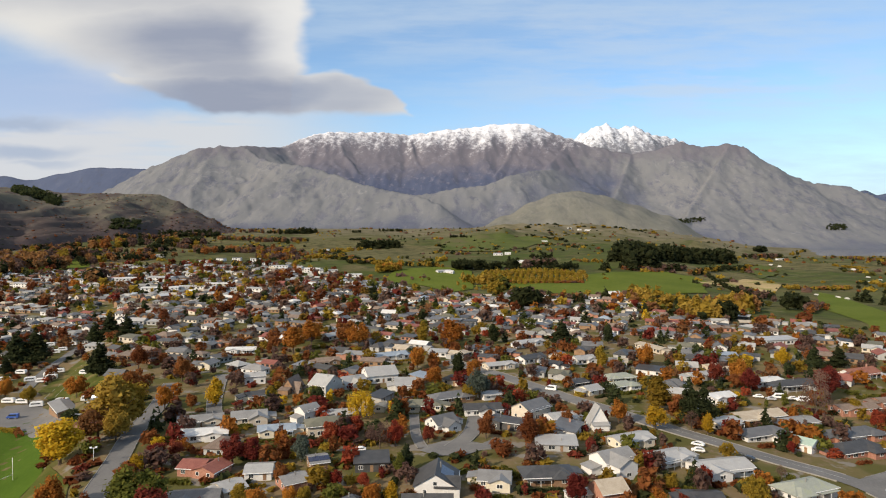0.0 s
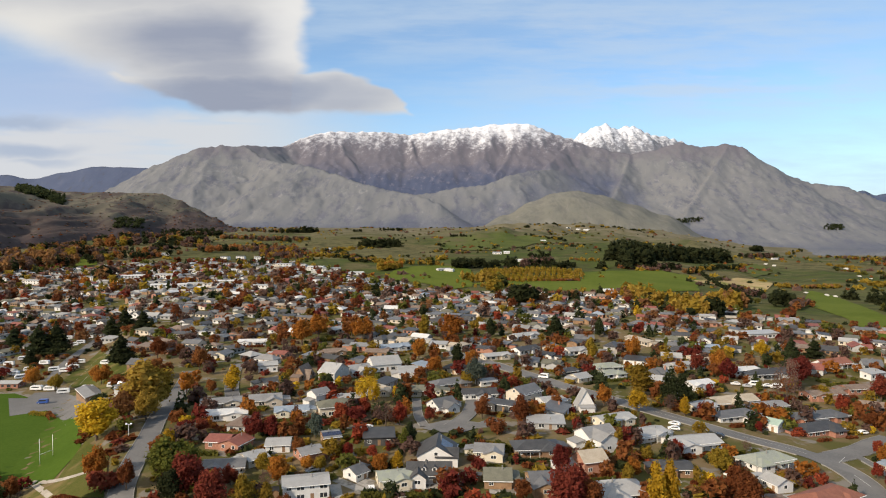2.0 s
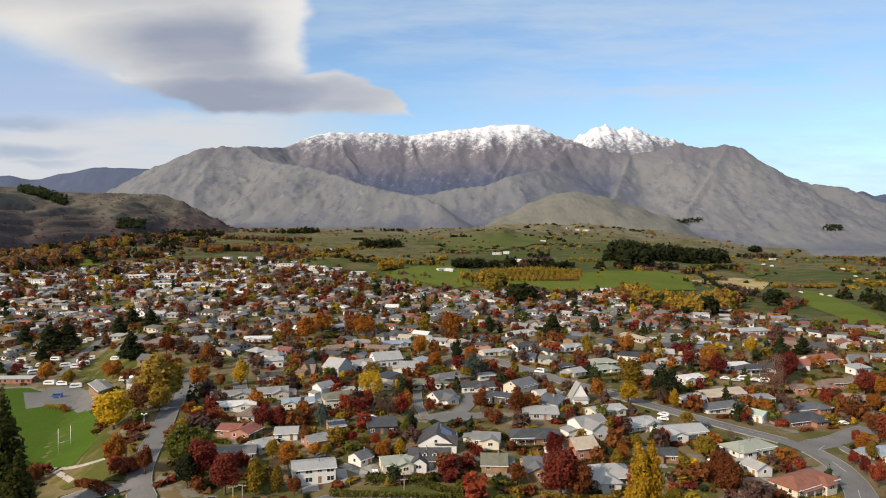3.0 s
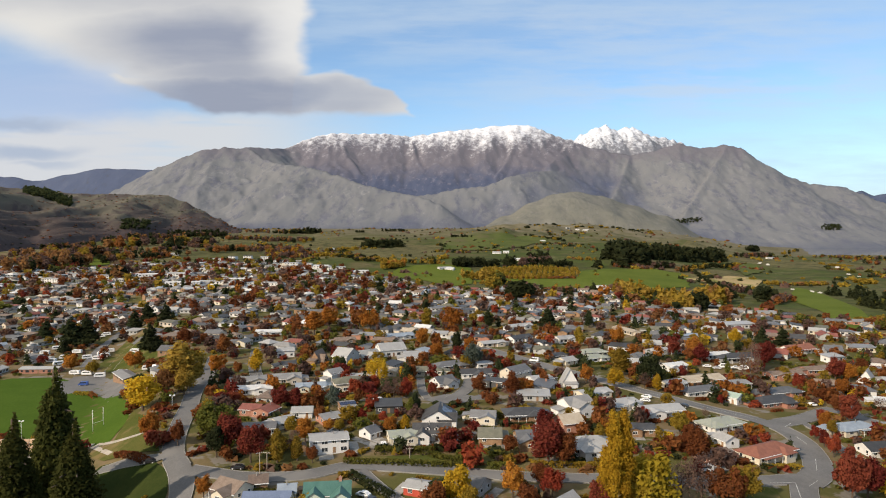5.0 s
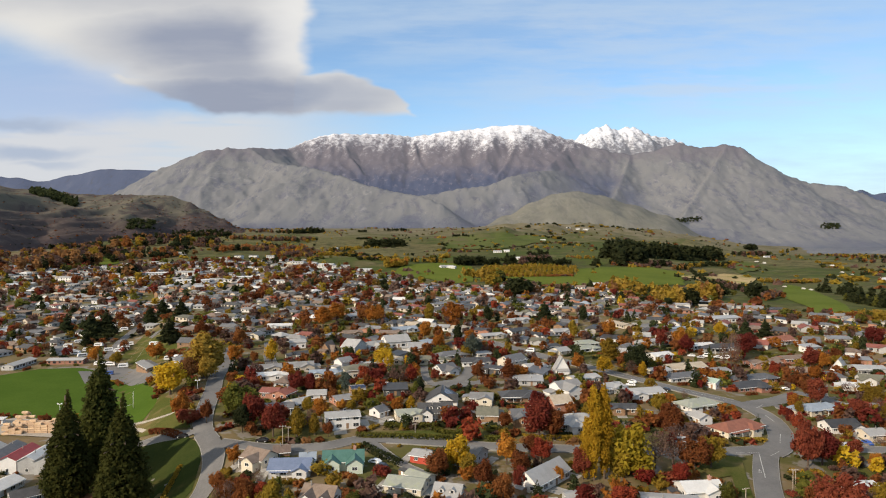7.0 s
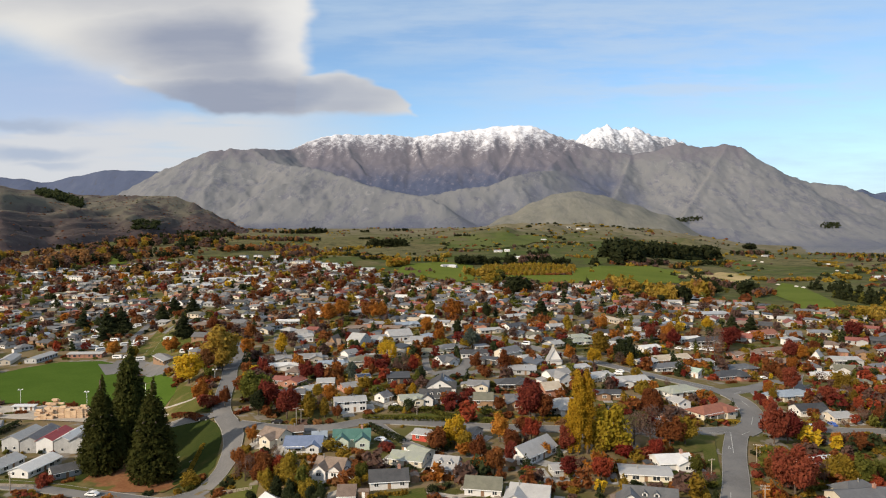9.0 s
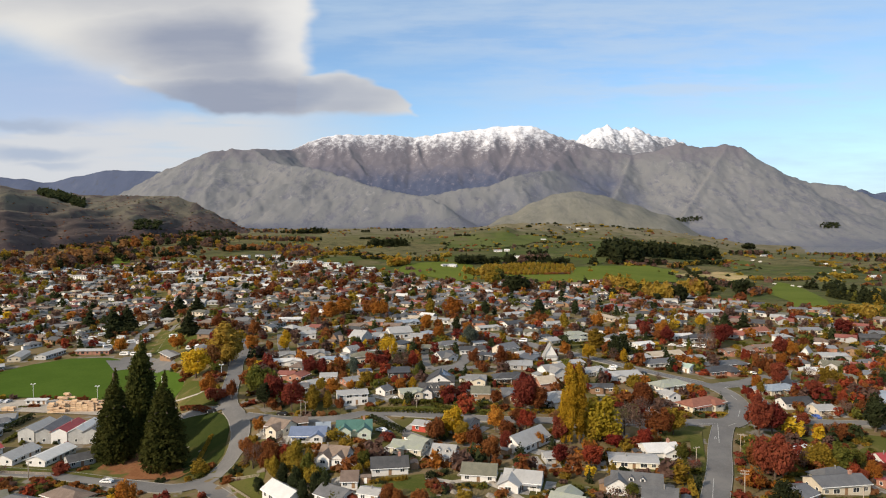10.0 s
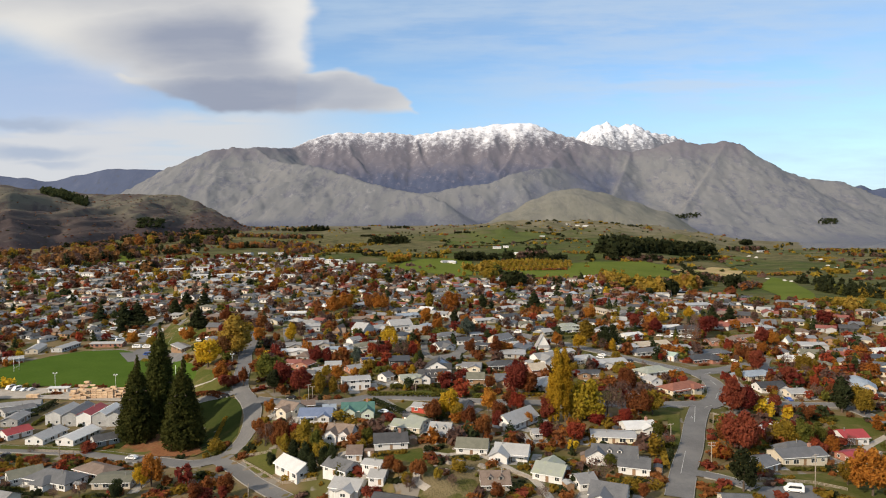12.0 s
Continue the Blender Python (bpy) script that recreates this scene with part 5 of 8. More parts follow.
house(-27.3, 190.5, -18, 9.8, 8.4, "light", "white", 2.4, 22, wing=(1.2, 5, 3), plain=True)
house(-17.9, 190.2, -13, 5.0, 6, "light", "white", 2.4, 24, plain=True)
house(-11.8, 175.5, -19, 12.5, 8.4, "charcoal", "white", 2.4, 22, plain=True)
house(-34.8, 224.0, -14, 9.6, 6.6, "brown", "white", 2.8, 36, wing=(-2.3, 4.6, 2.6), second=(2.5, 4.0, 1.8), plain=True)
house(-27.7, 207.2, 2, 5.0, 7, "brown", "white", 2.4, 28, plain=True)
house(-16.1, 214.5, 8, 11.6, 8, "charcoal", "white", 2.5, 28, chimney=True, plain=True)
house(-10.6, 233.1, -18, 11.5, 8, "moss", "cream", 2.3, 20, plain=True)
house(-6.9, 239.1, -41, 8.3, 5, "moss", "cream", 2.2, 18, plain=True)
house(1.9, 223.4, -15, 7.8, 8, "light", "white", 3.1, 32, dormers=2, plain=True)
house(-48.6, 247.0, 2, 13.0, 8.5, "blue", "white", 2.4, 26, wing=(3.6, 4.5, 2), plain=True)
house(-44.6, 253.8, 9, 5.0, 6, "paleblue", "white", 2.3, 26, plain=True)
house(-32.4, 251.5, 6, 13.0, 7.5, "teal", "sage", 3.0, 32, wing=(-3.6, 5, 2.4), second=(3.8, 5, 3.2), chimney=True, plain=True)
house(-61.0, 255.0, -30, 9.4, 7.4, "brown", "cream", 2.5, 30, wing=(1.1, 5, 3), plain=True)
house(-54.9, 260.7, 13, 5.3, 7, "brown", "wood", 2.3, 20, plain=True)
house(-38.5, 289.2, 14, 12.9, 8.4, "light", "white", 4.6, 12, plain=True)
house(-13.3, 297.3, 14, 10.2, 8, "moss", "cream", 2.6, 18, wing=(1.9, 5, 2), plain=True)
house(-2.7, 300.2, -0, 13.5, 7.9, "charcoal", "white", 2.6, 34, wing=(-3.4, 5, 3), dormers=2)
house(-0.2, 315.5, 86, 13.5, 12.0, "charcoal", "white", 3.0, 30, solar=True)
house(-21.0, 331.5, 6, 10.3, 8.4, "charcoal", "dark", 2.8, 6, kind="mono")
house(-25.5, 301.2, 50, 5.0, 6, "slate", "white", 2.3, 28)
house(-54.9, 325.0, 7, 8.0, 8.4, "light", "white", 2.5, 14)
house(-60.4, 312.9, 42, 6.9, 8, "light", "beige", 2.3, 16)
house(-43.2, 317.5, 33, 7.6, 8, "grey", "brick", 2.3, 16)
house(-38.1, 331.1, 21, 5.7, 8, "grey", "wood", 3, 14, solar=True)
house(-75.7, 328.1, -8, 8.0, 8.4, "maroon", "brick", 2.6, 16)
house(-70.0, 326.0, 71, 8.7, 8, "maroon", "brick", 2.4, 18)
house(-67.6, 306.4, 9, 13.0, 8.4, "slate", "beige", 2.3, 16)
house(-84.7, 360.9, 14, 16.6, 8.4, "white", "white", 2.6, 12)
house(-92.0, 377.8, 19, 16.5, 8.4, "grey", "beige", 2.6, 16)
house(-74.5, 382.2, 16, 13.3, 8.4, "grey", "beige", 2.6, 22, wing=(3.3, 7, 3))
house(-59.7, 366.1, 14, 13.3, 8, "paleblue", "cream", 2.4, 16)
house(-52.0, 384.9, 46, 7.6, 7, "grey", "white", 4.2, 28)
house(-41.4, 367.6, 18, 15.2, 9.4, "olive", "beige", 4, 22, kind="hip")
house(-37.9, 387.6, 20, 7.9, 8, "light", "grey", 2.3, 12)
house(-27.1, 399.4, -5, 10.9, 8, "tan", "cream", 2.3, 16)
house(-6.8, 399.6, -0, 17.0, 8.4, "olive", "cream", 2.4, 20, kind="hip")
house(-52.1, 427.5, -24, 9.4, 13.4, "light", "grey", 5, 28)
house(-29.2, 452.6, 22, 15.4, 13.4, "light", "white", 4, 24)
house(-15.6, 436.0, 7, 9.9, 13.4, "light", "white", 3, 18)
house(-68.4, 432.6, 78, 11.3, 8, "brown", "wood", 0.5, 56)
house(-41.1, 438.8, 34, 11.5, 8.4, "light", "white", 2.6, 34, wing=(0.0, 6, 3))
house(-90.4, 447.7, 16, 9.8, 8, "light", "white", 4, 16)
house(-81.3, 415.5, 33, 8.0, 8, "charcoal", "cream", 2.4, 18)
house(-118.8, 521.3, 6, 17.6, 8, "white", "white", 2.4, 14)
house(-61.6, 489.0, 22, 13.1, 8, "brown", "wood", 2.4, 20)
house(-27.9, 503.5, 26, 19.9, 9.4, "paleblue", "grey", 2.4, 18)
house(1.7, 373.9, 37, 10.0, 8.4, "slate", "white", 2.4, 30, wing=(0.0, 6, 4))
house(17.3, 318.7, -9, 9.5, 8.4, "grey", "cream", 2.4, 20, wing=(1.8, 6, 2))
house(18.1, 297.6, -3, 8.1, 9.4, "olive", "wood", 2.4, 24)
house(32.7, 295.2, 5, 11.1, 10.4, "slate", "wood", 2.4, 22, wing=(-2.1, 7, 3))
house(33.5, 321.7, 5, 15.9, 9.4, "charcoal", "wood", 2.4, 20, kind="hip")
house(27.3, 373.4, -27, 13.1, 8, "charcoal", "dark", 3, 10)
house(41.2, 349.5, -6, 13.5, 8, "light", "grey", 2.3, 6, kind="mono")
house(18.4, 392.6, 7, 15.4, 8, "charcoal", "white", 2.6, 22, wing=(1.0, 6, 3))
house(37.9, 387.2, 42, 13.2, 9.4, "slate", "beige", 4.4, 28)
house(61.5, 373.6, 95, 5.4, 9, "light", "white", 0.7, 60)
house(48.8, 381.3, 19, 10.9, 8, "light", "white", 2.4, 14)
house(55.5, 329.3, 26, 11.9, 8.4, "grey", "white", 4.2, 28, wing=(-1.5, 7, 5))
house(68.2, 353.5, 26, 15.3, 8, "light", "cream", 2.4, 14)
house(75.3, 335.4, 26, 14.5, 8.4, "light", "white", 2.4, 14)
house(48.4, 307.0, 17, 8.3, 8, "tan", "brick", 4, 30)
house(42.5, 308.9, 16, 5.0, 4, "light", "white", 1.9, 12)
house(52.0, 288.2, 8, 15.8, 10.4, "light", "white", 2.6, 24, kind="hip", wing=(-2.0, 6, 4))
house(90.5, 450.4, 19, 15.9, 8.4, "moss", "grey", 2.4, 18, kind="hip")
house(87.4, 433.8, 25, 13.9, 8.4, "moss", "white", 2.4, 18, kind="hip")
house(70.7, 425.6, 33, 8.8, 8, "light", "cream", 2.4, 20)
house(67.5, 439.7, 27, 8.2, 8, "charcoal", "dark", 2.4, 14)
house(33.2, 478.5, 23, 16.1, 8, "light", "beige", 2.4, 16)
house(53.0, 494.9, 37, 16.8, 8, "charcoal", "white", 2.6, 22)
house(62.7, 479.2, -34, 10.9, 8, "charcoal", "white", 2.6, 20)
house(82.1, 492.2, 23, 12.5, 8.4, "light", "white", 2.6, 20)
house(58.7, 542.1, 33, 19.6, 8.4, "light", "white", 2.6, 18)
house(23.3, 417.1, 23, 8.6, 7, "light", "white", 2.3, 14)
house(6.2, 413.2, 27, 19.2, 8.4, "slate", "wood", 2.4, 22, kind="hip")
house(132.9, 526.3, -71, 24.0, 8.4, "tan", "beige", 2.4, 14)
house(73.8, 304.7, -3, 11.1, 8, "charcoal", "wood", 2.4, 14)
house(89.1, 328.3, 14, 18.1, 9.4, "light", "white", 2.4, 16, wing=(-4.5, 7, 3))
house(122.5, 369.5, 20, 20.6, 8.4, "slate", "white", 2.6, 20, kind="hip", wing=(3.9, 5, 2))
house(133.0, 358.8, -51, 8.2, 7, "mint", "white", 3.1, 22)
house(108.5, 315.0, 22, 17.0, 8.6, "moss", "white", 2.5, 22, kind="hip")
house(113.4, 288.3, 28, 20.1, 9.4, "terracotta", "cream", 2.5, 22, kind="hip", wing=(3.8, 5, 2))
house(103.0, 296.8, -71, 6.7, 6, "light", "white", 2.4, 26)
house(151.0, 358.2, 19, 20.4, 9.4, "charcoal", "brick", 2.4, 22, kind="hip", wing=(3.8, 6, 3))
house(161.7, 376.1, 16, 24.0, 9.4, "slate", "brick", 2.4, 18, kind="hip")
house(146.7, 387.9, 17, 13.8, 8.4, "grey", "wood", 2.6, 12)
house(131.8, 392.7, 18, 23.2, 9.4, "tan", "wood", 2.4, 20, wing=(0.0, 7, 3))
house(112.9, 380.5, 30, 12.7, 8, "light", "cream", 2.4, 14)
house(109.8, 400.0, -55, 5.0, 8, "white", "white", 2.6, 20)
house(126.5, 416.6, 25, 13.4, 8, "white", "white", 2.6, 16)
house(160.2, 442.2, 17, 15.3, 8, "white", "white", 2.6, 12)
house(172.2, 435.7, 14, 24.0, 8.4, "charcoal", "grey", 2.6, 24, kind="hip")
house(152.6, 466.6, -65, 19.6, 8.4, "tan", "beige", 2.4, 14)
house(215.3, 455.6, 23, 21.6, 8.4, "terracotta", "white", 2.8, 28, chimney=True)
house(223.5, 433.8, 21, 10.7, 6, "light", "white", 3, 8, kind="mono")
house(220.8, 546.9, 14, 24.0, 9.4, "light", "white", 3.1, 5, kind="mono")
house(134.9, 454.8, 22, 18.9, 8.4, "light", "grey", 2.4, 16)
house(202.5, 413.0, 11, 17.0, 8.4, "brown", "brick", 2.4, 16)
house(180.7, 405.0, 11, 18.7, 8.4, "brown", "brick", 2.4, 16)
house(163.0, 320.5, 15, 18.2, 8.4, "paleblue", "cream", 2.4, 20, kind="hip")
house(159.5, 298.3, 8, 13.2, 8, "charcoal", "white", 2.4, 26, wing=(3.3, 6, 3))
house(166.9, 289.8, 7, 8.5, 8, "light", "beige", 2.4, 18)
house(183.4, 321.2, 5, 15.3, 8.4, "grey", "brick", 2.4, 14)
house(219.9, 397.7, 50, 8.7, 8, "light", "white", 0.5, 56)
house(203.3, 359.1, -20, 10.0, 8.4, "white", "white", 2.4, 14)
house(231.5, 391.9, -8, 15.1, 11.4, "light", "grey", 3, 12)
house(91.9, 281.2, 18, 10.1, 8.4, "brown", "brick", 2.3, 20)
house(12.8, 208.2, -10, 10.6, 8, "olive", "white", 2.5, 28, plain=True)
house(25.8, 202.2, -15, 11.1, 7.9, "light", "white", 2.5, 28, wing=(-3.5, 6, 4), plain=True)
house(36.0, 184.2, -27, 9.3, 8.9, "moss", "white", 2.5, 24, wing=(-1.7, 7, -3), plain=True)
house(17.9, 177.2, 2, 8.3, 8, "brown", "stone", 2.3, 32, dormers=2, plain=True)
house(59.1, 198.5, -14, 14.4, 8, "slate", "white", 2.6, 32, wing=(-5.4, 7, 2), dormers=2, plain=True)
house(63.1, 189.3, -19, 9.3, 8.4, "slate", "white", 2.5, 24, plain=True)
house(49.8, 167.9, -24, 9.9, 8.9, "slate", "white", 2.5, 26, wing=(-1.2, 6, 4), plain=True)
house(44.4, 177.1, 15, 5.7, 7, "grey", "white", 2.4, 24, plain=True)
house(31.0, 237.6, 48, 18.1, 8, "light", "white", 3, 36, plain=True)
house(75.6, 228.6, 6, 11.5, 8, "white", "white", 2.6, 22, chimney=True, wing=(2.9, 6, 2), plain=True)
house(63.9, 219.1, -10, 15.4, 8, "light", "cream", 2.3, 8, plain=True)
house(37.5, 222.7, 7, 5.0, 6, "light", "grey", 2.3, 12, plain=True)
house(9.8, 257.7, -31, 8.5, 8.4, "slate", "grey", 2.5, 26, wing=(0.0, 6, 4), plain=True)
house(123.2, 205.9, 9, 16.6, 8.4, "slate", "cream", 3, 20, chimney=True, plain=True)
house(125.5, 211.9, 13, 12.3, 7, "slate", "cream", 2.8, 30, kind="hip", plain=True)
house(156.9, 231.2, 4, 9.7, 8, "redmetal", "white", 3.1, 24, plain=True)
house(128.1, 236.8, 20, 11.4, 7, "white", "white", 2.3, 20, plain=True)
house(105.5, 195.4, 30, 7.5, 8, "slate", "grey", 2.3, 20, plain=True)
house(145.5, 210.6, 15, 9.0, 7, "redmetal", "brick", 2.3, 14, plain=True)
house(82.8, 161.6, -6, 7.4, 8.4, "slate", "beige", 2.4, 20, plain=True)
house(132.8, 190.6, -76, 5.0, 5, "charcoal", "dark", 2.3, 14, plain=True)
house(267.3, 379.0, 14, 16.1, 8.4, "white", "white", 2.6, 14, plain=True)


# ---- trees of the near town ----
tree(-57.3, 225.7, 6.7, "round", "olive", 1)
tree(-51.5, 218.8, 7.4, "upright", "dark", 1)
tree(-45.6, 214.7, 7.9, "round", "olive", 1)
tree(-43.2, 218.0, 6.5, "round", "rust", 1)
tree(-38.3, 207.9, 7.7, "upright", "dark", 0.9)
tree(-34.6, 203.2, 6.7, "upright", "dark", 0.9)
tree(-64.7, 238.0, 6.6, "round", "rust", 1)
tree(-61.4, 237.9, 6.6, "round", "crimson", 1)
tree(-56.6, 231.9, 6.4, "round", "rust", 1.1)
tree(-51.3, 227.3, 6.3, "round", "bare", 1.1)
tree(-29.9, 197.8, 5.2, "shrub", "green", 1, name="shrub")
tree(-23.3, 214.1, 3.8, "round", "olive", 1)
tree(-11.7, 190.0, 5.3, "round", "rust", 1)
tree(-6.2, 187.9, 5.3, "round", "rust", 1)
tree(-7.6, 180.5, 5.1, "round", "bare", 1.1)
tree(1.0, 182.3, 4.4, "round", "olive", 1)
tree(5.2, 177.8, 4.3, "round", "bare", 1.2)
tree(8.0, 188.8, 4.2, "shrub", "olive", 1.2, name="shrub")
tree(-2.2, 207.8, 2.9, "shrub", "dark", 1.1, name="shrub")
tree(-19.1, 183.2, 4.4, "shrub", "crimson", 1.2, name="shrub")
tree(-124.5, 254, 36.5, "sequoia", "sequoia", 1.1)
tree(-122.1, 270.7, 48, "sequoia", "sequoia", 0.92)
tree(-102.0, 245.5, 37.5, "sequoia", "sequoia", 1.15)
tree(47.3, 239.6, 29.8, "poplar", "yellow", 0.85)
tree(50.8, 240.8, 30.0, "poplar", "yellow", 0.85)
tree(45.0, 240.5, 20.0, "poplar", "yellow", 1.0)
tree(59.4, 244.8, 21.5, "round", "lime", 1.0, z=-9.0)
tree(55.5, 243.5, 14.0, "round", "olive", 0.9, z=-7.0)
tree(142.6, 309.5, 5.8, "round", "red", 0.9)
tree(141.6, 301.8, 7.0, "round", "crimson", 0.8)
tree(139.4, 292.5, 8.6, "round", "red", 0.85)
tree(124.5, 258.3, 16, "spread", "crimson", 0.75)
tree(130.6, 260.4, 13, "round", "crimson", 1.1)
tree(158.5, 333.0, 5.5, "round", "red", 1.0)
tree(154.6, 323.5, 7.5, "round", "orange", 0.95)
tree(171.5, 341.0, 10, "round", "rust", 1.0)
tree(205.3, 400.3, 12, "round", "crimson", 1.2)
tree(210.7, 397.2, 10, "round", "orange", 1.1)
tree(193.4, 375.1, 9, "round", "orange", 1.1)
tree(187.2, 434.3, 12, "round", "crimson", 1.1)
tree(272.7, 449.0, 13, "round", "crimson", 1.2)
tree(195.2, 326.2, 10, "round", "olive", 1.2)
tree(173.3, 307.5, 10, "round", "crimson", 1.2)
tree(142.0, 271.2, 6, "round", "rust", 1.2)
tree(149.1, 272.1, 6, "round", "crimson", 1.3)
tree(176.9, 384.0, 9, "round", "red", 0.9)
tree(180.9, 404.6, 6, "round", "olive", 1.3)
tree(176.9, 364.5, 7, "round", "rust", 1.2)
tree(227.2, 412.7, 8, "round", "rust", 1.3)
tree(193.3, 347.4, 7, "round", "bare", 1.3)
tree(105.8, 209.1, 15.6, "spread", "crimson", 0.85)
tree(103.6, 216.3, 9.7, "round", "rust", 1)
tree(90.6, 174.0, 12.3, "round", "dark", 1)
tree(128.9, 222.1, 8.4, "weeping", "olive", 1.2)
tree(143.1, 234.7, 6.9, "round", "rust", 1.2)
tree(138.2, 235.8, 6.3, "round", "crimson", 1)
tree(100.8, 188.9, 4.7, "shrub", "olive", 1.2, name="shrub")
tree(110.7, 211.9, 8.4, "round", "rust", 1.1)
tree(-97.0, 205.0, 11.1, "round", "orange", 1)
tree(-99.8, 203.6, 8.2, "round", "yellow", 1)
tree(-74.3, 194.0, 4.5, "shrub", "crimson", 1.3, name="shrub")
tree(-68.8, 193.9, 4.9, "round", "crimson", 1)
tree(-77.2, 191.8, 6.8, "round", "rust", 1)
tree(-103.9, 194.4, 6.8, "round", "dark", 1.1)
tree(-117.2, 196.9, 5.5, "spread", "bare", 1)
tree(-124.3, 194.8, 4.9, "round", "bare", 1)
tree(-159.7, 241.2, 3.6, "shrub", "bare", 1, name="shrub")
tree(-138.2, 240.8, 4.8, "shrub", "crimson", 1.1, name="shrub")
tree(-87.4, 239.5, 5.2, "shrub", "olive", 1.2, name="shrub")
tree(-69.8, 255.7, 6.8, "round", "orange", 1)
tree(-75.1, 282.7, 11.0, "round", "dark", 1)
tree(-72.2, 286.8, 13.9, "round", "crimson", 1)
tree(-62.4, 278.3, 13.0, "round", "crimson", 1)
tree(-53.5, 278.1, 12.2, "upright", "olive", 1)
tree(-47.3, 279.6, 9.0, "upright", "olive", 1.1)
tree(-42.0, 277.9, 5.9, "round", "rust", 1)
tree(35.4, 274.7, 16.0, "round", "crimson", 1.05)
tree(40.5, 274.6, 12.6, "round", "rust", 1)
tree(24.3, 284.8, 6.9, "round", "rust", 1.2)
tree(5.0, 247.3, 12.0, "round", "yellow", 1)
tree(8.3, 243.3, 7.2, "round", "olive", 1.2)
tree(12.4, 232.8, 9.2, "round", "rust", 1)
tree(21.3, 252.5, 10.5, "round", "orange", 1)
tree(33.0, 253.0, 9.0, "round", "red", 1.1)
tree(24.5, 244.0, 8.0, "round", "rust", 1.1)
tree(17.2, 222.6, 8.8, "round", "rust", 1.1)
tree(23.2, 232.6, 7.3, "round", "crimson", 1)
tree(31.3, 259.4, 7.6, "round", "rust", 1.2)
tree(35.7, 237.9, 5.2, "round", "orange", 1)
tree(43.9, 240.5, 10.2, "round", "crimson", 1)
tree(69.4, 249.2, 13.4, "round", "bare", 1)
tree(75.2, 249.2, 15.4, "round", "bare", 1.05)
tree(85.1, 276.4, 12.1, "round", "rust", 1)
tree(81.6, 247.5, 11.6, "spread", "rust", 1)
tree(88.2, 250.4, 11.0, "spread", "olive", 1)
tree(63.2, 237.3, 5.1, "shrub", "red", 1.3, name="shrub")
tree(69.2, 235.1, 4.6, "shrub", "crimson", 1.3, name="shrub")
tree(81.2, 222.0, 6.6, "round", "green", 1)
tree(-25.8, 209.9, 4.6, "round", "olive", 1.2)
tree(-14.6, 192.4, 6.4, "round", "rust", 1)
tree(-4.3, 185.3, 6.2, "round", "rust", 1)
tree(-8.6, 183.1, 5.0, "round", "olive", 1.1)
tree(-18.8, 243.9, 4.1, "shrub", "crimson", 1.3, name="shrub")
tree(51.3, 187.1, 5.3, "shrub", "bare", 1.5, name="shrub")
tree(55.7, 191.9, 5.0, "round", "green", 1.3)
tree(42.3, 177.4, 4.5, "round", "dark", 1.2)
tree(39.7, 181.8, 4.0, "shrub", "rust", 1.2, name="shrub")
tree(17.9, 167.6, 5.1, "round", "rust", 1.1)
tree(30.7, 167.4, 4.6, "round", "bare", 1.2)
tree(51.9, 169.0, 4.3, "shrub", "olive", 1.2, name="shrub")
tree(58.1, 173.8, 4.1, "shrub", "olive", 1.2, name="shrub")
tree(59.3, 167.0, 5.1, "round", "rust", 1)
tree(-65.8, 233.6, 9.2, "spread", "bare", 1)
tree(-58.2, 229.4, 10.2, "round", "rust", 1)
tree(-54.2, 230.5, 6.8, "round", "red", 1)
tree(-47.8, 220.5, 13.1, "upright", "olive", 1)
tree(-42.5, 214.6, 10.7, "upright", "green", 1.1)
tree(-39.1, 206.9, 8.3, "upright", "dark", 1)
tree(-59.3, 217.0, 6.5, "round", "dark", 0.8)
tree(-38.0, 244.3, 4.8, "shrub", "olive", 1.2, name="shrub")
tree(-57.3, 239.5, 5.9, "round", "bare", 1)
tree(-68.6, 196.1, 8.3, "round", "rust", 1)
tree(126.6, 221.6, 10.5, "spread", "olive", 1)
tree(132.9, 219.9, 10.9, "round", "green", 1.1)
tree(141.8, 224.7, 7.8, "round", "green", 1)
tree(151.9, 252.7, 8.7, "round", "rust", 1)
tree(148.3, 259.2, 6.3, "round", "orange", 1)
tree(175.8, 267.2, 16.9, "upright", "dark", 1.1)
tree(183.2, 263.4, 11.6, "round", "olive", 1)
tree(184.2, 270.7, 11.9, "round", "olive", 1)
tree(130.5, 177.1, 15.2, "spread", "orange", 0.9)
tree(127.9, 185.1, 8.4, "round", "olive", 1)
tree(148.6, 225.8, 4.5, "shrub", "crimson", 1.3, name="shrub")
tree(152.6, 315.4, 6.6, "round", "olive", 0.9)
tree(169.2, 330.7, 12.7, "round", "crimson", 1)
tree(189.7, 324.1, 10.3, "round", "olive", 1.2)
tree(176.8, 313.6, 7.6, "round", "crimson", 1)
tree(182.1, 286.3, 6.9, "round", "rust", 1.1)
tree(175.7, 286.5, 7.5, "round", "bare", 1.1)
tree(-127.4, 344, 16, "round", "yellow", 1.4)
tree(-105.4, 301.0, 11.5, "round", "orange", 1)
tree(-99.1, 293.7, 6.9, "shrub", "crimson", 1.2, name="shrub")
tree(-92.0, 292.4, 9.4, "round", "rust", 0.8)
tree(-119.1, 364.0, 24.7, "upright", "gold", 1.4)
tree(-117.7, 371.9, 19.4, "round", "olive", 1)
tree(-123.1, 360.8, 14.0, "spread", "tawny", 1)
tree(-114.6, 356.5, 12.6, "round", "gold", 1)
tree(-80.6, 296.6, 15.5, "round", "green", 1.2)
tree(-76.6, 296.9, 12.7, "round", "green", 1.1)
tree(-93.0, 325.5, 7.1, "round", "yellow", 1)
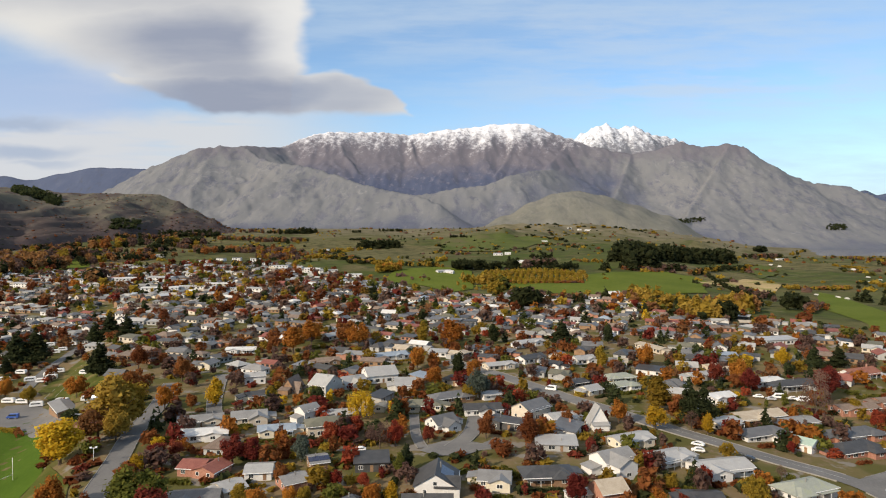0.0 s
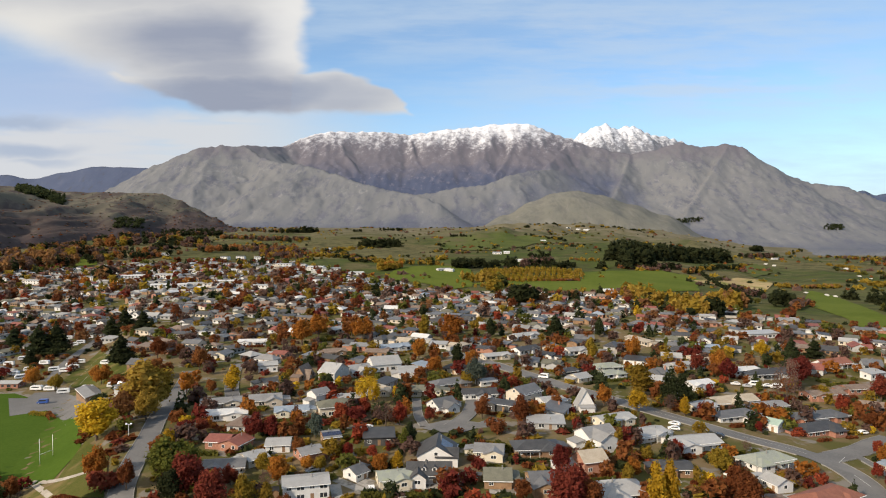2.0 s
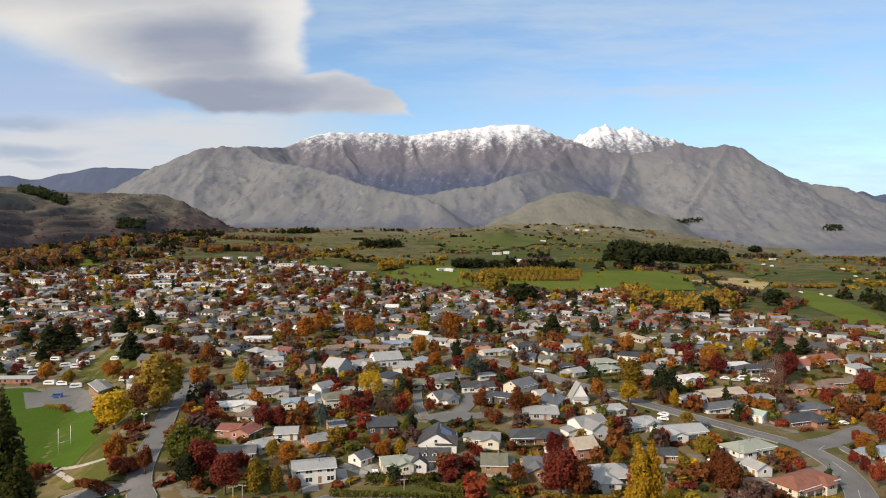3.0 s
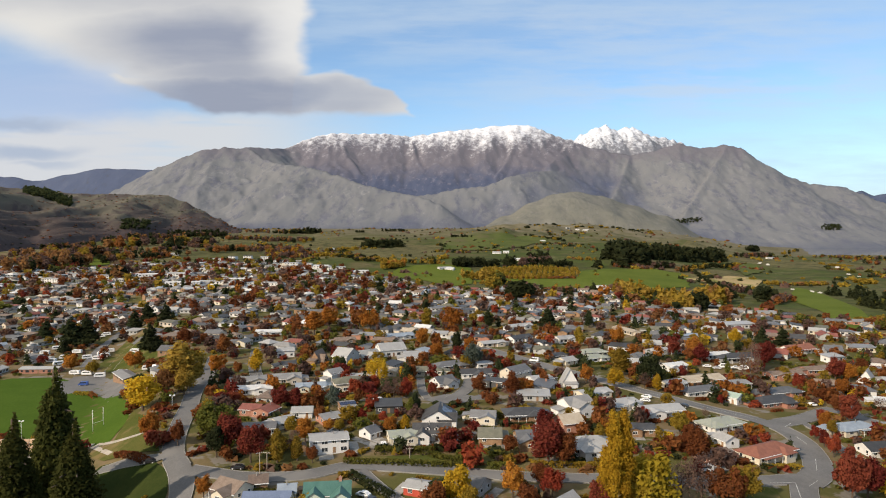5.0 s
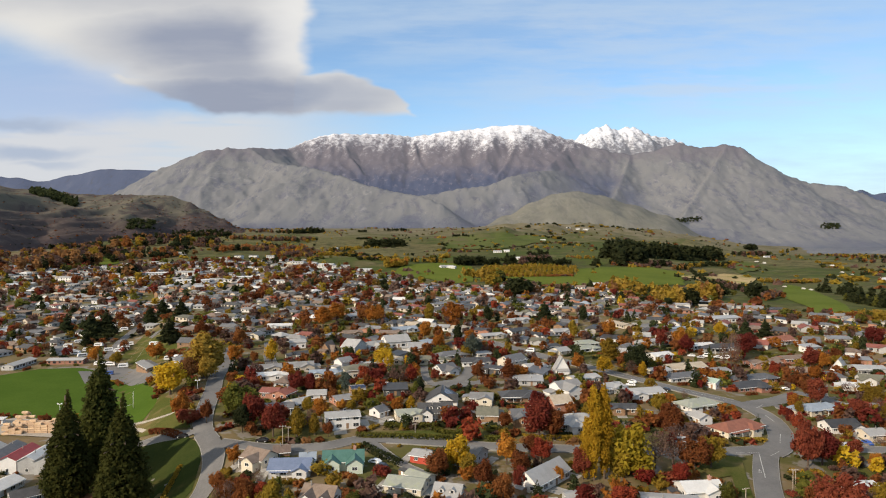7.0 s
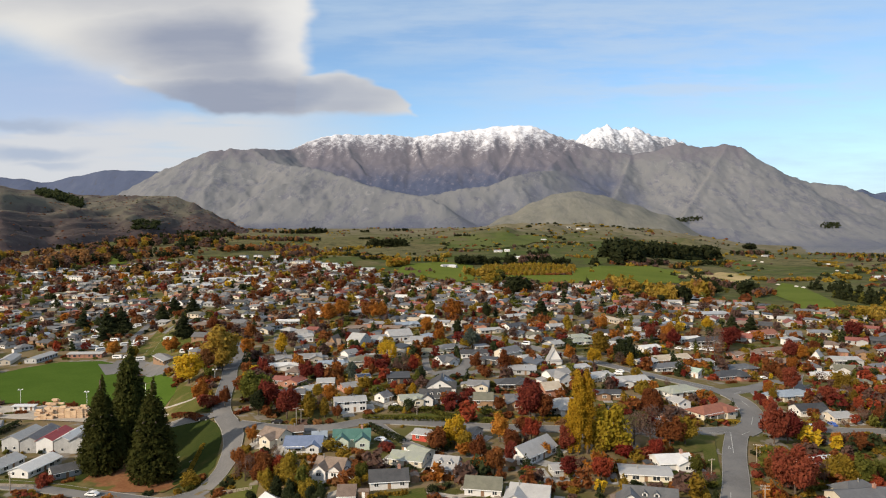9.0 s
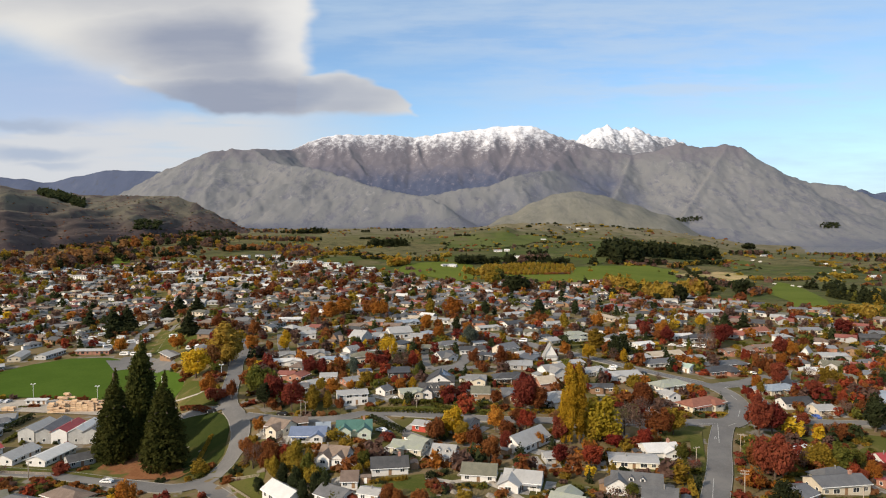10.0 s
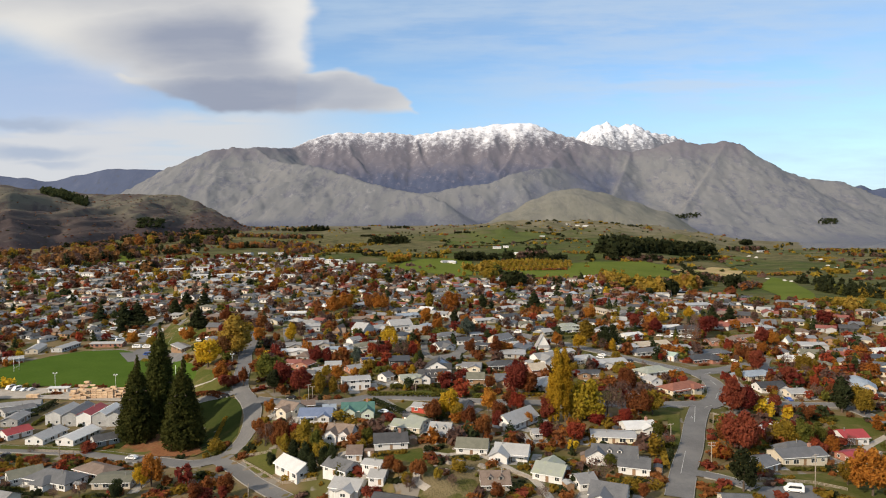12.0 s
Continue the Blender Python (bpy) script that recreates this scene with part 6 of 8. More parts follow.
tree(-76.7, 292.3, 6.0, "round", "green", 1)
tree(-180.1, 450.6, 11.9, "spread", "orange", 1)
tree(-229.4, 471.3, 12.3, "round", "orange", 1)
tree(-211.3, 461.8, 10.4, "round", "olive", 1)
tree(-311.5, 583.3, 18.2, "conifer", "dark", 1.4)
tree(-275.6, 554.5, 24.5, "conifer", "dark", 1.4)
tree(-267.3, 560.0, 25.6, "conifer", "dark", 1.4)
tree(-266.7, 529.3, 11.6, "conifer", "dark", 1.4)
tree(-183.2, 479.5, 20.4, "conifer", "dark", 1.5)
tree(-257.7, 618.6, 18.6, "conifer", "dark", 1.4)
tree(-244.6, 614.4, 20.8, "conifer", "dark", 1.4)
tree(-213.7, 575.2, 17.9, "conifer", "dark", 1.4)
tree(-141.8, 425.5, 11.7, "round", "rust", 1)
tree(-161.7, 477.9, 13.5, "round", "rust", 1)
tree(-114.8, 398.7, 10.7, "round", "orange", 1)
tree(-103.5, 398.7, 7.2, "round", "rust", 1)
tree(-90.5, 333.6, 7.9, "round", "crimson", 1.1)
tree(-86.8, 339.6, 6.4, "round", "crimson", 1.1)
tree(-62.5, 295.8, 6.5, "round", "crimson", 1)
tree(-65.6, 332.4, 10.4, "round", "crimson", 1.05)
tree(-59.7, 333.5, 9.4, "round", "crimson", 1)
tree(-44.5, 336.4, 9.9, "upright", "blue", 1.2)
tree(-37.7, 354.9, 8.0, "round", "red", 1.2)
tree(-30.1, 363.7, 7.8, "round", "red", 1.1)
tree(-20.0, 349.2, 10.5, "spread", "bare", 1)
tree(-14.8, 351.3, 9.0, "round", "red", 1)
tree(-9.6, 327.8, 9.2, "upright", "dark", 1)
tree(-3.2, 354.8, 6.6, "round", "crimson", 1)
tree(-30.7, 386.3, 11.8, "weeping", "yellow", 1)
tree(-51.4, 403.6, 8.7, "round", "dark", 1)
tree(-46.8, 318.0, 6.8, "round", "rust", 1)
tree(-41.4, 305.1, 5.5, "round", "orange", 1)
tree(-30.0, 315.7, 5.8, "round", "red", 1)
tree(-21.8, 315.6, 4.8, "round", "red", 1.2)
tree(-18.0, 303.1, 7.3, "round", "orange", 1)
tree(-13.0, 305.0, 7.3, "upright", "yellow", 1.2)
tree(-37.1, 305.1, 5.5, "round", "olive", 1.1)
tree(-54.7, 303.2, 7.3, "round", "olive", 1)
tree(-74.5, 414.2, 7.0, "round", "olive", 1)
tree(-95.0, 403.7, 13.6, "upright", "yellow", 1.2)
tree(-127.5, 450.2, 12.6, "round", "rust", 1)
tree(93.4, 400.5, 15.4, "upright", "olive", 1.5)
tree(103.3, 382.4, 15.3, "spread", "dark", 1)
tree(96.8, 371.0, 8.5, "round", "bare", 1)
tree(159.6, 397.0, 22.0, "spread", "bare", 0.6)
tree(177.0, 419.1, 15.0, "round", "crimson", 1.1)
tree(79.4, 315.7, 6.4, "round", "red", 1.1)
tree(89.5, 305.2, 8.7, "spread", "olive", 0.95)
tree(107.5, 325.6, 4.8, "round", "bare", 1)
tree(125.0, 352.6, 4.4, "round", "red", 1)
tree(139.6, 351.6, 3.8, "shrub", "red", 1.2, name="shrub")
tree(82.6, 369.9, 9.7, "round", "yellow", 1.2)
tree(70.7, 377.3, 9.5, "round", "orange", 1.1)
tree(113.0, 478.0, 13.6, "round", "orange", 1)
tree(102.0, 368.4, 8.9, "upright", "yellow", 1.1)
tree(136.5, 443.9, 10.9, "round", "crimson", 1)
tree(148.2, 443.9, 12.4, "round", "orange", 1.1)
tree(147.3, 428.9, 11.9, "round", "crimson", 1)
tree(187.4, 478.0, 12.0, "round", "yellow", 1)
tree(205.3, 478.0, 13.7, "conifer", "dark", 1.4)
tree(218.3, 478.0, 13.7, "conifer", "dark", 1.4)
tree(80.4, 547.5, 18.1, "conifer", "dark", 1.4)
tree(10.7, 456.7, 14.4, "upright", "dark", 1)
tree(18.7, 414.1, 14.1, "round", "blue", 1)
tree(18.0, 450.1, 11.0, "round", "orange", 1)
tree(14.7, 414.1, 8.5, "round", "olive", 1.3)
tree(17.6, 359.8, 8.2, "round", "rust", 1.1)
tree(32.1, 352.6, 12.5, "upright", "rust", 1.2)
tree(50.3, 375.6, 6.2, "round", "rust", 1.1)
tree(38.9, 304.8, 9.2, "round", "crimson", 1)
tree(22.6, 342.5, 5.9, "shrub", "rust", 1.3, name="shrub")
tree(88.7, 478.0, 13.6, "upright", "olive", 1.1)
tree(111.0, 547.5, 14.1, "upright", "dark", 1.1)
tree(36.4, 547.4, 14.1, "upright", "dark", 1.1)
tree(9.5, 537.4, 17.7, "round", "orange", 1.2)
tree(-11.1, 478.0, 11.9, "round", "orange", 1.2)
tree(-1.3, 437.4, 10.6, "round", "orange", 1.1)
tree(-87.0, 518.6, 16.9, "round", "orange", 1.2)
tree(-81.6, 547.2, 16.1, "round", "orange", 1.2)
tree(-58.8, 547.2, 16.1, "spread", "rust", 1)
tree(-50.1, 537.3, 15.7, "spread", "orange", 1)
tree(-9.4, 547.3, 16.1, "upright", "olive", 1.1)


# ---- small things: vehicles, poles, fences, hedges, yards ----
PAINT = {
    "white": material("vehicle_white", (0.74, 0.74, 0.73), (0.80, 0.80, 0.79), 1.0, 0.35, spec=0.5),
    "silver": material("vehicle_silver", (0.40, 0.41, 0.43), (0.46, 0.47, 0.49), 1.0, 0.3, spec=0.5),
    "black": material("vehicle_black", (0.02, 0.02, 0.022), (0.03, 0.03, 0.034), 1.0, 0.25, spec=0.5),
    "blue": material("vehicle_blue", (0.03, 0.08, 0.30), (0.05, 0.11, 0.36), 1.0, 0.35, spec=0.5),
    "red": material("vehicle_red", (0.34, 0.03, 0.03), (0.42, 0.05, 0.04), 1.0, 0.35, spec=0.5),
}
RUBBER = material("tyre_rubber", (0.02, 0.02, 0.02), (0.035, 0.035, 0.035), 3.0, 0.9)
WOOD = material("weathered_timber", (0.26, 0.21, 0.16), (0.36, 0.31, 0.25), 1.2, 0.9)
NEW_WOOD = material("sawn_timber", (0.46, 0.31, 0.19), (0.58, 0.42, 0.28), 1.0, 0.85, per_object=0.18)
STEEL = material("painted_steel", (0.60, 0.60, 0.58), (0.70, 0.70, 0.68), 1.0, 0.5)
ROCK = material("schist_rock", (0.17, 0.15, 0.125), (0.28, 0.25, 0.215), 0.8, 0.95, 0.5, per_object=0.2)
CARS = {}


def car(x, y, rz, colour="white", kind="car", z=None):
    """A parked car, van or caravan with its body, cabin glass and wheels."""
    long, wide, tall = {"car": (4.4, 1.8, 1.45), "van": (5.2, 2.0, 2.3), "caravan": (6.2, 2.4, 2.6)}[kind]
    if (kind, colour) not in CARS:
        body, glass = Shape(), Shape()
        if kind == "car":
            sec = [(-2.2, 0.35), (-2.15, 0.8), (-1.2, 0.95), (-0.6, 1.42), (1.1, 1.45), (1.9, 1.0), (2.2, 0.9), (2.2, 0.35)]
            band = [(-1.08, 0.98), (-0.56, 1.36), (1.05, 1.39), (1.70, 1.02)]
        elif kind == "van":
            sec = [(-2.6, 0.4), (-2.55, 1.0), (-1.9, 1.3), (-1.4, 2.15), (-1.1, 2.3), (2.5, 2.3), (2.6, 2.1), (2.6, 0.4)]
            band = [(-1.8, 1.35), (-1.35, 2.05), (1.9, 2.05), (1.9, 1.35)]
        else:
            sec = [(-3.1, 0.5), (-3.1, 1.6), (-2.7, 2.45), (-2.3, 2.6), (2.6, 2.6), (3.0, 2.3), (3.1, 0.5)]
            band = [(-2.4, 1.5), (-2.3, 2.1), (1.9, 2.1), (1.9, 1.5)]
        turn = Matrix.Rotation(radians(-90), 4, "Z")
        body.prism(sec, -wide / 2, wide / 2, turn)
        glass.prism(band, -wide / 2 - 0.02, wide / 2 + 0.02, turn)
        wheel = Shape()
        wheel.tube((0, -0.1, 0), (0, 0.1, 0), 0.33, 0.33, 12)
        rim = Shape()
        rim.tube((0, -0.115, 0), (0, 0.115, 0), 0.19, 0.19, 8)
        CARS[kind, colour] = body.mesh("body", PAINT[colour]), glass.mesh("cabin_glass", PANE), wheel.mesh("wheel", RUBBER), rim.mesh("rim", STEEL)
    body, glass, wheel, rim = CARS[kind, colour]
    words = {"car": "parked car at the roadside", "van": "van parked beside a building", "caravan": "caravan on a holiday park lawn"}[kind]
    ob = thing(kind, x, y, rz, (ground_z(x, y) if z is None else z) + (0.16 if kind == "caravan" else 0.28), f"{colour} {words}", kind, "parked " + kind + "s")
    b = part("body", body, ob)
    part("cabin_glass", glass, ob, label="dark glass windows")
    for fx, fy in ((-1, -1), (-1, 1), (1, -1), (1, 1)) if kind != "caravan" else ((0.1, -1), (0.1, 1)):
        part("rim", rim, part("wheel", wheel, ob, pose(fx * long * 0.3, fy * (wide / 2 - 0.1), 0.33)))
    TAKEN.append((x, y, 2.5))
    return ob




def pole(x, y, height, arms=1, rz=0, label="weathered timber power pole with crossarms", name="power_pole", mat=None):
    mat = mat or WOOD
    ob = thing(name, x, y, rz, None, label, "pole")
    s = Shape()
    s.tube((0, 0, -0.8), (0, 0, height), 0.17, 0.11, 8)
    s.link("post", mat, ob, True)
    for k in range(arms):
        a = Shape()
        a.box(-1.2, 1.2, -0.06, 0.06, height - 0.4 - k * 0.9, height - 0.26 - k * 0.9)
        arm = a.link("crossarm", mat, ob)
        for q in (-1.05, -0.5, 0.5, 1.05):
            i = Shape()
            i.tube((q, 0, height - 0.27 - k * 0.9), (q, 0, height - 0.05 - k * 0.9), 0.05, 0.03, 6)
            i.link("insulator", STEEL, arm)
    return ob


def lamp_post(x, y, height, rz=0, label="pale steel floodlight mast at the sports field", name="floodlight"):
    ob = thing(name, x, y, rz, None, label, "lamp")
    s = Shape()
    s.tube((0, 0, -0.5), (0, 0, height), 0.11, 0.07, 8)
    s.link("post", STEEL, ob, True)
    a = Shape()
    a.box(-1.0, 1.0, -0.08, 0.08, height - 0.1, height + 0.1)
    arm = a.link("bracket", STEEL, ob)
    for q in (-0.8, 0.8):
        h = Shape()
        h.prism([(-0.28, 0.1), (0.28, 0.22), (0.28, 0.42), (-0.28, 0.3)], q - 0.3, q + 0.3, Matrix.Translation((0, 0, height)))
        h.link("lamp_head", PAINT["white"], arm)
    return ob


def goal(x, y, rz, height=9.0):
    ob = thing("rugby_goal", x, y, rz, None, "tall white rugby goal posts on mown grass", "goal posts", "rugby goals")
    for q in (-2.8, 2.8):
        s = Shape()
        s.tube((q, 0, -0.4), (q, 0, height), 0.12, 0.09, 8)
        s.link("upright", PAINT["white"], ob, True)
    s = Shape()
    s.tube((-2.8, 0, 3), (2.8, 0, 3), 0.08, 0.08, 8)
    s.link("crossbar", PAINT["white"], ob, True)


def hedge(x0, y0, x1, y1, height=1.8, width=1.6, colour="green", label="leafy garden hedge along a plot boundary"):
    length = math.hypot(x1 - x0, y1 - y0)
    ob = thing("hedge", (x0 + x1) / 2, (y0 + y1) / 2, 0, 0, label, "hedge")
    rng = np.random.default_rng(int(abs(x0) * 10 + abs(y0)))
    n = int(length * 26)
    u = rng.uniform(0, 1, n)
    px, py = x0 + (x1 - x0) * u, y0 + (y1 - y0) * u
    ax, ay = (x1 - x0) / length, (y1 - y0) / length
    s, h = rng.uniform(-1, 1, n), rng.uniform(0, 1, n)
    out = np.where(rng.random(n) < 0.5, np.sign(s), s) * width / 2
    h = np.where(np.abs(out) < width / 2 - 0.01, 1.0, h) * height * rng.uniform(0.9, 1.06, n)
    gz = np.array([ground_z(a, b) for a, b in zip(px, py)])
    c = np.stack([px - ay * out - (x0 + x1) / 2, py + ax * out - (y0 + y1) / 2, gz + h], 1)
    d = rng.normal(size=(n, 3))
    d /= np.linalg.norm(d, axis=1)[:, None]
    e = np.cross(d, rng.normal(size=(n, 3)))
    e /= np.linalg.norm(e, axis=1)[:, None]
    f = np.cross(d, e)
    k = 0.28
    part("foliage", leaf_mesh("foliage", np.stack([c - e * k - f * k, c + e * k - f * k, c + e * k + f * k, c - e * k + f * k], 1).reshape(-1, 3), LEAF[colour], 4), ob)
    return ob


def fence(x0, y0, x1, y1, height=1.1, mat=None, rails=3, label="weathered post and rail fence"):
    mat = mat or WOOD
    length = math.hypot(x1 - x0, y1 - y0)
    ob = thing("fence", x0, y0, math.degrees(math.atan2(y1 - y0, x1 - x0)), 0, label, "fence")
    n = max(2, int(length / 2.6))
    zs = [ground_z(x0 + (x1 - x0) * k / n, y0 + (y1 - y0) * k / n) for k in range(n + 1)]
    post = Shape()
    post.box(-0.07, 0.07, -0.07, 0.07, -0.4, height)
    me = post.mesh("post", mat)
    for k in range(n + 1):
        part("post", me, ob, pose(length * k / n, 0, zs[k]))
    for r in range(rails):
        s = Shape()
        h = height * (r + 0.7) / rails
        for k in range(n):
            a, b = length * k / n, length * (k + 1) / n
            s.add([(a, -0.1, zs[k] + h), (b, -0.1, zs[k + 1] + h), (b, -0.07, zs[k + 1] + h), (a, -0.07, zs[k] + h), (a, -0.1, zs[k] + h + 0.16), (b, -0.1, zs[k + 1] + h + 0.16), (b, -0.07, zs[k + 1] + h + 0.16), (a, -0.07, zs[k] + h + 0.16)],
                  [(0, 3, 2, 1), (4, 5, 6, 7), (0, 1, 5, 4), (1, 2, 6, 5), (2, 3, 7, 6), (3, 0, 4, 7)])
        s.link("rail", mat, ob)
    return ob


def timber_stack(x, y, rz, w, d, h):
    """Bundles of sawn timber on bearers, stacked in layers."""
    ob = thing("timber_stack", x, y, rz, None, "stack of pale sawn timber bundles in a gravel yard", "timber", "timber stacks")
    rng = random.Random(int(x * 3 + y))
    s = Shape()
    s.prism([(-0.6, 0.0), (0.6, 0.0), (0.65, 0.08), (0.65, 0.78), (0.6, 0.86), (-0.6, 0.86), (-0.65, 0.78), (-0.65, 0.08)], -1.35, 1.35)
    me = s.mesh("timber_block", NEW_WOOD)
    for k in range(int(h)):
        for i in range(int(w / 2.9)):
            for j in range(int(d / 1.6)):
                if k and rng.random() < 0.15 * k:
                    continue
                part("timber_block", me, ob, pose(-w / 2 + 1.45 + i * 2.9 + rng.uniform(-0.15, 0.15), -d / 2 + 0.8 + j * 1.6, k * 0.95, 0, 0, rng.uniform(-2, 2)))
    TAKEN.append((x, y, w * 0.5))


def rock(x, y, size, seed):
    rng = random.Random(seed)
    bm = bmesh.new()
    bmesh.ops.create_icosphere(bm, subdivisions=2, radius=1)
    for v in bm.verts:
        n = noise.noise(v.co * 1.4 + Vector((seed, 0, 0)))
        v.co *= size * (1 + 0.45 * n)
        v.co.z *= 0.6
    me = bpy.data.meshes.new("rock")
    bm.to_mesh(me)
    bm.free()
    me.materials.append(ROCK)
    ob = tagged(new("rock", me), "grey schist outcrop in a dry garden slope", "rock", "schist outcrops")
    ob.matrix_basis = pose(x, y, ground_z(x, y) + size * 0.1, rng.uniform(-15, 15), rng.uniform(-15, 15), rng.uniform(0, 360))


def stripe(points, width, label="white painted road line"):
    """A line of road paint along a way."""
    verts, n = [], 0
    line = []
    for (ax, ay), (bx, by) in zip(points, points[1:]):
        k = max(1, int(math.hypot(bx - ax, by - ay) / 2.5))
        line += [(ax + (bx - ax) * q / k, ay + (by - ay) * q / k) for q in range(k)]
    line.append(points[-1])
    for k, (x, y) in enumerate(line):
        (ax, ay), (bx, by) = line[max(0, k - 1)], line[min(len(line) - 1, k + 1)]
        l = math.hypot(bx - ax, by - ay) or 1
        sx, sy = (by - ay) / l * width / 2, -(bx - ax) / l * width / 2
        verts += [(x - sx, y - sy, ground_z(x, y) + 0.33), (x + sx, y + sy, ground_z(x, y) + 0.33)]
    tagged(link_mesh("road_marking", verts, [(2 * k, 2 * k + 1, 2 * k + 3, 2 * k + 2) for k in range(len(line) - 1)], LINE), label, "road marking", kind="structure")


house(-5.5, 256.0, -22, 8.5, 6.5, "light", "red", 2.5, 16, plain=True)
house(-20.0, 197.0, -20, 6.5, 5.0, "light", "white", 2.4, 18, plain=True)
for x, y, tall, kind, hue in ((-55.7, 223.2, 8.5, "upright", "olive"), (-51.1, 216.7, 9.0, "upright", "dark"), (-46.0, 212.0, 9.5, "upright", "dark"), (-42.4, 205.8, 8.0, "upright", "dark"), (-40.5, 211.5, 7.5, "round", "olive"), (-43.2, 219.5, 9.5, "upright", "olive"), (-60.2, 228.9, 7.0, "round", "rust"), (-50.5, 223.6, 9.0, "round", "olive"), (-35.6, 206.0, 8.5, "upright", "dark"), (-65.8, 235.6, 8.0, "round", "rust")):
    tree(x, y, tall, kind, hue)
car(92.1, 352.9, -40, "white", "car")
car(147.1, 421.5, -12, "white", "car")
car(151.4, 418.6, -12, "silver", "car")
car(-26.6, 345.7, 5, "white", "car")
car(-116.4, 231.5, -8, "white", "car")
car(106.2, 175.7, -14, "white", "van")
car(150.5, 279.6, 0, "silver", "car")
car(168.0, 356.5, 10, "white", "car")
car(-65.0, 272.6, 0, "black", "car")
car(-55.9, 262.3, 10, "red", "car")
car(-22.3, 253.3, -30, "white", "car")
car(-19.8, 249.7, -30, "black", "car")
car(84.9, 270.9, 0, "silver", "van")
car(-98.1, 283.4, 5, "black", "car")
car(104.0, 340.6, -40, "black", "car")
car(89.4, 346.1, -15, "white", "car")
car(155.9, 420.6, -10, "white", "van")
car(161.5, 419.1, -10, "white", "car")
car(164.9, 416.7, -10, "white", "van")
car(-129.0, 397.7, 10, "white", "car")
car(-126.2, 398.7, 60, "black", "car")
car(-154.5, 402.2, 0, "white", "van")
car(-203.7, 437.7, 10, "blue", "van")
car(53.4, 430.1, -25, "white", "van")
car(-39.7, 305.1, 30, "silver", "car")
car(92.0, 303.2, 20, "white", "car")
car(-167.2, 234.9, 30, "black", "car")
car(-230.9, 340.2, 80, "white", "van")
car(-226.3, 338.9, 80, "white", "car")
car(-223.0, 340.0, 80, "silver", "car")
car(-236.3, 342.9, 80, "white", "van")
car(-223.6, 465.3, 0, "white", "caravan")
car(-215.5, 464.1, 0, "white", "caravan")
car(-204.8, 458.3, 20, "white", "caravan")
car(-189.8, 454.7, 5, "white", "caravan")
car(-162.6, 428.7, 15, "white", "caravan")
car(-154.6, 422.1, 80, "white", "caravan")
car(-258.3, 499.7, 0, "white", "caravan")
car(-249.0, 491.6, 40, "white", "caravan")
car(-256.0, 511.1, 20, "white", "caravan")
car(-257.3, 529.3, 0, "white", "caravan")
car(-240.7, 511.1, 30, "white", "caravan")
car(-232.1, 508.2, 10, "white", "caravan")
car(-231.5, 517.0, 10, "white", "caravan")
car(-235.9, 532.5, 20, "white", "caravan")
car(-236.4, 523.0, 40, "white", "caravan")
car(-206.6, 508.3, 0, "white", "caravan")
car(-272.6, 591.7, 20, "white", "caravan")
car(-272.4, 600.6, 20, "white", "caravan")
car(-292.2, 619.2, 20, "white", "caravan")
car(-295.6, 614.4, 10, "white", "caravan")
car(-290.6, 629.0, 10, "white", "caravan")
car(-311.0, 616.7, 10, "white", "caravan")
car(-279.4, 542.4, 30, "white", "caravan")
car(-278.4, 526.2, 10, "white", "caravan")
car(-276.9, 621.6, 10, "white", "caravan")
pole(106.1, 233.7, 7.4, 1, -8)
pole(88.8, 192.8, 8.4, 2, -11)
pole(-55.1, 262.7, 9.7, 1, 26)
pole(-9.9, 278.9, 4.6, 1, 16)
pole(84.4, 217.8, 6.6, 1, 17)
pole(114.4, 179.0, 11.0, 1, 23)
pole(110.0, 239.4, 5.5, 1, 7)
pole(-55.1, 271.1, 6.4, 1, -17)
pole(-60.7, 194.2, 5.2, 0, 20)
pole(-146.5, 235.8, 6.6, 1, -15)
pole(61.2, 304.0, 4.2, 1, 10)
pole(-17.6, 290.9, 3.9, 0, -20)
pole(40.7, 276.2, 8.9, 1, 15)
lamp_post(-209.5, 339.7, 9.6, 18)
lamp_post(-174.7, 336.3, 9.2, 5)
lamp_post(-110.6, 333.7, 5.6, 13)
goal(-149.6, 349.6, 70)
goal(-262.8, 389.1, 93)
timber_stack(-186.4, 322.5, 3, 9, 5, 5)
timber_stack(-188.9, 334.2, 3, 9, 5, 7)
timber_stack(-176.3, 324.5, 2, 15, 5, 6)
timber_stack(-165.0, 325.5, 2, 12, 5, 5)
timber_stack(-212.3, 325.4, 5, 6, 4, 2)
house(-208.6, 337.2, 5, 5, 2.6, "white", "white", 2.3, 4, kind="mono", detail=False, group="", label="white site hut on a gravel yard", name="site_hut")
house(-203.3, 337.0, 5, 5, 2.6, "white", "white", 2.3, 4, kind="mono", detail=False, group="", label="white site hut on a gravel yard", name="site_hut")
hedge(-22.2, 285.8, -1.3, 285.3, 2.2, 2.5, "green")
hedge(-28.3, 267.6, -13.5, 251.0, 2.0, 2.0, "dark")
hedge(-31.7, 277.7, 3.9, 274.5, 1.6, 2, "green")
hedge(95.8, 314.9, 95.7, 286.4, 1.6, 2, "olive")
hedge(-3.8, 283.7, 6.5, 276.9, 1.6, 2, "green")
hedge(15.6, 274.1, 23.6, 274.0, 1.5, 2, "green")
hedge(29.7, 275.0, 51.6, 273.8, 1.5, 2, "olive")
hedge(107.2, 277.1, 120.9, 279.9, 1.2, 2, "olive")
hedge(157.2, 365.1, 166.8, 354.3, 1.2, 1.5, "olive")
hedge(197.6, 376.6, 210.5, 376.4, 2, 2, "green")
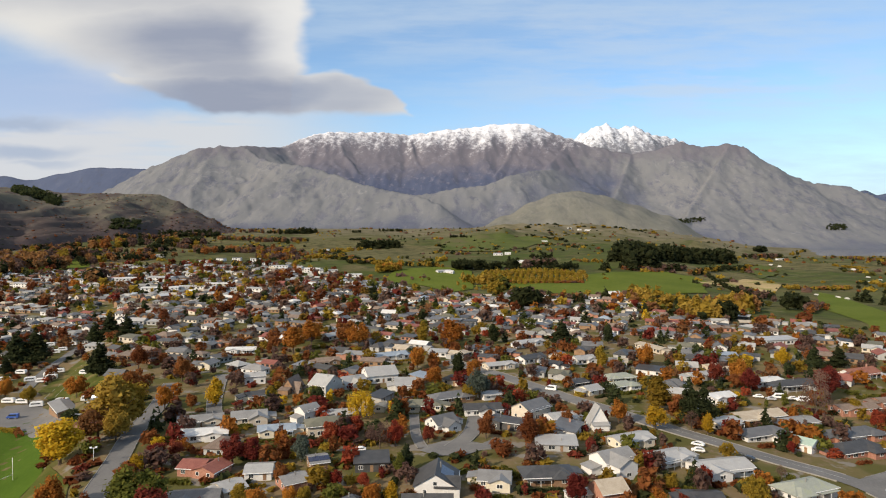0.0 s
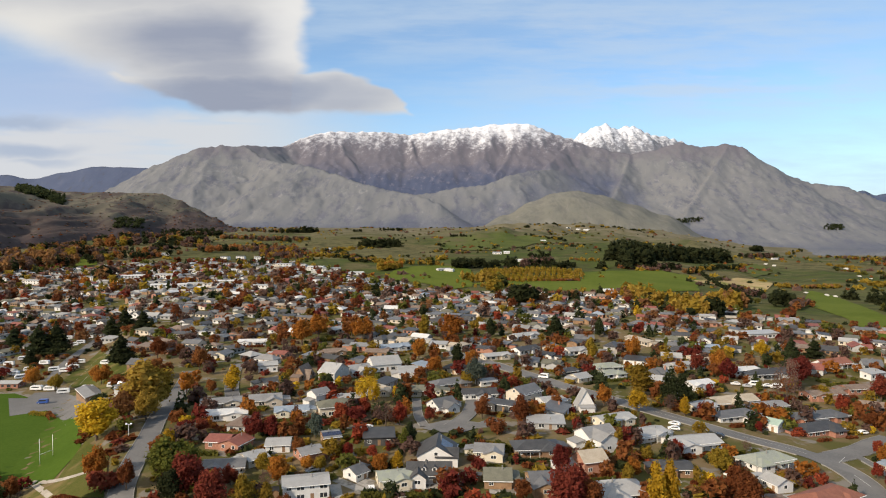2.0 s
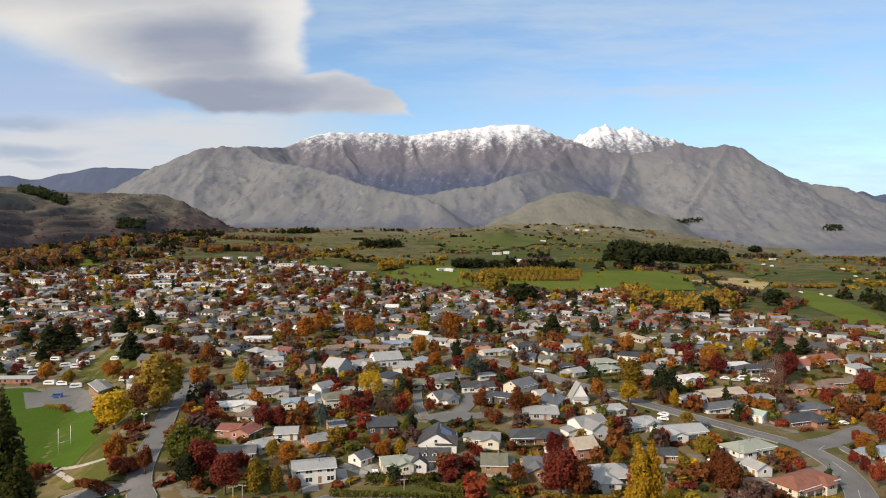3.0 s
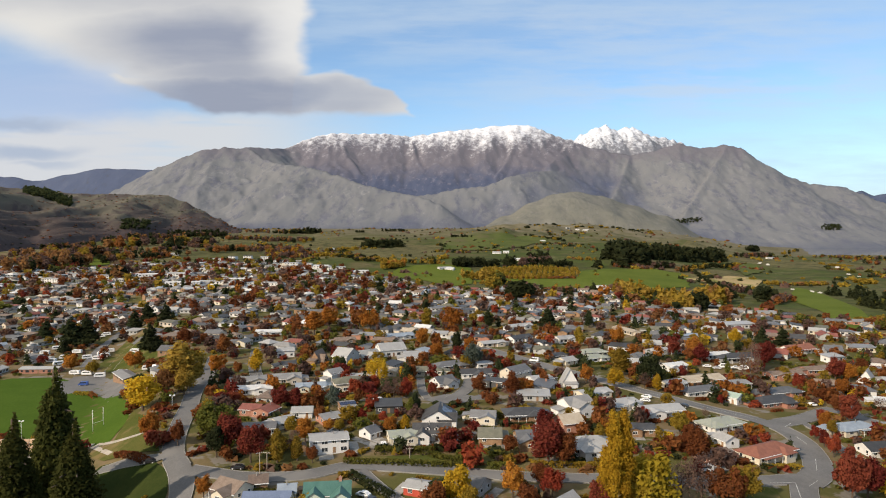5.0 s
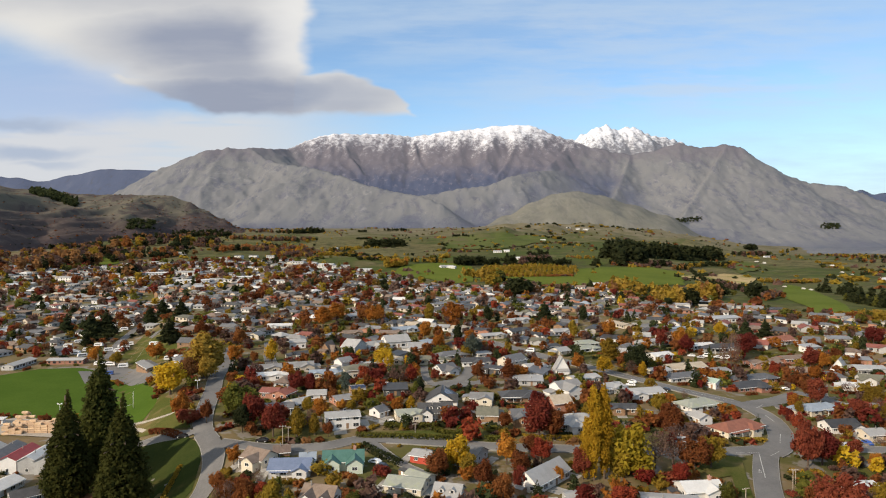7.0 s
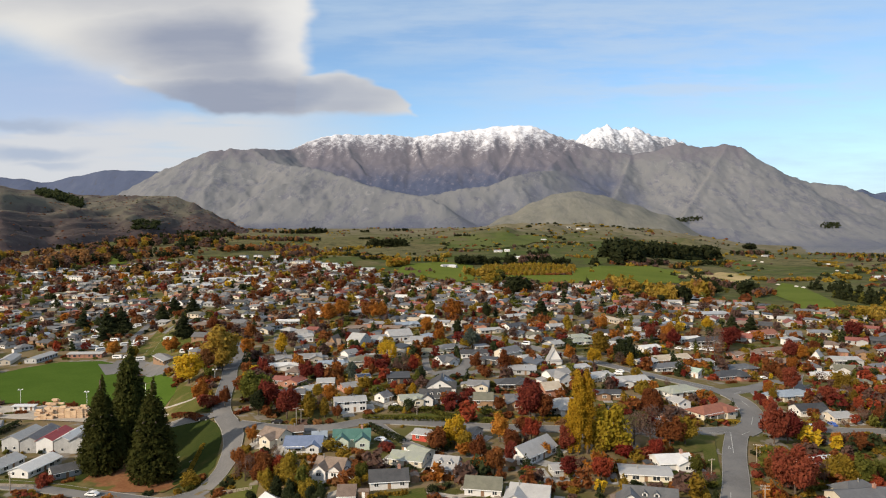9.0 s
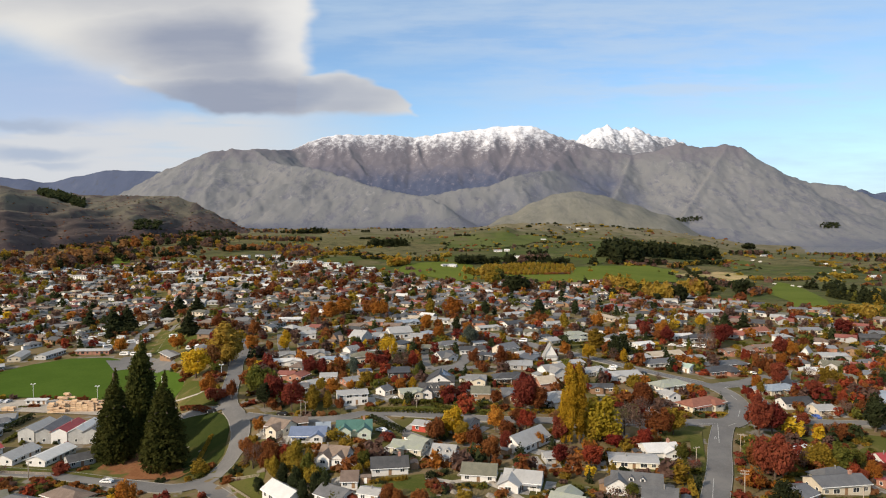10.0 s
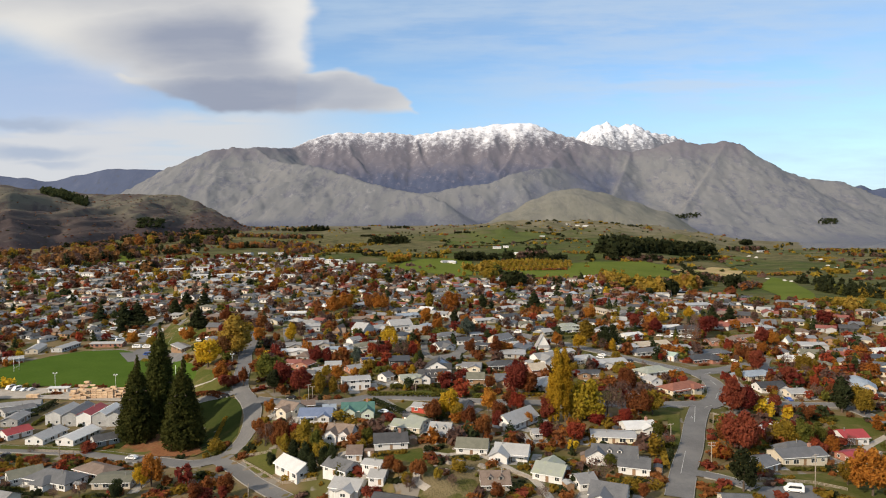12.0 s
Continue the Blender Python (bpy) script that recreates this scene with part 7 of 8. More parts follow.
hedge(79.1, 212.5, 73.7, 190.6, 1.6, 1.6, "olive")
hedge(-192.0, 292.8, -193.0, 312.8, 2.4, 2, "dark")
hedge(-52.9, 207.6, -40.4, 203.4, 1.4, 1.4, "olive")
hedge(-91.2, 250.3, -91.6, 265.8, 0.8, 1.4, "olive")
hedge(-197.6, 418.1, -187.9, 415.3, 1.6, 2.5, "olive")
hedge(-189.6, 418.1, -181.9, 408.8, 1.6, 2.5, "rust")
hedge(-116.2, 298.9, -98.8, 283.9, 1.6, 3, "rust")
hedge(20.2, 327.7, 25.1, 320.2, 1.8, 2, "green")
hedge(10.2, 318.8, 19.2, 316.9, 1.8, 2, "green")
hedge(84.7, 232.4, 80.6, 215.6, 1.4, 1.4, "green")
hedge(6.6, 285.1, 6.3, 261.4, 1.4, 1.6, "green")
fence(-72.4, 226.7, -64.8, 218.5)
fence(-64.8, 218.5, -52.2, 204.7)
fence(-52.2, 204.7, -40.1, 201.8)
fence(-74.8, 230.9, -62.0, 227.6)
fence(97.4, 183.7, 116.6, 183.8)
fence(116.6, 183.8, 124.8, 180.2)
fence(148.4, 298.4, 150.4, 280.3)
fence(144.9, 296.8, 145.8, 280.3)
fence(148.1, 280.6, 162.8, 281.6)
fence(-24.5, 199.4, -12.7, 191.6)
fence(19.9, 191.5, 29.4, 182.0)
fence(-159.7, 241.2, -140.5, 238.9)
rock(3.9, 203.4, 0.9, 0)
rock(10.1, 200.6, 0.6, 1)
rock(0.2, 194.2, 0.8, 2)
rock(3.8, 189.5, 1.0, 3)
rock(14.3, 205.5, 1.1, 4)
rock(2.4, 200.5, 1.4, 5)
rock(8.6, 197.0, 1.2, 6)
rock(1.0, 196.6, 1.1, 7)
rock(5.2, 221.6, 1.4, 8)
rock(7.8, 197.7, 1.4, 9)
rock(11.6, 191.5, 0.9, 10)
rock(13.7, 206.5, 1.4, 11)
rock(15.8, 218.9, 0.6, 12)
rock(3.5, 190.4, 0.9, 13)
rock(10.9, 211.6, 1.0, 14)
rock(6.6, 209.9, 1.1, 15)
rock(9.5, 192.1, 1.2, 16)
rock(15.2, 193.4, 1.5, 17)
rock(11.9, 216.5, 1.4, 18)
rock(15.7, 191.9, 1.1, 19)
rock(12.6, 214.8, 1.3, 20)
rock(9.9, 212.2, 0.6, 21)
rock(13.8, 189.5, 0.6, 22)
rock(13.8, 207.7, 0.7, 23)
rock(4.8, 196.2, 1.4, 24)
rock(0.6, 201.2, 0.5, 25)
rock(12.5, 210.5, 1.4, 26)
rock(16.7, 204.4, 1.5, 27)
rock(5.3, 219.9, 1.1, 28)
rock(0.2, 215.5, 0.9, 29)
rock(10.8, 216.8, 0.5, 30)
rock(15.1, 211.0, 1.5, 31)
rock(15.5, 208.8, 1.0, 32)
rock(8.7, 200.1, 1.1, 33)
stripe([(102.8, 264.8), (111.9, 266.9), (102.9, 244.0)], 0.2)
stripe([(102.9, 248.2), (103.9, 248.4)], 0.15)
stripe([(104.5, 251.4), (102.9, 248.2)], 0.15)
stripe([(104.5, 251.4), (103.9, 248.4)], 0.15)
stripe([(131.0, 289.0), (125.4, 278.5)], 0.15)
stripe([(137.6, 322.0), (143.4, 328.0)], 0.2)
stripe([(136.0, 303.0), (136.3, 311.5)], 0.18)
stripe([(115.1, 264.8), (120.6, 269.8)], 0.15)
stripe([(-91.9, 217.3), (-81.3, 213.4)], 0.14)
stripe([(111.4, 346.8), (118.3, 340.4), (126.0, 334.0), (130.4, 329.2)], 0.14)
stripe([(83.0, 381.0), (92.2, 368.6), (101.5, 358.3)], 0.14)
stripe([(85.8, 207.3), (76.5, 185.9)], 0.14)


# ---- the far town ----
def town_edge(y):
    """How far the built-up ground reaches to the east at that distance."""
    return profile([(0, 345), (555, 340), (640, 285), (740, 262), (815, 190), (850, 20), (1000, -70), (1100, -170), (1310, -420), (1700, -480)], y)


def town_depth(k):
    """How far the houses reach at that bearing."""
    return profile([(-0.8, 1080), (-0.5, 1120), (-0.40, 1230), (-0.327, 1290), (-0.22, 1190), (-0.156, 1080), (-0.07, 965), (-0.01, 850), (0.057, 820), (0.143, 815), (0.228, 800), (0.287, 745), (0.355, 715), (0.44, 625), (0.525, 585), (0.61, 550), (0.8, 500)], k)


def far_plots():
    """Building plots on a loose grid of streets."""
    rng = random.Random(5)
    a = radians(-24)
    for j in range(92):
        for i in range(-72, 72):
            u, v = i * 16.5 + rng.uniform(-3, 3) + 5 * (i // 6), j * 16 + rng.uniform(-3, 3) + 7 * (j // 2)
            x, y = u * math.cos(a) - v * math.sin(a), u * math.sin(a) + v * math.cos(a)
            if y < 190 or y > 1560 or x > town_edge(y) or x < -0.80 * y or y > town_depth(x / y):
                continue
            if is_open(x, y) or any((x - p) ** 2 + (y - q) ** 2 < (r + 6.5) ** 2 for p, q, r in TAKEN) or rng.random() < 0.17 or fronts_street(x, y, 26, 11):
                continue
            yield x, y, rng


def fill_town():
    stuff = {}
    made = 0
    for x, y, rng in list(far_plots()):
        roof = rng.choice(["grey", "grey", "grey", "light", "light", "light", "white", "charcoal", "charcoal", "slate", "slate", "slate", "brown", "brown", "tan", "maroon", "brown", "paleblue", "olive", "charcoal"])
        wall = rng.choice(["white", "white", "cream", "beige", "grey", "grey", "brick", "brick", "wood", "wood", "dark", "grey"])
        w, d, rz = rng.uniform(8.5, 14), rng.uniform(6.2, 8.4), rng.choice([-24, -24, 66]) + rng.uniform(-14, 14)
        kind = rng.choice(["gable", "gable", "hip", "mono"])
        pitch = 6 if kind == "mono" else rng.uniform(18, 30)
        wing = (rng.choice([-1, 1]) * w / 4, d * 0.85, rng.choice([-1, 1]) * rng.uniform(2, 4)) if rng.random() < 0.75 and kind != "mono" else None
        if y < 760 and rng.random() < 0.5:
            roof = rng.choice(["charcoal", "slate", "brown", "charcoal", "olive", "slate", "maroon"])
        if y < 470 and made < 110:
            house(x, y, rz, w, d, roof, wall, 2.7, pitch, kind, wing, rng.random() < 0.3, detail=False)
            made += 1
            continue
        walls, top = stuff.setdefault("w" + wall, Shape()), stuff.setdefault("r" + roof, Shape())
        m = pose(x, y, ground_z(x, y), 0, 0, rz)
        {"gable": add_gable, "hip": add_hip, "mono": add_mono}[kind](walls, top, w, d, 2.7, pitch, m)
        if wing:
            length = abs(wing[2]) + d / 2
            add_gable(walls, top, length, wing[1], 2.65, pitch, m @ Matrix.Translation((wing[0], -math.copysign(length / 2, wing[2]), 0)) @ Matrix.Rotation(radians(90), 4, "Z"))
        if rng.random() < 0.5:
            # a garage or sleep-out beside the house
            g = pose(x, y, ground_z(x, y), 0, 0, rz) @ Matrix.Translation((math.copysign(w / 2 + 2.6, rng.random() - 0.5), rng.uniform(-5, 5), 0))
            add_gable(stuff.setdefault("w" + wall, Shape()), stuff.setdefault("r" + rng.choice([roof, "light", "charcoal", "grey"]), Shape()), 5.2, 3.4, 2.2, 12, g, 0.25)
        panes = stuff.setdefault("panes", Shape())
        for k in range(3):
            panes.box(-w / 3 + k * w / 3 - 0.9, -w / 3 + k * w / 3 + 0.9, -d / 2 - 0.06, d / 2 + 0.06, 0.9, 2.1, m)
        panes.box(-w / 2 - 0.06, w / 2 + 0.06, -0.8, 0.8, 0.9, 2.1, m)
    town = tagged(new("distant_houses"), "hundreds of small houses in the distant town", "houses", kind="stuff")
    for key, s in stuff.items():
        mat = PANE if key == "panes" else WALL[key[1:]] if key[0] == "w" else ROOF[key[1:]]
        tagged(s.link({"p": "window_panes", "w": "walls", "r": "roofs"}[key[0]], mat, town), kind="stuff")


fill_town()


def shed(x, y, rz, roof):
    """A small garden shed with a door."""
    ob = thing("garden_shed", x, y, rz, None, f"small timber garden shed under a {ROOF_WORDS[roof]} roof", "shed", "garden sheds")
    walls, top, door = Shape(), Shape(), Shape()
    add_gable(walls, top, 3.2, 2.4, 1.9, 18, Matrix.Identity(4), 0.2, 0.08)
    door.box(-0.45, 0.45, -1.26, -1.2, 0.0, 1.8)
    walls.link("wall", WALL["wood"], ob)
    top.link("roof", ROOF[roof], ob)
    door.link("door", TRIM, ob)
    TAKEN.append((x, y, 2.0))


def yards():
    """Driveways and sheds beside the nearer houses."""
    rng = random.Random(31)
    concrete = material("driveway_concrete", (0.24, 0.23, 0.212), (0.34, 0.325, 0.30), 0.25, 0.9, 0.1, coords="World", c3=(0.15, 0.14, 0.125), c3_scale=0.3)
    drives = sheds = 0
    for px, py, rz, w, d in sorted(PLOTS, key=lambda p: p[1]):
        a = radians(rz)
        for side in rng.sample((-1, 1), 2):
            u, off = side * (w / 2 + 2.4), rng.uniform(-2, 2)
            spot = (px + u * math.cos(a) - off * math.sin(a), py + u * math.sin(a) + off * math.cos(a))
            if any((spot[0] - p) ** 2 + (spot[1] - q) ** 2 < (r * 0.75 + 1.4) ** 2 for p, q, r in TAKEN if (p, q) != (px, py)) or is_open(*spot):
                continue
            if drives < 120 and drives <= sheds * 2:
                m = pose(*spot, 0, 0, 0, rz)
                verts = []
                for j in range(7):
                    for i in range(3):
                        q = m @ Vector((-1.6 + i * 1.6, -7.5 + j * 2.0, 0))
                        verts.append((q.x, q.y, ground_z(q.x, q.y) + 0.05))
                faces = [(j * 3 + i, j * 3 + i + 1, j * 3 + i + 4, j * 3 + i + 3) for j in range(6) for i in range(2)]
                tagged(link_mesh("driveway", verts, faces, concrete), "pale worn concrete driveway beside a house", "driveway", kind="structure")
                TAKEN.append((*spot, 2.5))
                drives += 1
                if rng.random() < 0.42 and 272 < py < 480:
                    q = m @ Vector((0, -4.2 + rng.uniform(-1, 1), 0))
                    car(q.x, q.y, rz + 90 + rng.uniform(-4, 4), rng.choice(["white", "silver", "black", "white", "blue", "red"]), "car", ground_z(q.x, q.y) - 0.2)
                if rng.random() < 0.7:
                    # a paved terrace before the house
                    face = -1 if math.cos(a) > 0 else 1
                    at, verts = pose(px, py, 0, 0, 0, rz), []
                    u0, v0, wide, deep = rng.uniform(-0.2, 0.1) * w, face * (d / 2 + 0.3), rng.uniform(3.5, 6.5), rng.uniform(2.5, 4.5)
                    for j in range(3):
                        for i in range(3):
                            q = at @ Vector((u0 + wide * (i / 2 - 0.5), v0 + face * deep * j / 2, 0))
                            verts.append((q.x, q.y, ground_z(q.x, q.y) + 0.08))
                    tagged(link_mesh("terrace", verts, [(j * 3 + i, j * 3 + i + 1, j * 3 + i + 4, j * 3 + i + 3) for j in range(2) for i in range(2)], concrete), "pale paved terrace before a house", "terrace", kind="structure")
            elif sheds < 55:
                shed(*spot, rz + rng.choice([0, 90]), rng.choice(["grey", "light", "charcoal", "olive", "brown"]))
                sheds += 1


yards()


PROTO = {}
FAR_LEAF = {"poplar": 0.055, "conifer": 0.12, "round": 0.145, "spread": 0.175, "shrub": 0.28, "upright": 0.12, "sequoia": 0.08}


def strew(points, name, label, category, leaves=46, seed=1):
    """Far trees as one body of stuff for each colour. points: (x, y, height, width, colour, shape) and, off the valley floor, z."""
    sets = {}
    rng = random.Random(seed)
    for k, (x, y, h, wide, colour, kind, *foot) in enumerate(points):
        key = (kind, k % 5, leaves)
        if key not in PROTO:
            PROTO[key] = leaf_cloud(crown_blobs(kind, random.Random(k % 5 + 2)), leaves, FAR_LEAF[kind] * math.sqrt(46 / leaves) * 1.05, k + 5, 0.3)
        p = PROTO[key]
        a = rng.uniform(0, 6.28)
        q = p[:, 0] * math.cos(a) - p[:, 1] * math.sin(a), p[:, 0] * math.sin(a) + p[:, 1] * math.cos(a)
        z = foot[0] if foot else ground_z(x, y)
        pts = np.stack([x + q[0] * h * wide, y + q[1] * h * wide, z - 0.1 * h + p[:, 2] * h], 1)
        sets.setdefault(colour, []).append(pts)
    top = tagged(new(name), label, category, kind="stuff")
    for colour, lot in sets.items():
        tagged(part("crowns", leaf_mesh("crowns", np.concatenate(lot), LEAF[colour]), top), kind="stuff")
    return top


def autumn(rng, x, y):
    """A leaf colour; neighbours tend to share it."""
    warm = noise.noise((x / 75, y / 110, 4.0))
    old = noise.noise((x / 60, y / 90, 9.0))
    lot = {"rust": 24 + 20 * warm, "red": 8 + 8 * warm, "crimson": 15 + 14 * warm, "orange": 10 + 10 * warm, "yellow": 3 - 2 * warm, "olive": 14 - 12 * warm, "green": 10 - 10 * warm, "dark": 13 + 16 * old, "bare": 22 - 16 * old}
    return rng.choices(list(lot), [max(v, 0.5) for v in lot.values()])[0]


def garden_trees():
    rng = random.Random(9)
    mid, far, near = [], [], 0
    grid = {}
    for p, q, r in TAKEN:
        grid.setdefault((int(p // 40), int(q // 40)), []).append((p, q, r))
    for k in range(9350):
        y = 200 + 1400 * rng.random() ** 1.15 if k < 9000 else rng.uniform(255, 400)
        x = rng.uniform(-0.80 * y, town_edge(y) + 8) if k < 9000 else rng.uniform(105, 300)
        if y > town_depth(x / y) + 8:
            continue
        colour = autumn(rng, x, y)
        # farther trees get duller leaf colours in place of haze
        if y > 450 and rng.random() < 0.7:
            colour = {"orange": "tawny", "yellow": "gold", "red": "rust", "crimson": "bare"}.get(colour, colour)
        kind = "conifer" if colour == "dark" and rng.random() < 0.6 else rng.choice(["round", "round", "round", "spread", "upright", "shrub"])
        h = rng.uniform(4.0, 9.5) * (1 + 0.35 * smooth(420, 800, y)) if kind != "shrub" else rng.uniform(2, 3.5)
        if kind == "conifer":
            h *= 1.3
        if y > 600:
            if rng.random() < 0.56:
                continue
            h *= 1.08
        elif y > 470:
            if rng.random() < 0.1:
                continue
            h *= 0.92
        cell = (int(x // 40), int(y // 40))
        around = [c for i in (-1, 0, 1) for j in (-1, 0, 1) for c in grid.get((cell[0] + i, cell[1] + j), ())]
        if is_open(x, y) or any((x - p) ** 2 + (y - q) ** 2 < (r * 0.8 + h * 0.1) ** 2 for p, q, r in around):
            continue
        if y < 480 and fronts_street(x, y, 9 + h, 4):
            continue
        if y < 520 and x < 112 and rng.random() < 0.7 and any(abs(x - p) < 0.45 * w and 0 < q - y < 2.2 * h + d / 2 for p, q, _, w, d in PLOTS):
            continue
        if y < 330 and near < 110:
            near += 1
            tree(x, y, h, kind, colour, rng.uniform(0.85, 1.2))
        else:
            (mid if y < 620 else far).append((x, y, h, rng.uniform(0.9, 1.3), colour, kind))
    strew(mid, "garden_trees", "autumn-coloured garden trees between the houses", "trees", 170)
    strew(far, "distant_garden_trees", "autumn-coloured trees through the distant town", "trees", 56)
    low = []
    for k in range(9000):
        y = 165 + 560 * rng.random() ** 1.5 if k < 5500 else 170 + 250 * rng.random()
        x = rng.uniform(-0.80 * y, min(town_edge(y), 0.8 * y) + 15)
        cell = (int(x // 40), int(y // 40))
        around = [c for i in (-1, 0, 1) for j in (-1, 0, 1) for c in grid.get((cell[0] + i, cell[1] + j), ())]
        if is_open(x, y) or any((x - p) ** 2 + (y - q) ** 2 < (r * 0.9 + 0.8) ** 2 for p, q, r in around):
            continue
        if noise.noise((x / 14, y / 14, 2.0)) < -0.12:
            continue
        low.append((x, y, rng.uniform(0.9, 2.9), rng.uniform(0.9, 1.6), rng.choice(["green", "olive", "olive", "rust", "dark", "dark", "bare", "rust", "crimson", "tawny", "rust"]), "shrub"))
    for px, py, rz, w, d in PLOTS:
        if py > 560:
            continue
        a = radians(rz)
        for side in (-1, 1):
            if rng.random() < 0.35:
                continue
            off, hue, tall = side * (d / 2 + rng.uniform(4, 7)), rng.choice(["dark", "green", "green", "olive", "rust"]), rng.uniform(1.2, 2.0)
            for k in range(int(w / 1.1)):
                u = -w / 2 + k * 1.1
                x, y = px + u * math.cos(a) - off * math.sin(a), py + u * math.sin(a) + off * math.cos(a)
                cell = (int(x // 40), int(y // 40))
                around = [c for i in (-1, 0, 1) for j in (-1, 0, 1) for c in grid.get((cell[0] + i, cell[1] + j), ())]
                if not any((x - p) ** 2 + (y - q) ** 2 < (r * 0.9 + 0.5) ** 2 for p, q, r in around):
                    low.append((x, y, tall * rng.uniform(0.9, 1.1), 0.9, hue, "shrub"))
    strew([p for p in low if p[1] < 270], "garden_shrubs", "low shrubs and undergrowth in the nearer gardens", "shrubs", 90)
    strew([p for p in low if p[1] >= 270], "garden_shrubs", "low shrubs and undergrowth in the gardens", "shrubs", 30)


garden_trees()


# ---- farmland, woods and hillside trees ----
def belt(points, x0, y0, x1, y1, count, height, colours, kind, width=6.0, wide=1.0, seed=1):
    """A belt of trees from one place to another."""
    rng = random.Random(seed + int(x0) + int(y0))
    for k in range(count):
        u = (k + rng.uniform(-0.4, 0.4)) / max(1, count - 1)
        points.append((x0 + (x1 - x0) * u + rng.uniform(-width, width), y0 + (y1 - y0) * u + rng.uniform(-width, width) * 1.5, height * rng.uniform(0.75, 1.15), wide * rng.uniform(0.85, 1.2), rng.choice(colours), kind))


CROP = [(48, 962), (54, 1095), (140, 1120), (215, 1085), (192, 965), (109, 940)]
STRIP = [(40, 925), (150, 820), (195, 795), (228, 880), (180, 945), (80, 955)]
MOWN = [CROP, STRIP, [(232, 1060), (300, 1140), (350, 1120), (345, 950), (250, 950)], [(-62, 1080), (-50, 1120), (45, 1110), (40, 970), (-12, 1010)], [(400, 865), (490, 850), (432, 745), (297, 565), (302, 620), (358, 688)]]
woods = []
belt(woods, 309, 1268, 674, 1646, 260, 37, ["dark"], "conifer", 16, 1.15)
belt(woods, 313, 1187, 355, 1201, 34, 38, ["dark"], "conifer", 12, 1.2)
belt(woods, 353, 1194, 401, 1188, 26, 12, ["dark", "bare"], "round", 8, 1.2)
belt(woods, -202, 1885, -113, 1896, 110, 25, ["dark"], "conifer", 12, 1.5)
belt(woods, 29, 1137, 68, 1159, 24, 17, ["dark"], "round", 8, 1.0)
belt(woods, 73, 1154, 105, 1172, 10, 13, ["dark"], "round", 6, 1.0)
belt(woods, 116, 1172, 126, 1178, 6, 23, ["dark"], "conifer", 4, 1.2)
belt(woods, 143, 1174, 190, 1192, 22, 17, ["dark", "bare"], "round", 7, 1.0)
belt(woods, 184, 1156, 233, 1216, 18, 12, ["dark"], "round", 7, 1.0)
belt(woods, 173, 1351, 209, 1340, 16, 9, ["dark"], "round", 6, 1.0)
belt(woods, 265, 1178, 274, 1174, 6, 16, ["dark"], "conifer", 4, 1.2)
belt(woods, -513, 2588, -455, 2579, 14, 31, ["dark"], "conifer", 8, 1.4)
belt(woods, -578, 2530, -532, 2571, 10, 20, ["dark"], "round", 8, 1.0)
belt(woods, -324, 2598, -291, 2603, 10, 11, ["dark"], "round", 8, 1.0)
belt(woods, -228, 2798, -142, 2775, 16, 14, ["dark"], "round", 8, 1.0)
belt(woods, 44, 2106, 93, 2100, 14, 11, ["dark"], "round", 8, 1.0)
belt(woods, -264, 2115, -234, 2097, 6, 9, ["dark"], "shrub", 6, 1.0)
belt(woods, -6, 1861, 19, 1907, 8, 8, ["dark", "olive"], "shrub", 6, 1.0)
belt(woods, -149, 1193, -118, 1183, 14, 7, ["dark"], "round", 4, 1.0)
belt(woods, -123, 1200, -49, 1170, 26, 9, ["tawny", "gold", "olive"], "round", 10, 1.0)
belt(woods, -49, 1170, 7, 1154, 24, 9, ["olive", "gold", "tawny", "dark"], "round", 10, 1.0)
belt(woods, 45, 908, 164, 858, 60, 7, ["olive", "olive", "gold"], "round", 22, 0.8)
belt(woods, 51, 1016, 179, 985, 60, 6, ["olive", "gold"], "round", 22, 0.8)
belt(woods, 61, 839, 71, 838, 6, 18, ["green", "olive"], "round", 5, 1.0)
belt(woods, 168, 899, 203, 878, 26, 6, ["dark", "rust", "green"], "round", 6, 1.0)
belt(woods, 303, 1187, 349, 1151, 30, 8, ["rust"], "shrub", 8, 1.3)
belt(woods, 247, 1303, 282, 1258, 18, 7, ["tawny", "olive"], "round", 6, 1.0)
belt(woods, 191, 747, 205, 749, 10, 17, ["gold", "tawny"], "upright", 5, 1.0)
belt(woods, 202, 723, 211, 724, 7, 14, ["olive", "dark"], "round", 5, 1.0)
belt(woods, 198, 656, 220, 636, 8, 18, ["gold", "gold", "olive"], "upright", 5, 1.1)
belt(woods, 224, 647, 234, 646, 8, 17, ["dark"], "round", 5, 1.0)
belt(woods, 262, 717, 278, 705, 16, 20, ["tawny", "gold", "olive"], "upright", 7, 1.0)
belt(woods, 284, 721, 299, 741, 6, 15, ["dark"], "round", 4, 1.0)
belt(woods, 350, 774, 363, 777, 7, 16, ["dark"], "round", 4, 1.0)
belt(woods, 328, 700, 373, 752, 10, 10, ["bare", "rust"], "round", 5, 1.0)
belt(woods, 419, 1136, 370, 922, 22, 8, ["dark"], "round", 3, 1.0)
belt(woods, 370, 922, 388, 880, 18, 8, ["dark"], "round", 3, 1.0)
belt(woods, 480, 1021, 505, 1025, 10, 8, ["olive", "tawny"], "round", 6, 1.0)
belt(woods, 532, 1044, 569, 1019, 22, 7, ["olive", "tawny"], "shrub", 8, 1.3)
belt(woods, 616, 1017, 641, 1028, 10, 8, ["olive"], "shrub", 6, 1.3)
belt(woods, 470, 850, 480, 830, 14, 10, ["dark"], "round", 5, 1.0)
belt(woods, 413, 701, 398, 625, 36, 11, ["dark", "dark", "green"], "conifer", 4, 1.2)
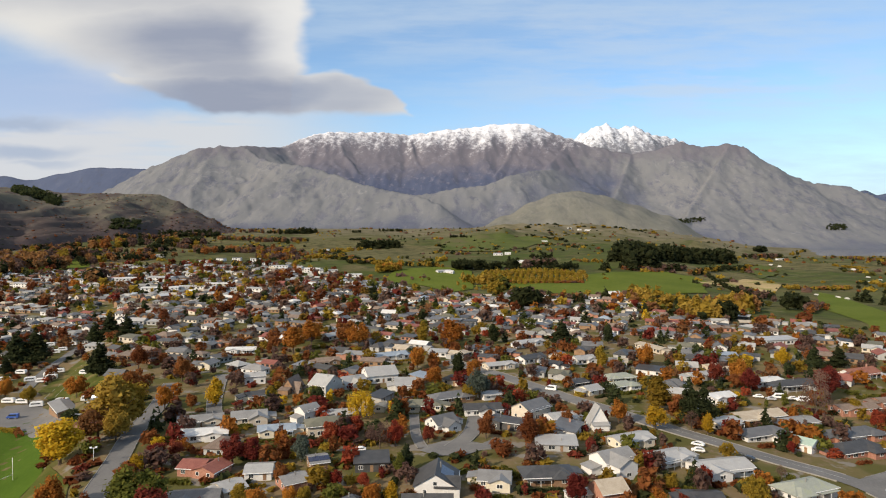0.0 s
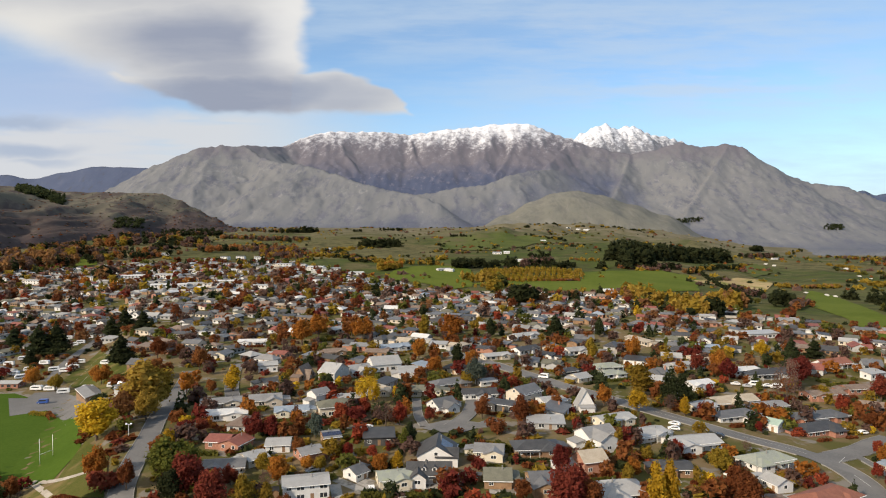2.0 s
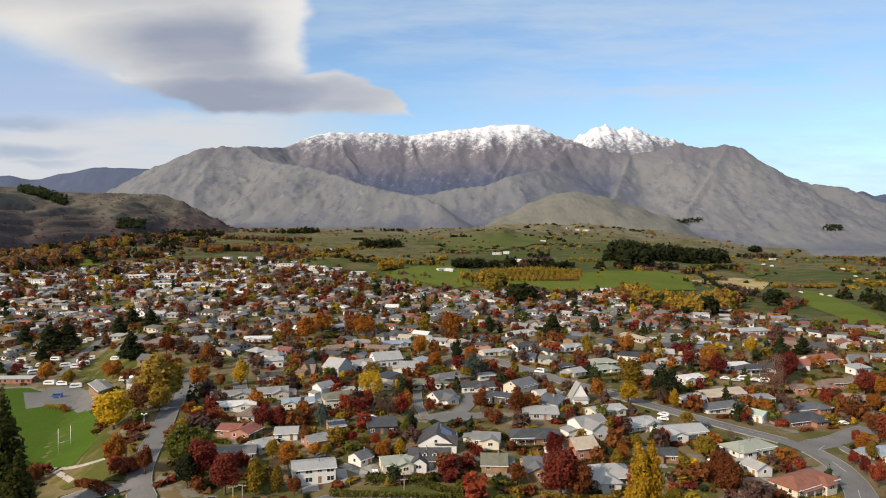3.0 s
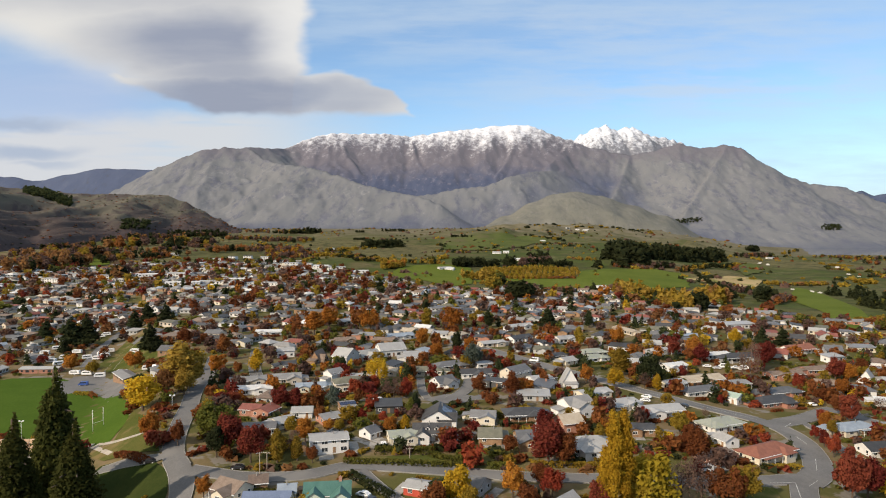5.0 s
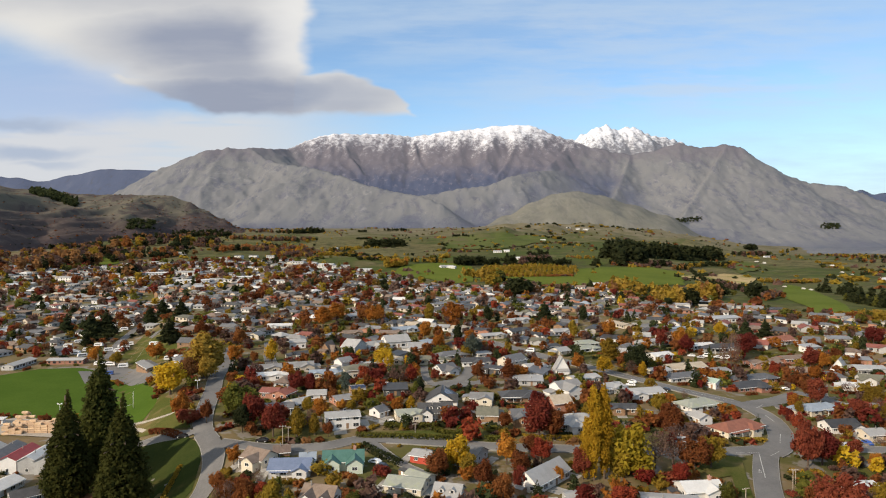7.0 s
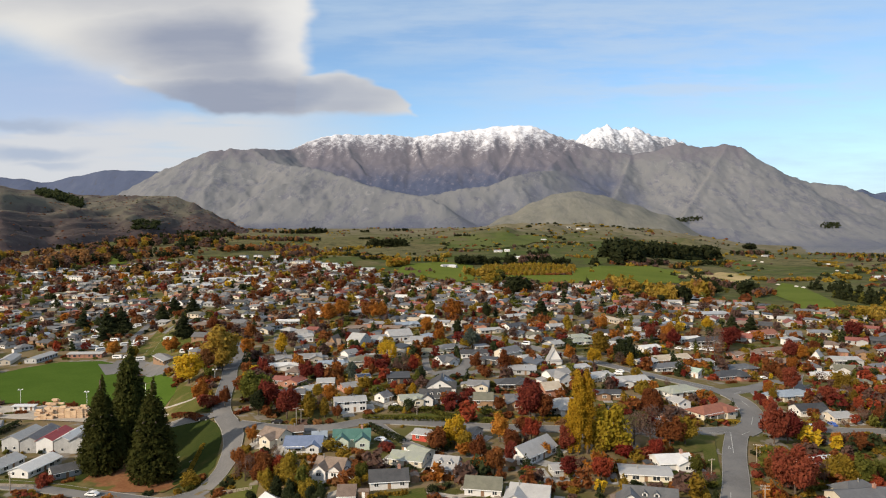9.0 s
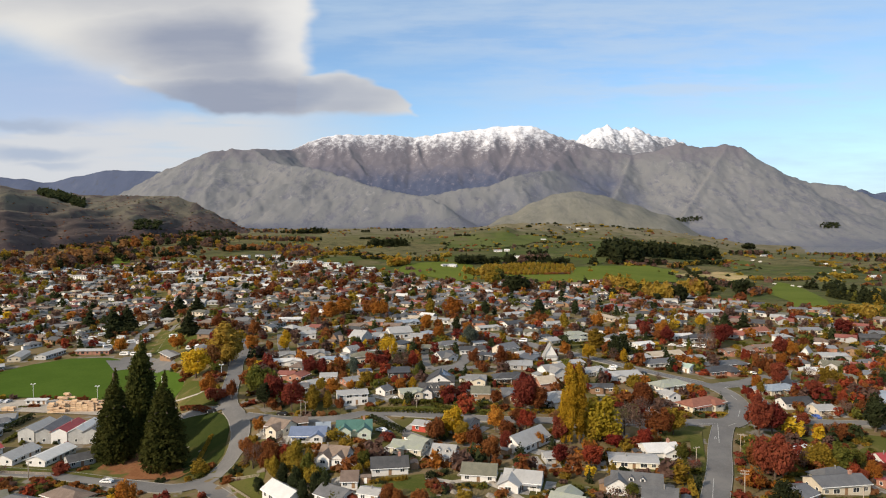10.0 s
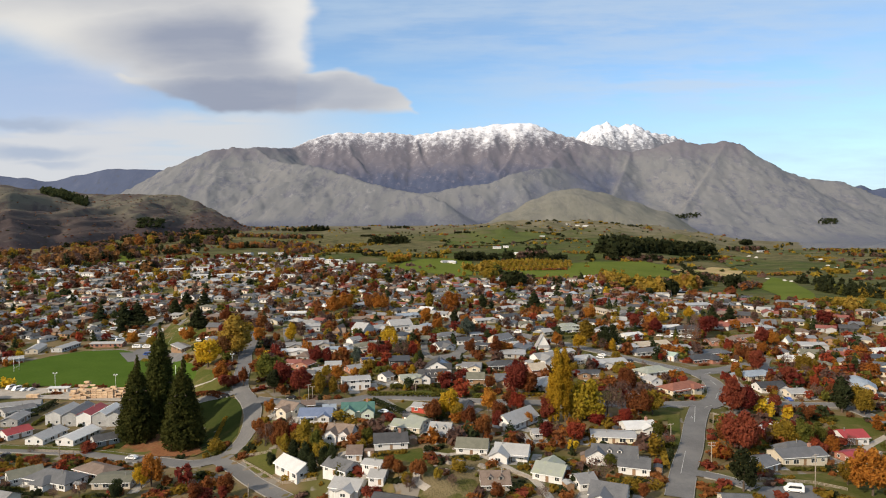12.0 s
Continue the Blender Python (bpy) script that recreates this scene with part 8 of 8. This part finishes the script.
belt(woods, 398, 625, 425, 604, 36, 12, ["dark", "dark", "olive"], "conifer", 4, 1.2)
belt(woods, 322, 541, 355, 533, 18, 10, ["olive", "gold", "green"], "round", 8, 1.1)
belt(woods, 365, 532, 380, 538, 10, 6, ["olive"], "round", 6, 1.0)
belt(woods, 314, 504, 309, 481, 6, 8, ["dark"], "conifer", 4, 1.0)
belt(woods, 395, 1138, 423, 1160, 10, 12, ["dark", "tawny"], "round", 5, 1.0)
belt(woods, 434, 1191, 581, 1348, 30, 11, ["dark", "dark", "olive"], "round", 5, 1.0)
belt(woods, 814, 1834, 943, 1937, 26, 16, ["rust", "bare", "dark"], "round", 12, 1.0)
belt(woods, 978, 2126, 1019, 2153, 8, 22, ["dark"], "round", 6, 1.0)
belt(woods, 1059, 2084, 1351, 2535, 14, 12, ["olive", "dark"], "round", 8, 1.0)
belt(woods, 1120, 1924, 1176, 1727, 50, 11, ["olive", "rust", "dark"], "round", 10, 1.0)
belt(woods, 1025, 1623, 1013, 1484, 20, 12, ["rust", "dark"], "round", 8, 1.0)
belt(woods, 907, 1590, 940, 1564, 12, 7, ["olive"], "shrub", 8, 1.5)
belt(woods, 283, 2087, 379, 2022, 16, 9, ["dark", "olive"], "shrub", 12, 1.0)
belt(woods, 147, 2566, 864, 2731, 30, 9, ["dark", "olive"], "shrub", 14, 1.4)
belt(woods, -746, 1089, -691, 1176, 20, 16, ["tawny", "bare", "olive", "bare"], "round", 14, 1.0)
belt(woods, -828, 1211, -751, 1298, 24, 17, ["tawny", "bare", "olive", "bare"], "round", 20, 1.0)
belt(woods, -654, 1121, -653, 1284, 14, 25, ["tawny", "olive", "rust", "olive"], "round", 14, 1.0)
belt(woods, -682, 996, -646, 1020, 20, 9, ["rust", "olive"], "round", 10, 1.0)
belt(woods, -952, 1650, -929, 1833, 40, 18, ["rust", "dark", "olive"], "round", 14, 1.0)
belt(woods, -938, 1866, -851, 2236, 34, 25, ["tawny", "rust", "rust", "dark", "olive"], "round", 22, 1.0)
belt(woods, -662, 1336, -646, 1377, 16, 17, ["dark", "green"], "round", 8, 1.0)
belt(woods, -557, 1295, -548, 1328, 10, 14, ["dark", "green"], "round", 6, 1.0)
belt(woods, -572, 1435, -568, 1490, 12, 20, ["dark"], "round", 8, 1.0)
belt(woods, -682, 1469, -546, 1431, 30, 13, ["rust", "olive", "tawny"], "round", 14, 1.0)
belt(woods, -674, 1769, -417, 1529, 80, 14, ["rust", "tawny", "bare", "olive", "dark"], "round", 18, 1.0)
belt(woods, -893, 2321, -769, 2439, 50, 19, ["dark", "dark", "rust"], "round", 14, 1.0)
belt(woods, -703, 2230, -377, 1943, 80, 16, ["dark", "bare", "olive", "rust"], "round", 20, 1.0)
belt(woods, -739, 2634, -505, 2604, 40, 16, ["dark", "olive"], "round", 16, 1.0)
belt(woods, -349, 1413, -257, 1324, 30, 14, ["bare", "rust", "tawny"], "round", 10, 1.0)
belt(woods, -451, 975, -443, 996, 8, 22, ["tawny", "olive"], "round", 5, 1.0)
belt(woods, -740, 1107, -717, 1203, 40, 9, ["tawny", "rust", "bare"], "round", 12, 1.2)
belt(woods, -626, 1050, -584, 1153, 26, 27, ["tawny", "gold", "olive", "tawny"], "upright", 14, 1.2)
belt(woods, -684, 1208, -664, 1333, 50, 24, ["tawny", "olive", "bare", "dark"], "round", 16, 1.1)
belt(woods, -617, 1238, -514, 1357, 34, 17, ["olive", "dark", "green", "rust"], "round", 26, 1.1)
belt(woods, -786, 1661, -635, 1936, 40, 27, ["tawny", "rust", "dark", "bare", "olive", "dark"], "round", 30, 1.1)
belt(woods, -942, 2373, -813, 2475, 60, 29, ["dark"], "conifer", 16, 1.4)
belt(woods, -481, 1449, -427, 1763, 60, 17, ["bare", "dark", "rust", "olive"], "round", 22, 1.1)
belt(woods, -362, 1471, -295, 1451, 40, 19, ["rust", "bare", "orange"], "round", 12, 1.2)
belt(woods, -272, 1429, -92, 1165, 50, 8, ["olive", "dark", "olive", "rust"], "shrub", 18, 1.3)
belt(woods, -87, 1099, 1, 1066, 50, 15, ["gold", "olive", "orange"], "round", 12, 1.2)
belt(woods, -235, 1504, -188, 1650, 16, 11, ["dark", "olive"], "round", 14, 1.2)
belt(woods, 45, 955, 169, 910, 70, 15, ["gold", "olive", "olive", "gold", "orange"], "upright", 14, 1.1)
belt(woods, 169, 910, 210, 890, 20, 13, ["olive", "rust", "dark"], "round", 8, 1.1)
belt(woods, 196, 772, 213, 763, 12, 19, ["orange", "gold", "olive"], "upright", 5, 1.2)
belt(woods, 211, 715, 233, 682, 13, 18, ["gold", "gold", "olive"], "upright", 6, 1.2)
belt(woods, 262, 737, 272, 698, 8, 20, ["olive", "orange", "gold"], "upright", 7, 1.2)
belt(woods, 332, 739, 345, 741, 5, 15, ["dark"], "round", 5, 1.1)
belt(woods, 383, 960, 376, 853, 16, 10, ["dark", "bare"], "round", 5, 1.1)
belt(woods, 74, 889, 89, 887, 5, 17, ["green", "dark"], "round", 4, 1.2)
belt(woods, 76, 726, 88, 726, 6, 22, ["dark"], "round", 4, 1.2)
belt(woods, 319, 559, 375, 568, 22, 7, ["olive", "gold", "olive"], "round", 8, 1.3)
belt(woods, 490, 874, 424, 634, 36, 16, ["dark"], "conifer", 6, 1.1)
# the woods along the hill's foot are browner and darker than those of the farms
shade = random.Random(8)
muted = {"orange": "olive", "tawny": "gold", "rust": "bare"}
woods = [(x, y, h, w, colour if colour == "dark" else shade.choice(["bare", "dark", "rust", "tawny", "tawny", "bare", "olive", "bare"]) if x < -380 else muted.get(colour, colour) if shade.random() < 0.6 else colour, kind)
         for x, y, h, w, colour, kind in woods if not any(in_outline(x, y, o) for o in MOWN)]
belt(woods, 93, 962, 182, 953, 46, 4, ["rust", "bare"], "shrub", 3, 1.2)
for row in range(24):
    # rows of young trees in autumn leaf
    for k in range(66):
        x, y = 44 + row * 8 + k * 0.6 + shade.uniform(-2.4, 2.4), 935 + k * 3.4 + shade.uniform(-2.5, 2.5)
        if in_outline(x, y, CROP):
            woods.append((x, y, shade.uniform(4, 9), 1.2, shade.choice(["gold", "olive", "olive", "lime"]), "upright"))
strew(woods, "farm_trees", "shelter belts, willows and pine blocks across the farmland", "trees", 84)


def farm_scrub():
    """Lone bushes and hedgerow trees over the paddocks and the dry ground beyond."""
    rng = random.Random(12)
    pts = []
    for _ in range(5200):
        y = 760 + 2500 * rng.random() ** 1.1
        x = rng.uniform(-0.5 * y, 0.75 * y)
        if y < town_depth(x / y) + 25 or noise.noise((x / 180, y / 240, 3.0)) < 0.02 or is_open(x, y) or y > 2050 and x > 0.45 * y or any(in_outline(x, y, o) for o in MOWN):
            continue
        pts.append((x, y, rng.uniform(2.5, 7), rng.uniform(1, 1.6), rng.choice(["dark", "dark", "olive", "green", "olive", "bare", "rust"]), rng.choice(["shrub", "round"])))
    strew(pts, "farm_scrub", "scattered bushes and lone trees over dry farmland", "bushes", 16)


farm_scrub()


def hill_trees():
    rng = random.Random(4)
    pts = []
    co = [v.co for v in hill.data.vertices]
    for v in co:
        k, s = v.x / v.y, (v.z - 74) / v.y
        if -0.612 < k < -0.543 and abs(s - (0.054 - (k + 0.59) * 0.30)) < 0.006 and rng.random() < 0.9:
            pts.append((v.x + rng.uniform(-8, 8), v.y, rng.uniform(16, 26), 1.3, "dark", "conifer", v.z))
        elif -0.468 < k < -0.428 and 0.001 < s < 0.014 and rng.random() < 0.6:
            pts.append((v.x + rng.uniform(-8, 8), v.y, rng.uniform(10, 18), 1.4, "dark", "round", v.z))
        elif s < 0.06 and rng.random() < 0.16:
            pts.append((v.x + rng.uniform(-8, 8), v.y + rng.uniform(-9, 9), rng.uniform(1.0, 3.0), 2.0, rng.choice(["dark", "bare", "rust", "bare"]), "shrub", v.z))
    for v in (v.co for v in mountain.data.vertices):
        k, s = v.x / v.y, (v.z - 74) / v.y
        if 0.335 < k < 0.392 and abs(s - 0.013 - (k - 0.362) * 0.08) < 0.003 or 0.575 < k < 0.60 and abs(s - 0.004) < 0.004:
            for q in range(1 + int(v.x) % 2):
                pts.append((v.x + rng.uniform(-14, 14), v.y - 4, rng.uniform(6, 11), 1.4, "dark", "round", v.z))
    strew(pts, "hillside_trees", "dark pines and scrub on the hillside", "trees", 20)


hill_trees()


# fields
SAND = material("bunker_sand", (0.55, 0.51, 0.43), (0.66, 0.62, 0.53), 0.2, 0.95, coords="World")
patch("paddock", PADDOCK, [(194, 1016), (296, 1102), (388, 1117), (321, 898), (233, 833), (204, 901), (181, 905)], "bright green irrigated paddock beyond the town", "field")
patch("paddock", PADDOCK, [(-79, 985), (-60, 1104), (7, 1154), (52, 1124), (42, 891), (14, 856), (-18, 925)], "bright green paddock beside a stream of trees", "field")
patch("paddock", PADDOCK, [(379, 779), (501, 981), (488, 900), (378, 648), (329, 554), (295, 535), (286, 546), (331, 624)], "bright green fairway beyond the houses", "field")
patch("paddock", PADDOCK, [(-653, 1284), (-643, 1345), (-569, 1200), (-578, 1145)], "green paddock at the foot of the hill", "field")
patch("paddock", PADDOCK, [(-393, 925), (-382, 965), (-347, 904), (-361, 890)], "green playing field within the town", "field")
patch("paddock", PASTURE, [(11, 2073), (334, 2188), (317, 1962), (128, 1517), (10, 1782)], "green rolling pasture", "field")
patch("paddock", PASTURE, [(586, 1381), (747, 1632), (639, 1340), (520, 1174)], "green rolling pasture below dark pines", "field")
patch("paddock", PADDOCK, [(199, 1045), (355, 1171), (388, 1062), (311, 890), (225, 858), (175, 873)], "long bright green paddock behind golden trees", "field")
patch("crop_field", PASTURE, CROP, "field of young trees in yellow autumn leaf", "field")
patch("paddock", PADDOCK, STRIP, "narrow green paddock along the edge of town", "field")
patch("dry_field", TUSSOCK, [(311, 522), (359, 507), (330, 464), (309, 481)], "tawny mown field at the edge of town", "field")
patch("dry_field", TUSSOCK, [(363, 1045), (468, 1121), (508, 1082), (451, 995), (397, 1012)], "tawny rough grass on a golf course", "field")
patch("bunker", SAND, [(756, 1619), (768, 1635), (773, 1633), (765, 1614), (756, 1603)], "pale sand bunker on the golf course", "bunker")
patch("bunker", SAND, [(757, 1581), (770, 1599), (773, 1595), (763, 1572), (754, 1561)], "pale sand bunker on the golf course", "bunker")
patch("bunker", SAND, [(833, 1441), (847, 1457), (849, 1452), (836, 1428), (826, 1416)], "pale sand bunker on the golf course", "bunker")
patch("bunker", SAND, [(743, 1257), (754, 1271), (756, 1266), (746, 1247), (738, 1239)], "pale sand bunker on the golf course", "bunker")
patch("bunker", SAND, [(719, 1188), (729, 1200), (731, 1197), (723, 1182), (715, 1173)], "pale sand bunker on the golf course", "bunker")
patch("bunker", SAND, [(474, 947), (482, 956), (483, 953), (478, 941), (472, 934)], "pale sand bunker on the golf course", "bunker")
patch("bunker", SAND, [(484, 917), (492, 928), (493, 924), (487, 910), (481, 903)], "pale sand bunker on the golf course", "bunker")
patch("bunker", SAND, [(485, 901), (494, 912), (495, 909), (488, 894), (481, 886)], "pale sand bunker on the golf course", "bunker")
patch("bunker", SAND, [(653, 1119), (661, 1128), (664, 1125), (658, 1113), (652, 1108)], "pale sand bunker on the golf course", "bunker")
house(9, 1093, 24, 22, 9, "light", "white", 3, 20, detail=False, group="", label="small white farm building far across the valley", name="farm_building")
house(17, 1089, -20, 14, 9, "white", "white", 3, 20, detail=False, group="", label="small white farm building far across the valley", name="farm_building")
house(305, 1998, 0, 16, 9, "white", "white", 3, 20, detail=False, group="", label="small white farm building far across the valley", name="farm_building")
house(505, 2642, 15, 16, 9, "white", "white", 3, 20, detail=False, group="", label="small white farm building far across the valley", name="farm_building")
house(540, 2624, -16, 16, 9, "light", "white", 3, 20, detail=False, group="", label="small white farm building far across the valley", name="farm_building")
house(566, 2597, -18, 22, 9, "white", "white", 3, 20, detail=False, group="", label="small white farm building far across the valley", name="farm_building")
house(120, 1425, -10, 18, 9, "light", "white", 3, 20, detail=False, group="", label="small white farm building far across the valley", name="farm_building")
house(140, 1434, -5, 12, 9, "white", "white", 3, 20, detail=False, group="", label="small white farm building far across the valley", name="farm_building")
house(189, 827, 24, 14, 9, "white", "white", 3, 20, detail=False, group="", label="small white farm building far across the valley", name="farm_building")
house(195, 820, -6, 12, 9, "light", "white", 3, 20, detail=False, group="", label="small white farm building far across the valley", name="farm_building")
house(204, 814, -8, 14, 9, "white", "cream", 3, 20, detail=False, group="", label="small cream farm building far across the valley", name="farm_building")
house(897, 1835, 9, 22, 9, "light", "white", 3, 20, detail=False, group="", label="small white farm building far across the valley", name="farm_building")
house(680, 1037, 4, 18, 9, "white", "white", 3, 20, detail=False, group="", label="small white farm building far across the valley", name="farm_building")
house(-267, 1691, -6, 16, 9, "light", "white", 3, 20, detail=False, group="", label="small white farm building far across the valley", name="farm_building")
house(-223, 1623, 5, 24, 9, "white", "white", 3, 20, detail=False, group="", label="small white farm building far across the valley", name="farm_building")
house(2687, 4906, 20, 20, 9, "light", "white", 3, 20, detail=False, group="", label="small white farm building far across the valley", name="farm_building")
house(144, 1252, -15, 16, 9, "white", "white", 3, 20, detail=False, group="", label="small white farm building far across the valley", name="farm_building")
house(-545, 1350, 20, 24, 9, "white", "white", 3, 20, detail=False, group="", label="small white farm building far across the valley", name="farm_building")
house(-529, 1371, 10, 22, 9, "light", "white", 3, 20, detail=False, group="", label="small white farm building far across the valley", name="farm_building")
house(353, 1237, 0, 14, 9, "tan", "cream", 3, 20, detail=False, group="", label="small cream farm building far across the valley", name="farm_building")
house(-414, 996, 16, 30, 14, "white", "white", 5.2, 10, detail=False, group="", label="large white building with a low roof", name="town_building")
house(-368, 1001, -6, 34, 16, "light", "white", 5.2, 10, detail=False, group="", label="large white building with a low roof", name="town_building")
house(-313, 867, 10, 40, 12, "white", "white", 5.2, 10, detail=False, group="", label="large white building with a low roof", name="town_building")
house(-276, 882, -5, 44, 12, "light", "white", 5.2, 10, detail=False, group="", label="large white building with a low roof", name="town_building")
house(-262, 912, 5, 30, 12, "white", "cream", 5.2, 10, detail=False, group="", label="large cream building with a low roof", name="town_building")
house(-201, 859, -15, 26, 12, "light", "white", 5.2, 10, detail=False, group="", label="large white building with a low roof", name="town_building")
house(-516, 946, -20, 24, 12, "light", "white", 5.2, 10, detail=False, group="", label="large white building with a low roof", name="town_building")
house(-467, 982, -20, 26, 12, "grey", "white", 5.2, 10, detail=False, group="", label="large white building with a low roof", name="town_building")
house(-370, 1202, -10, 18, 10, "slate", "white", 5.2, 10, detail=False, group="", label="large white building with a low roof", name="town_building")
house(-345, 1188, 10, 18, 10, "charcoal", "white", 5.2, 10, detail=False, group="", label="large white building with a low roof", name="town_building")
house(-335, 1226, -10, 18, 10, "slate", "cream", 5.2, 10, detail=False, group="", label="large cream building with a low roof", name="town_building")
house(-316, 1236, 10, 18, 10, "grey", "white", 5.2, 10, detail=False, group="", label="large white building with a low roof", name="town_building")
house(-412, 1285, 5, 16, 10, "light", "white", 5.2, 10, detail=False, group="", label="large white building with a low roof", name="town_building")
house(-400, 1339, -20, 16, 10, "slate", "white", 5.2, 10, detail=False, group="", label="large white building with a low roof", name="town_building")
house(-378, 1364, -5, 16, 10, "charcoal", "white", 5.2, 10, detail=False, group="", label="large white building with a low roof", name="town_building")
house(-338, 1345, 5, 18, 10, "light", "white", 5.2, 10, detail=False, group="", label="large white building with a low roof", name="town_building")
house(-266, 1160, -20, 18, 10, "slate", "white", 5.2, 10, detail=False, group="", label="large white building with a low roof", name="town_building")
house(-237, 1120, 0, 22, 10, "light", "white", 5.2, 10, detail=False, group="", label="large white building with a low roof", name="town_building")
house(-182, 1084, -10, 24, 12, "white", "white", 5.2, 10, detail=False, group="", label="large white building with a low roof", name="town_building")
house(-157, 1070, 5, 26, 12, "light", "white", 5.2, 10, detail=False, group="", label="large white building with a low roof", name="town_building")
house(-114, 1026, 5, 20, 10, "white", "white", 5.2, 10, detail=False, group="", label="large white building with a low roof", name="town_building")
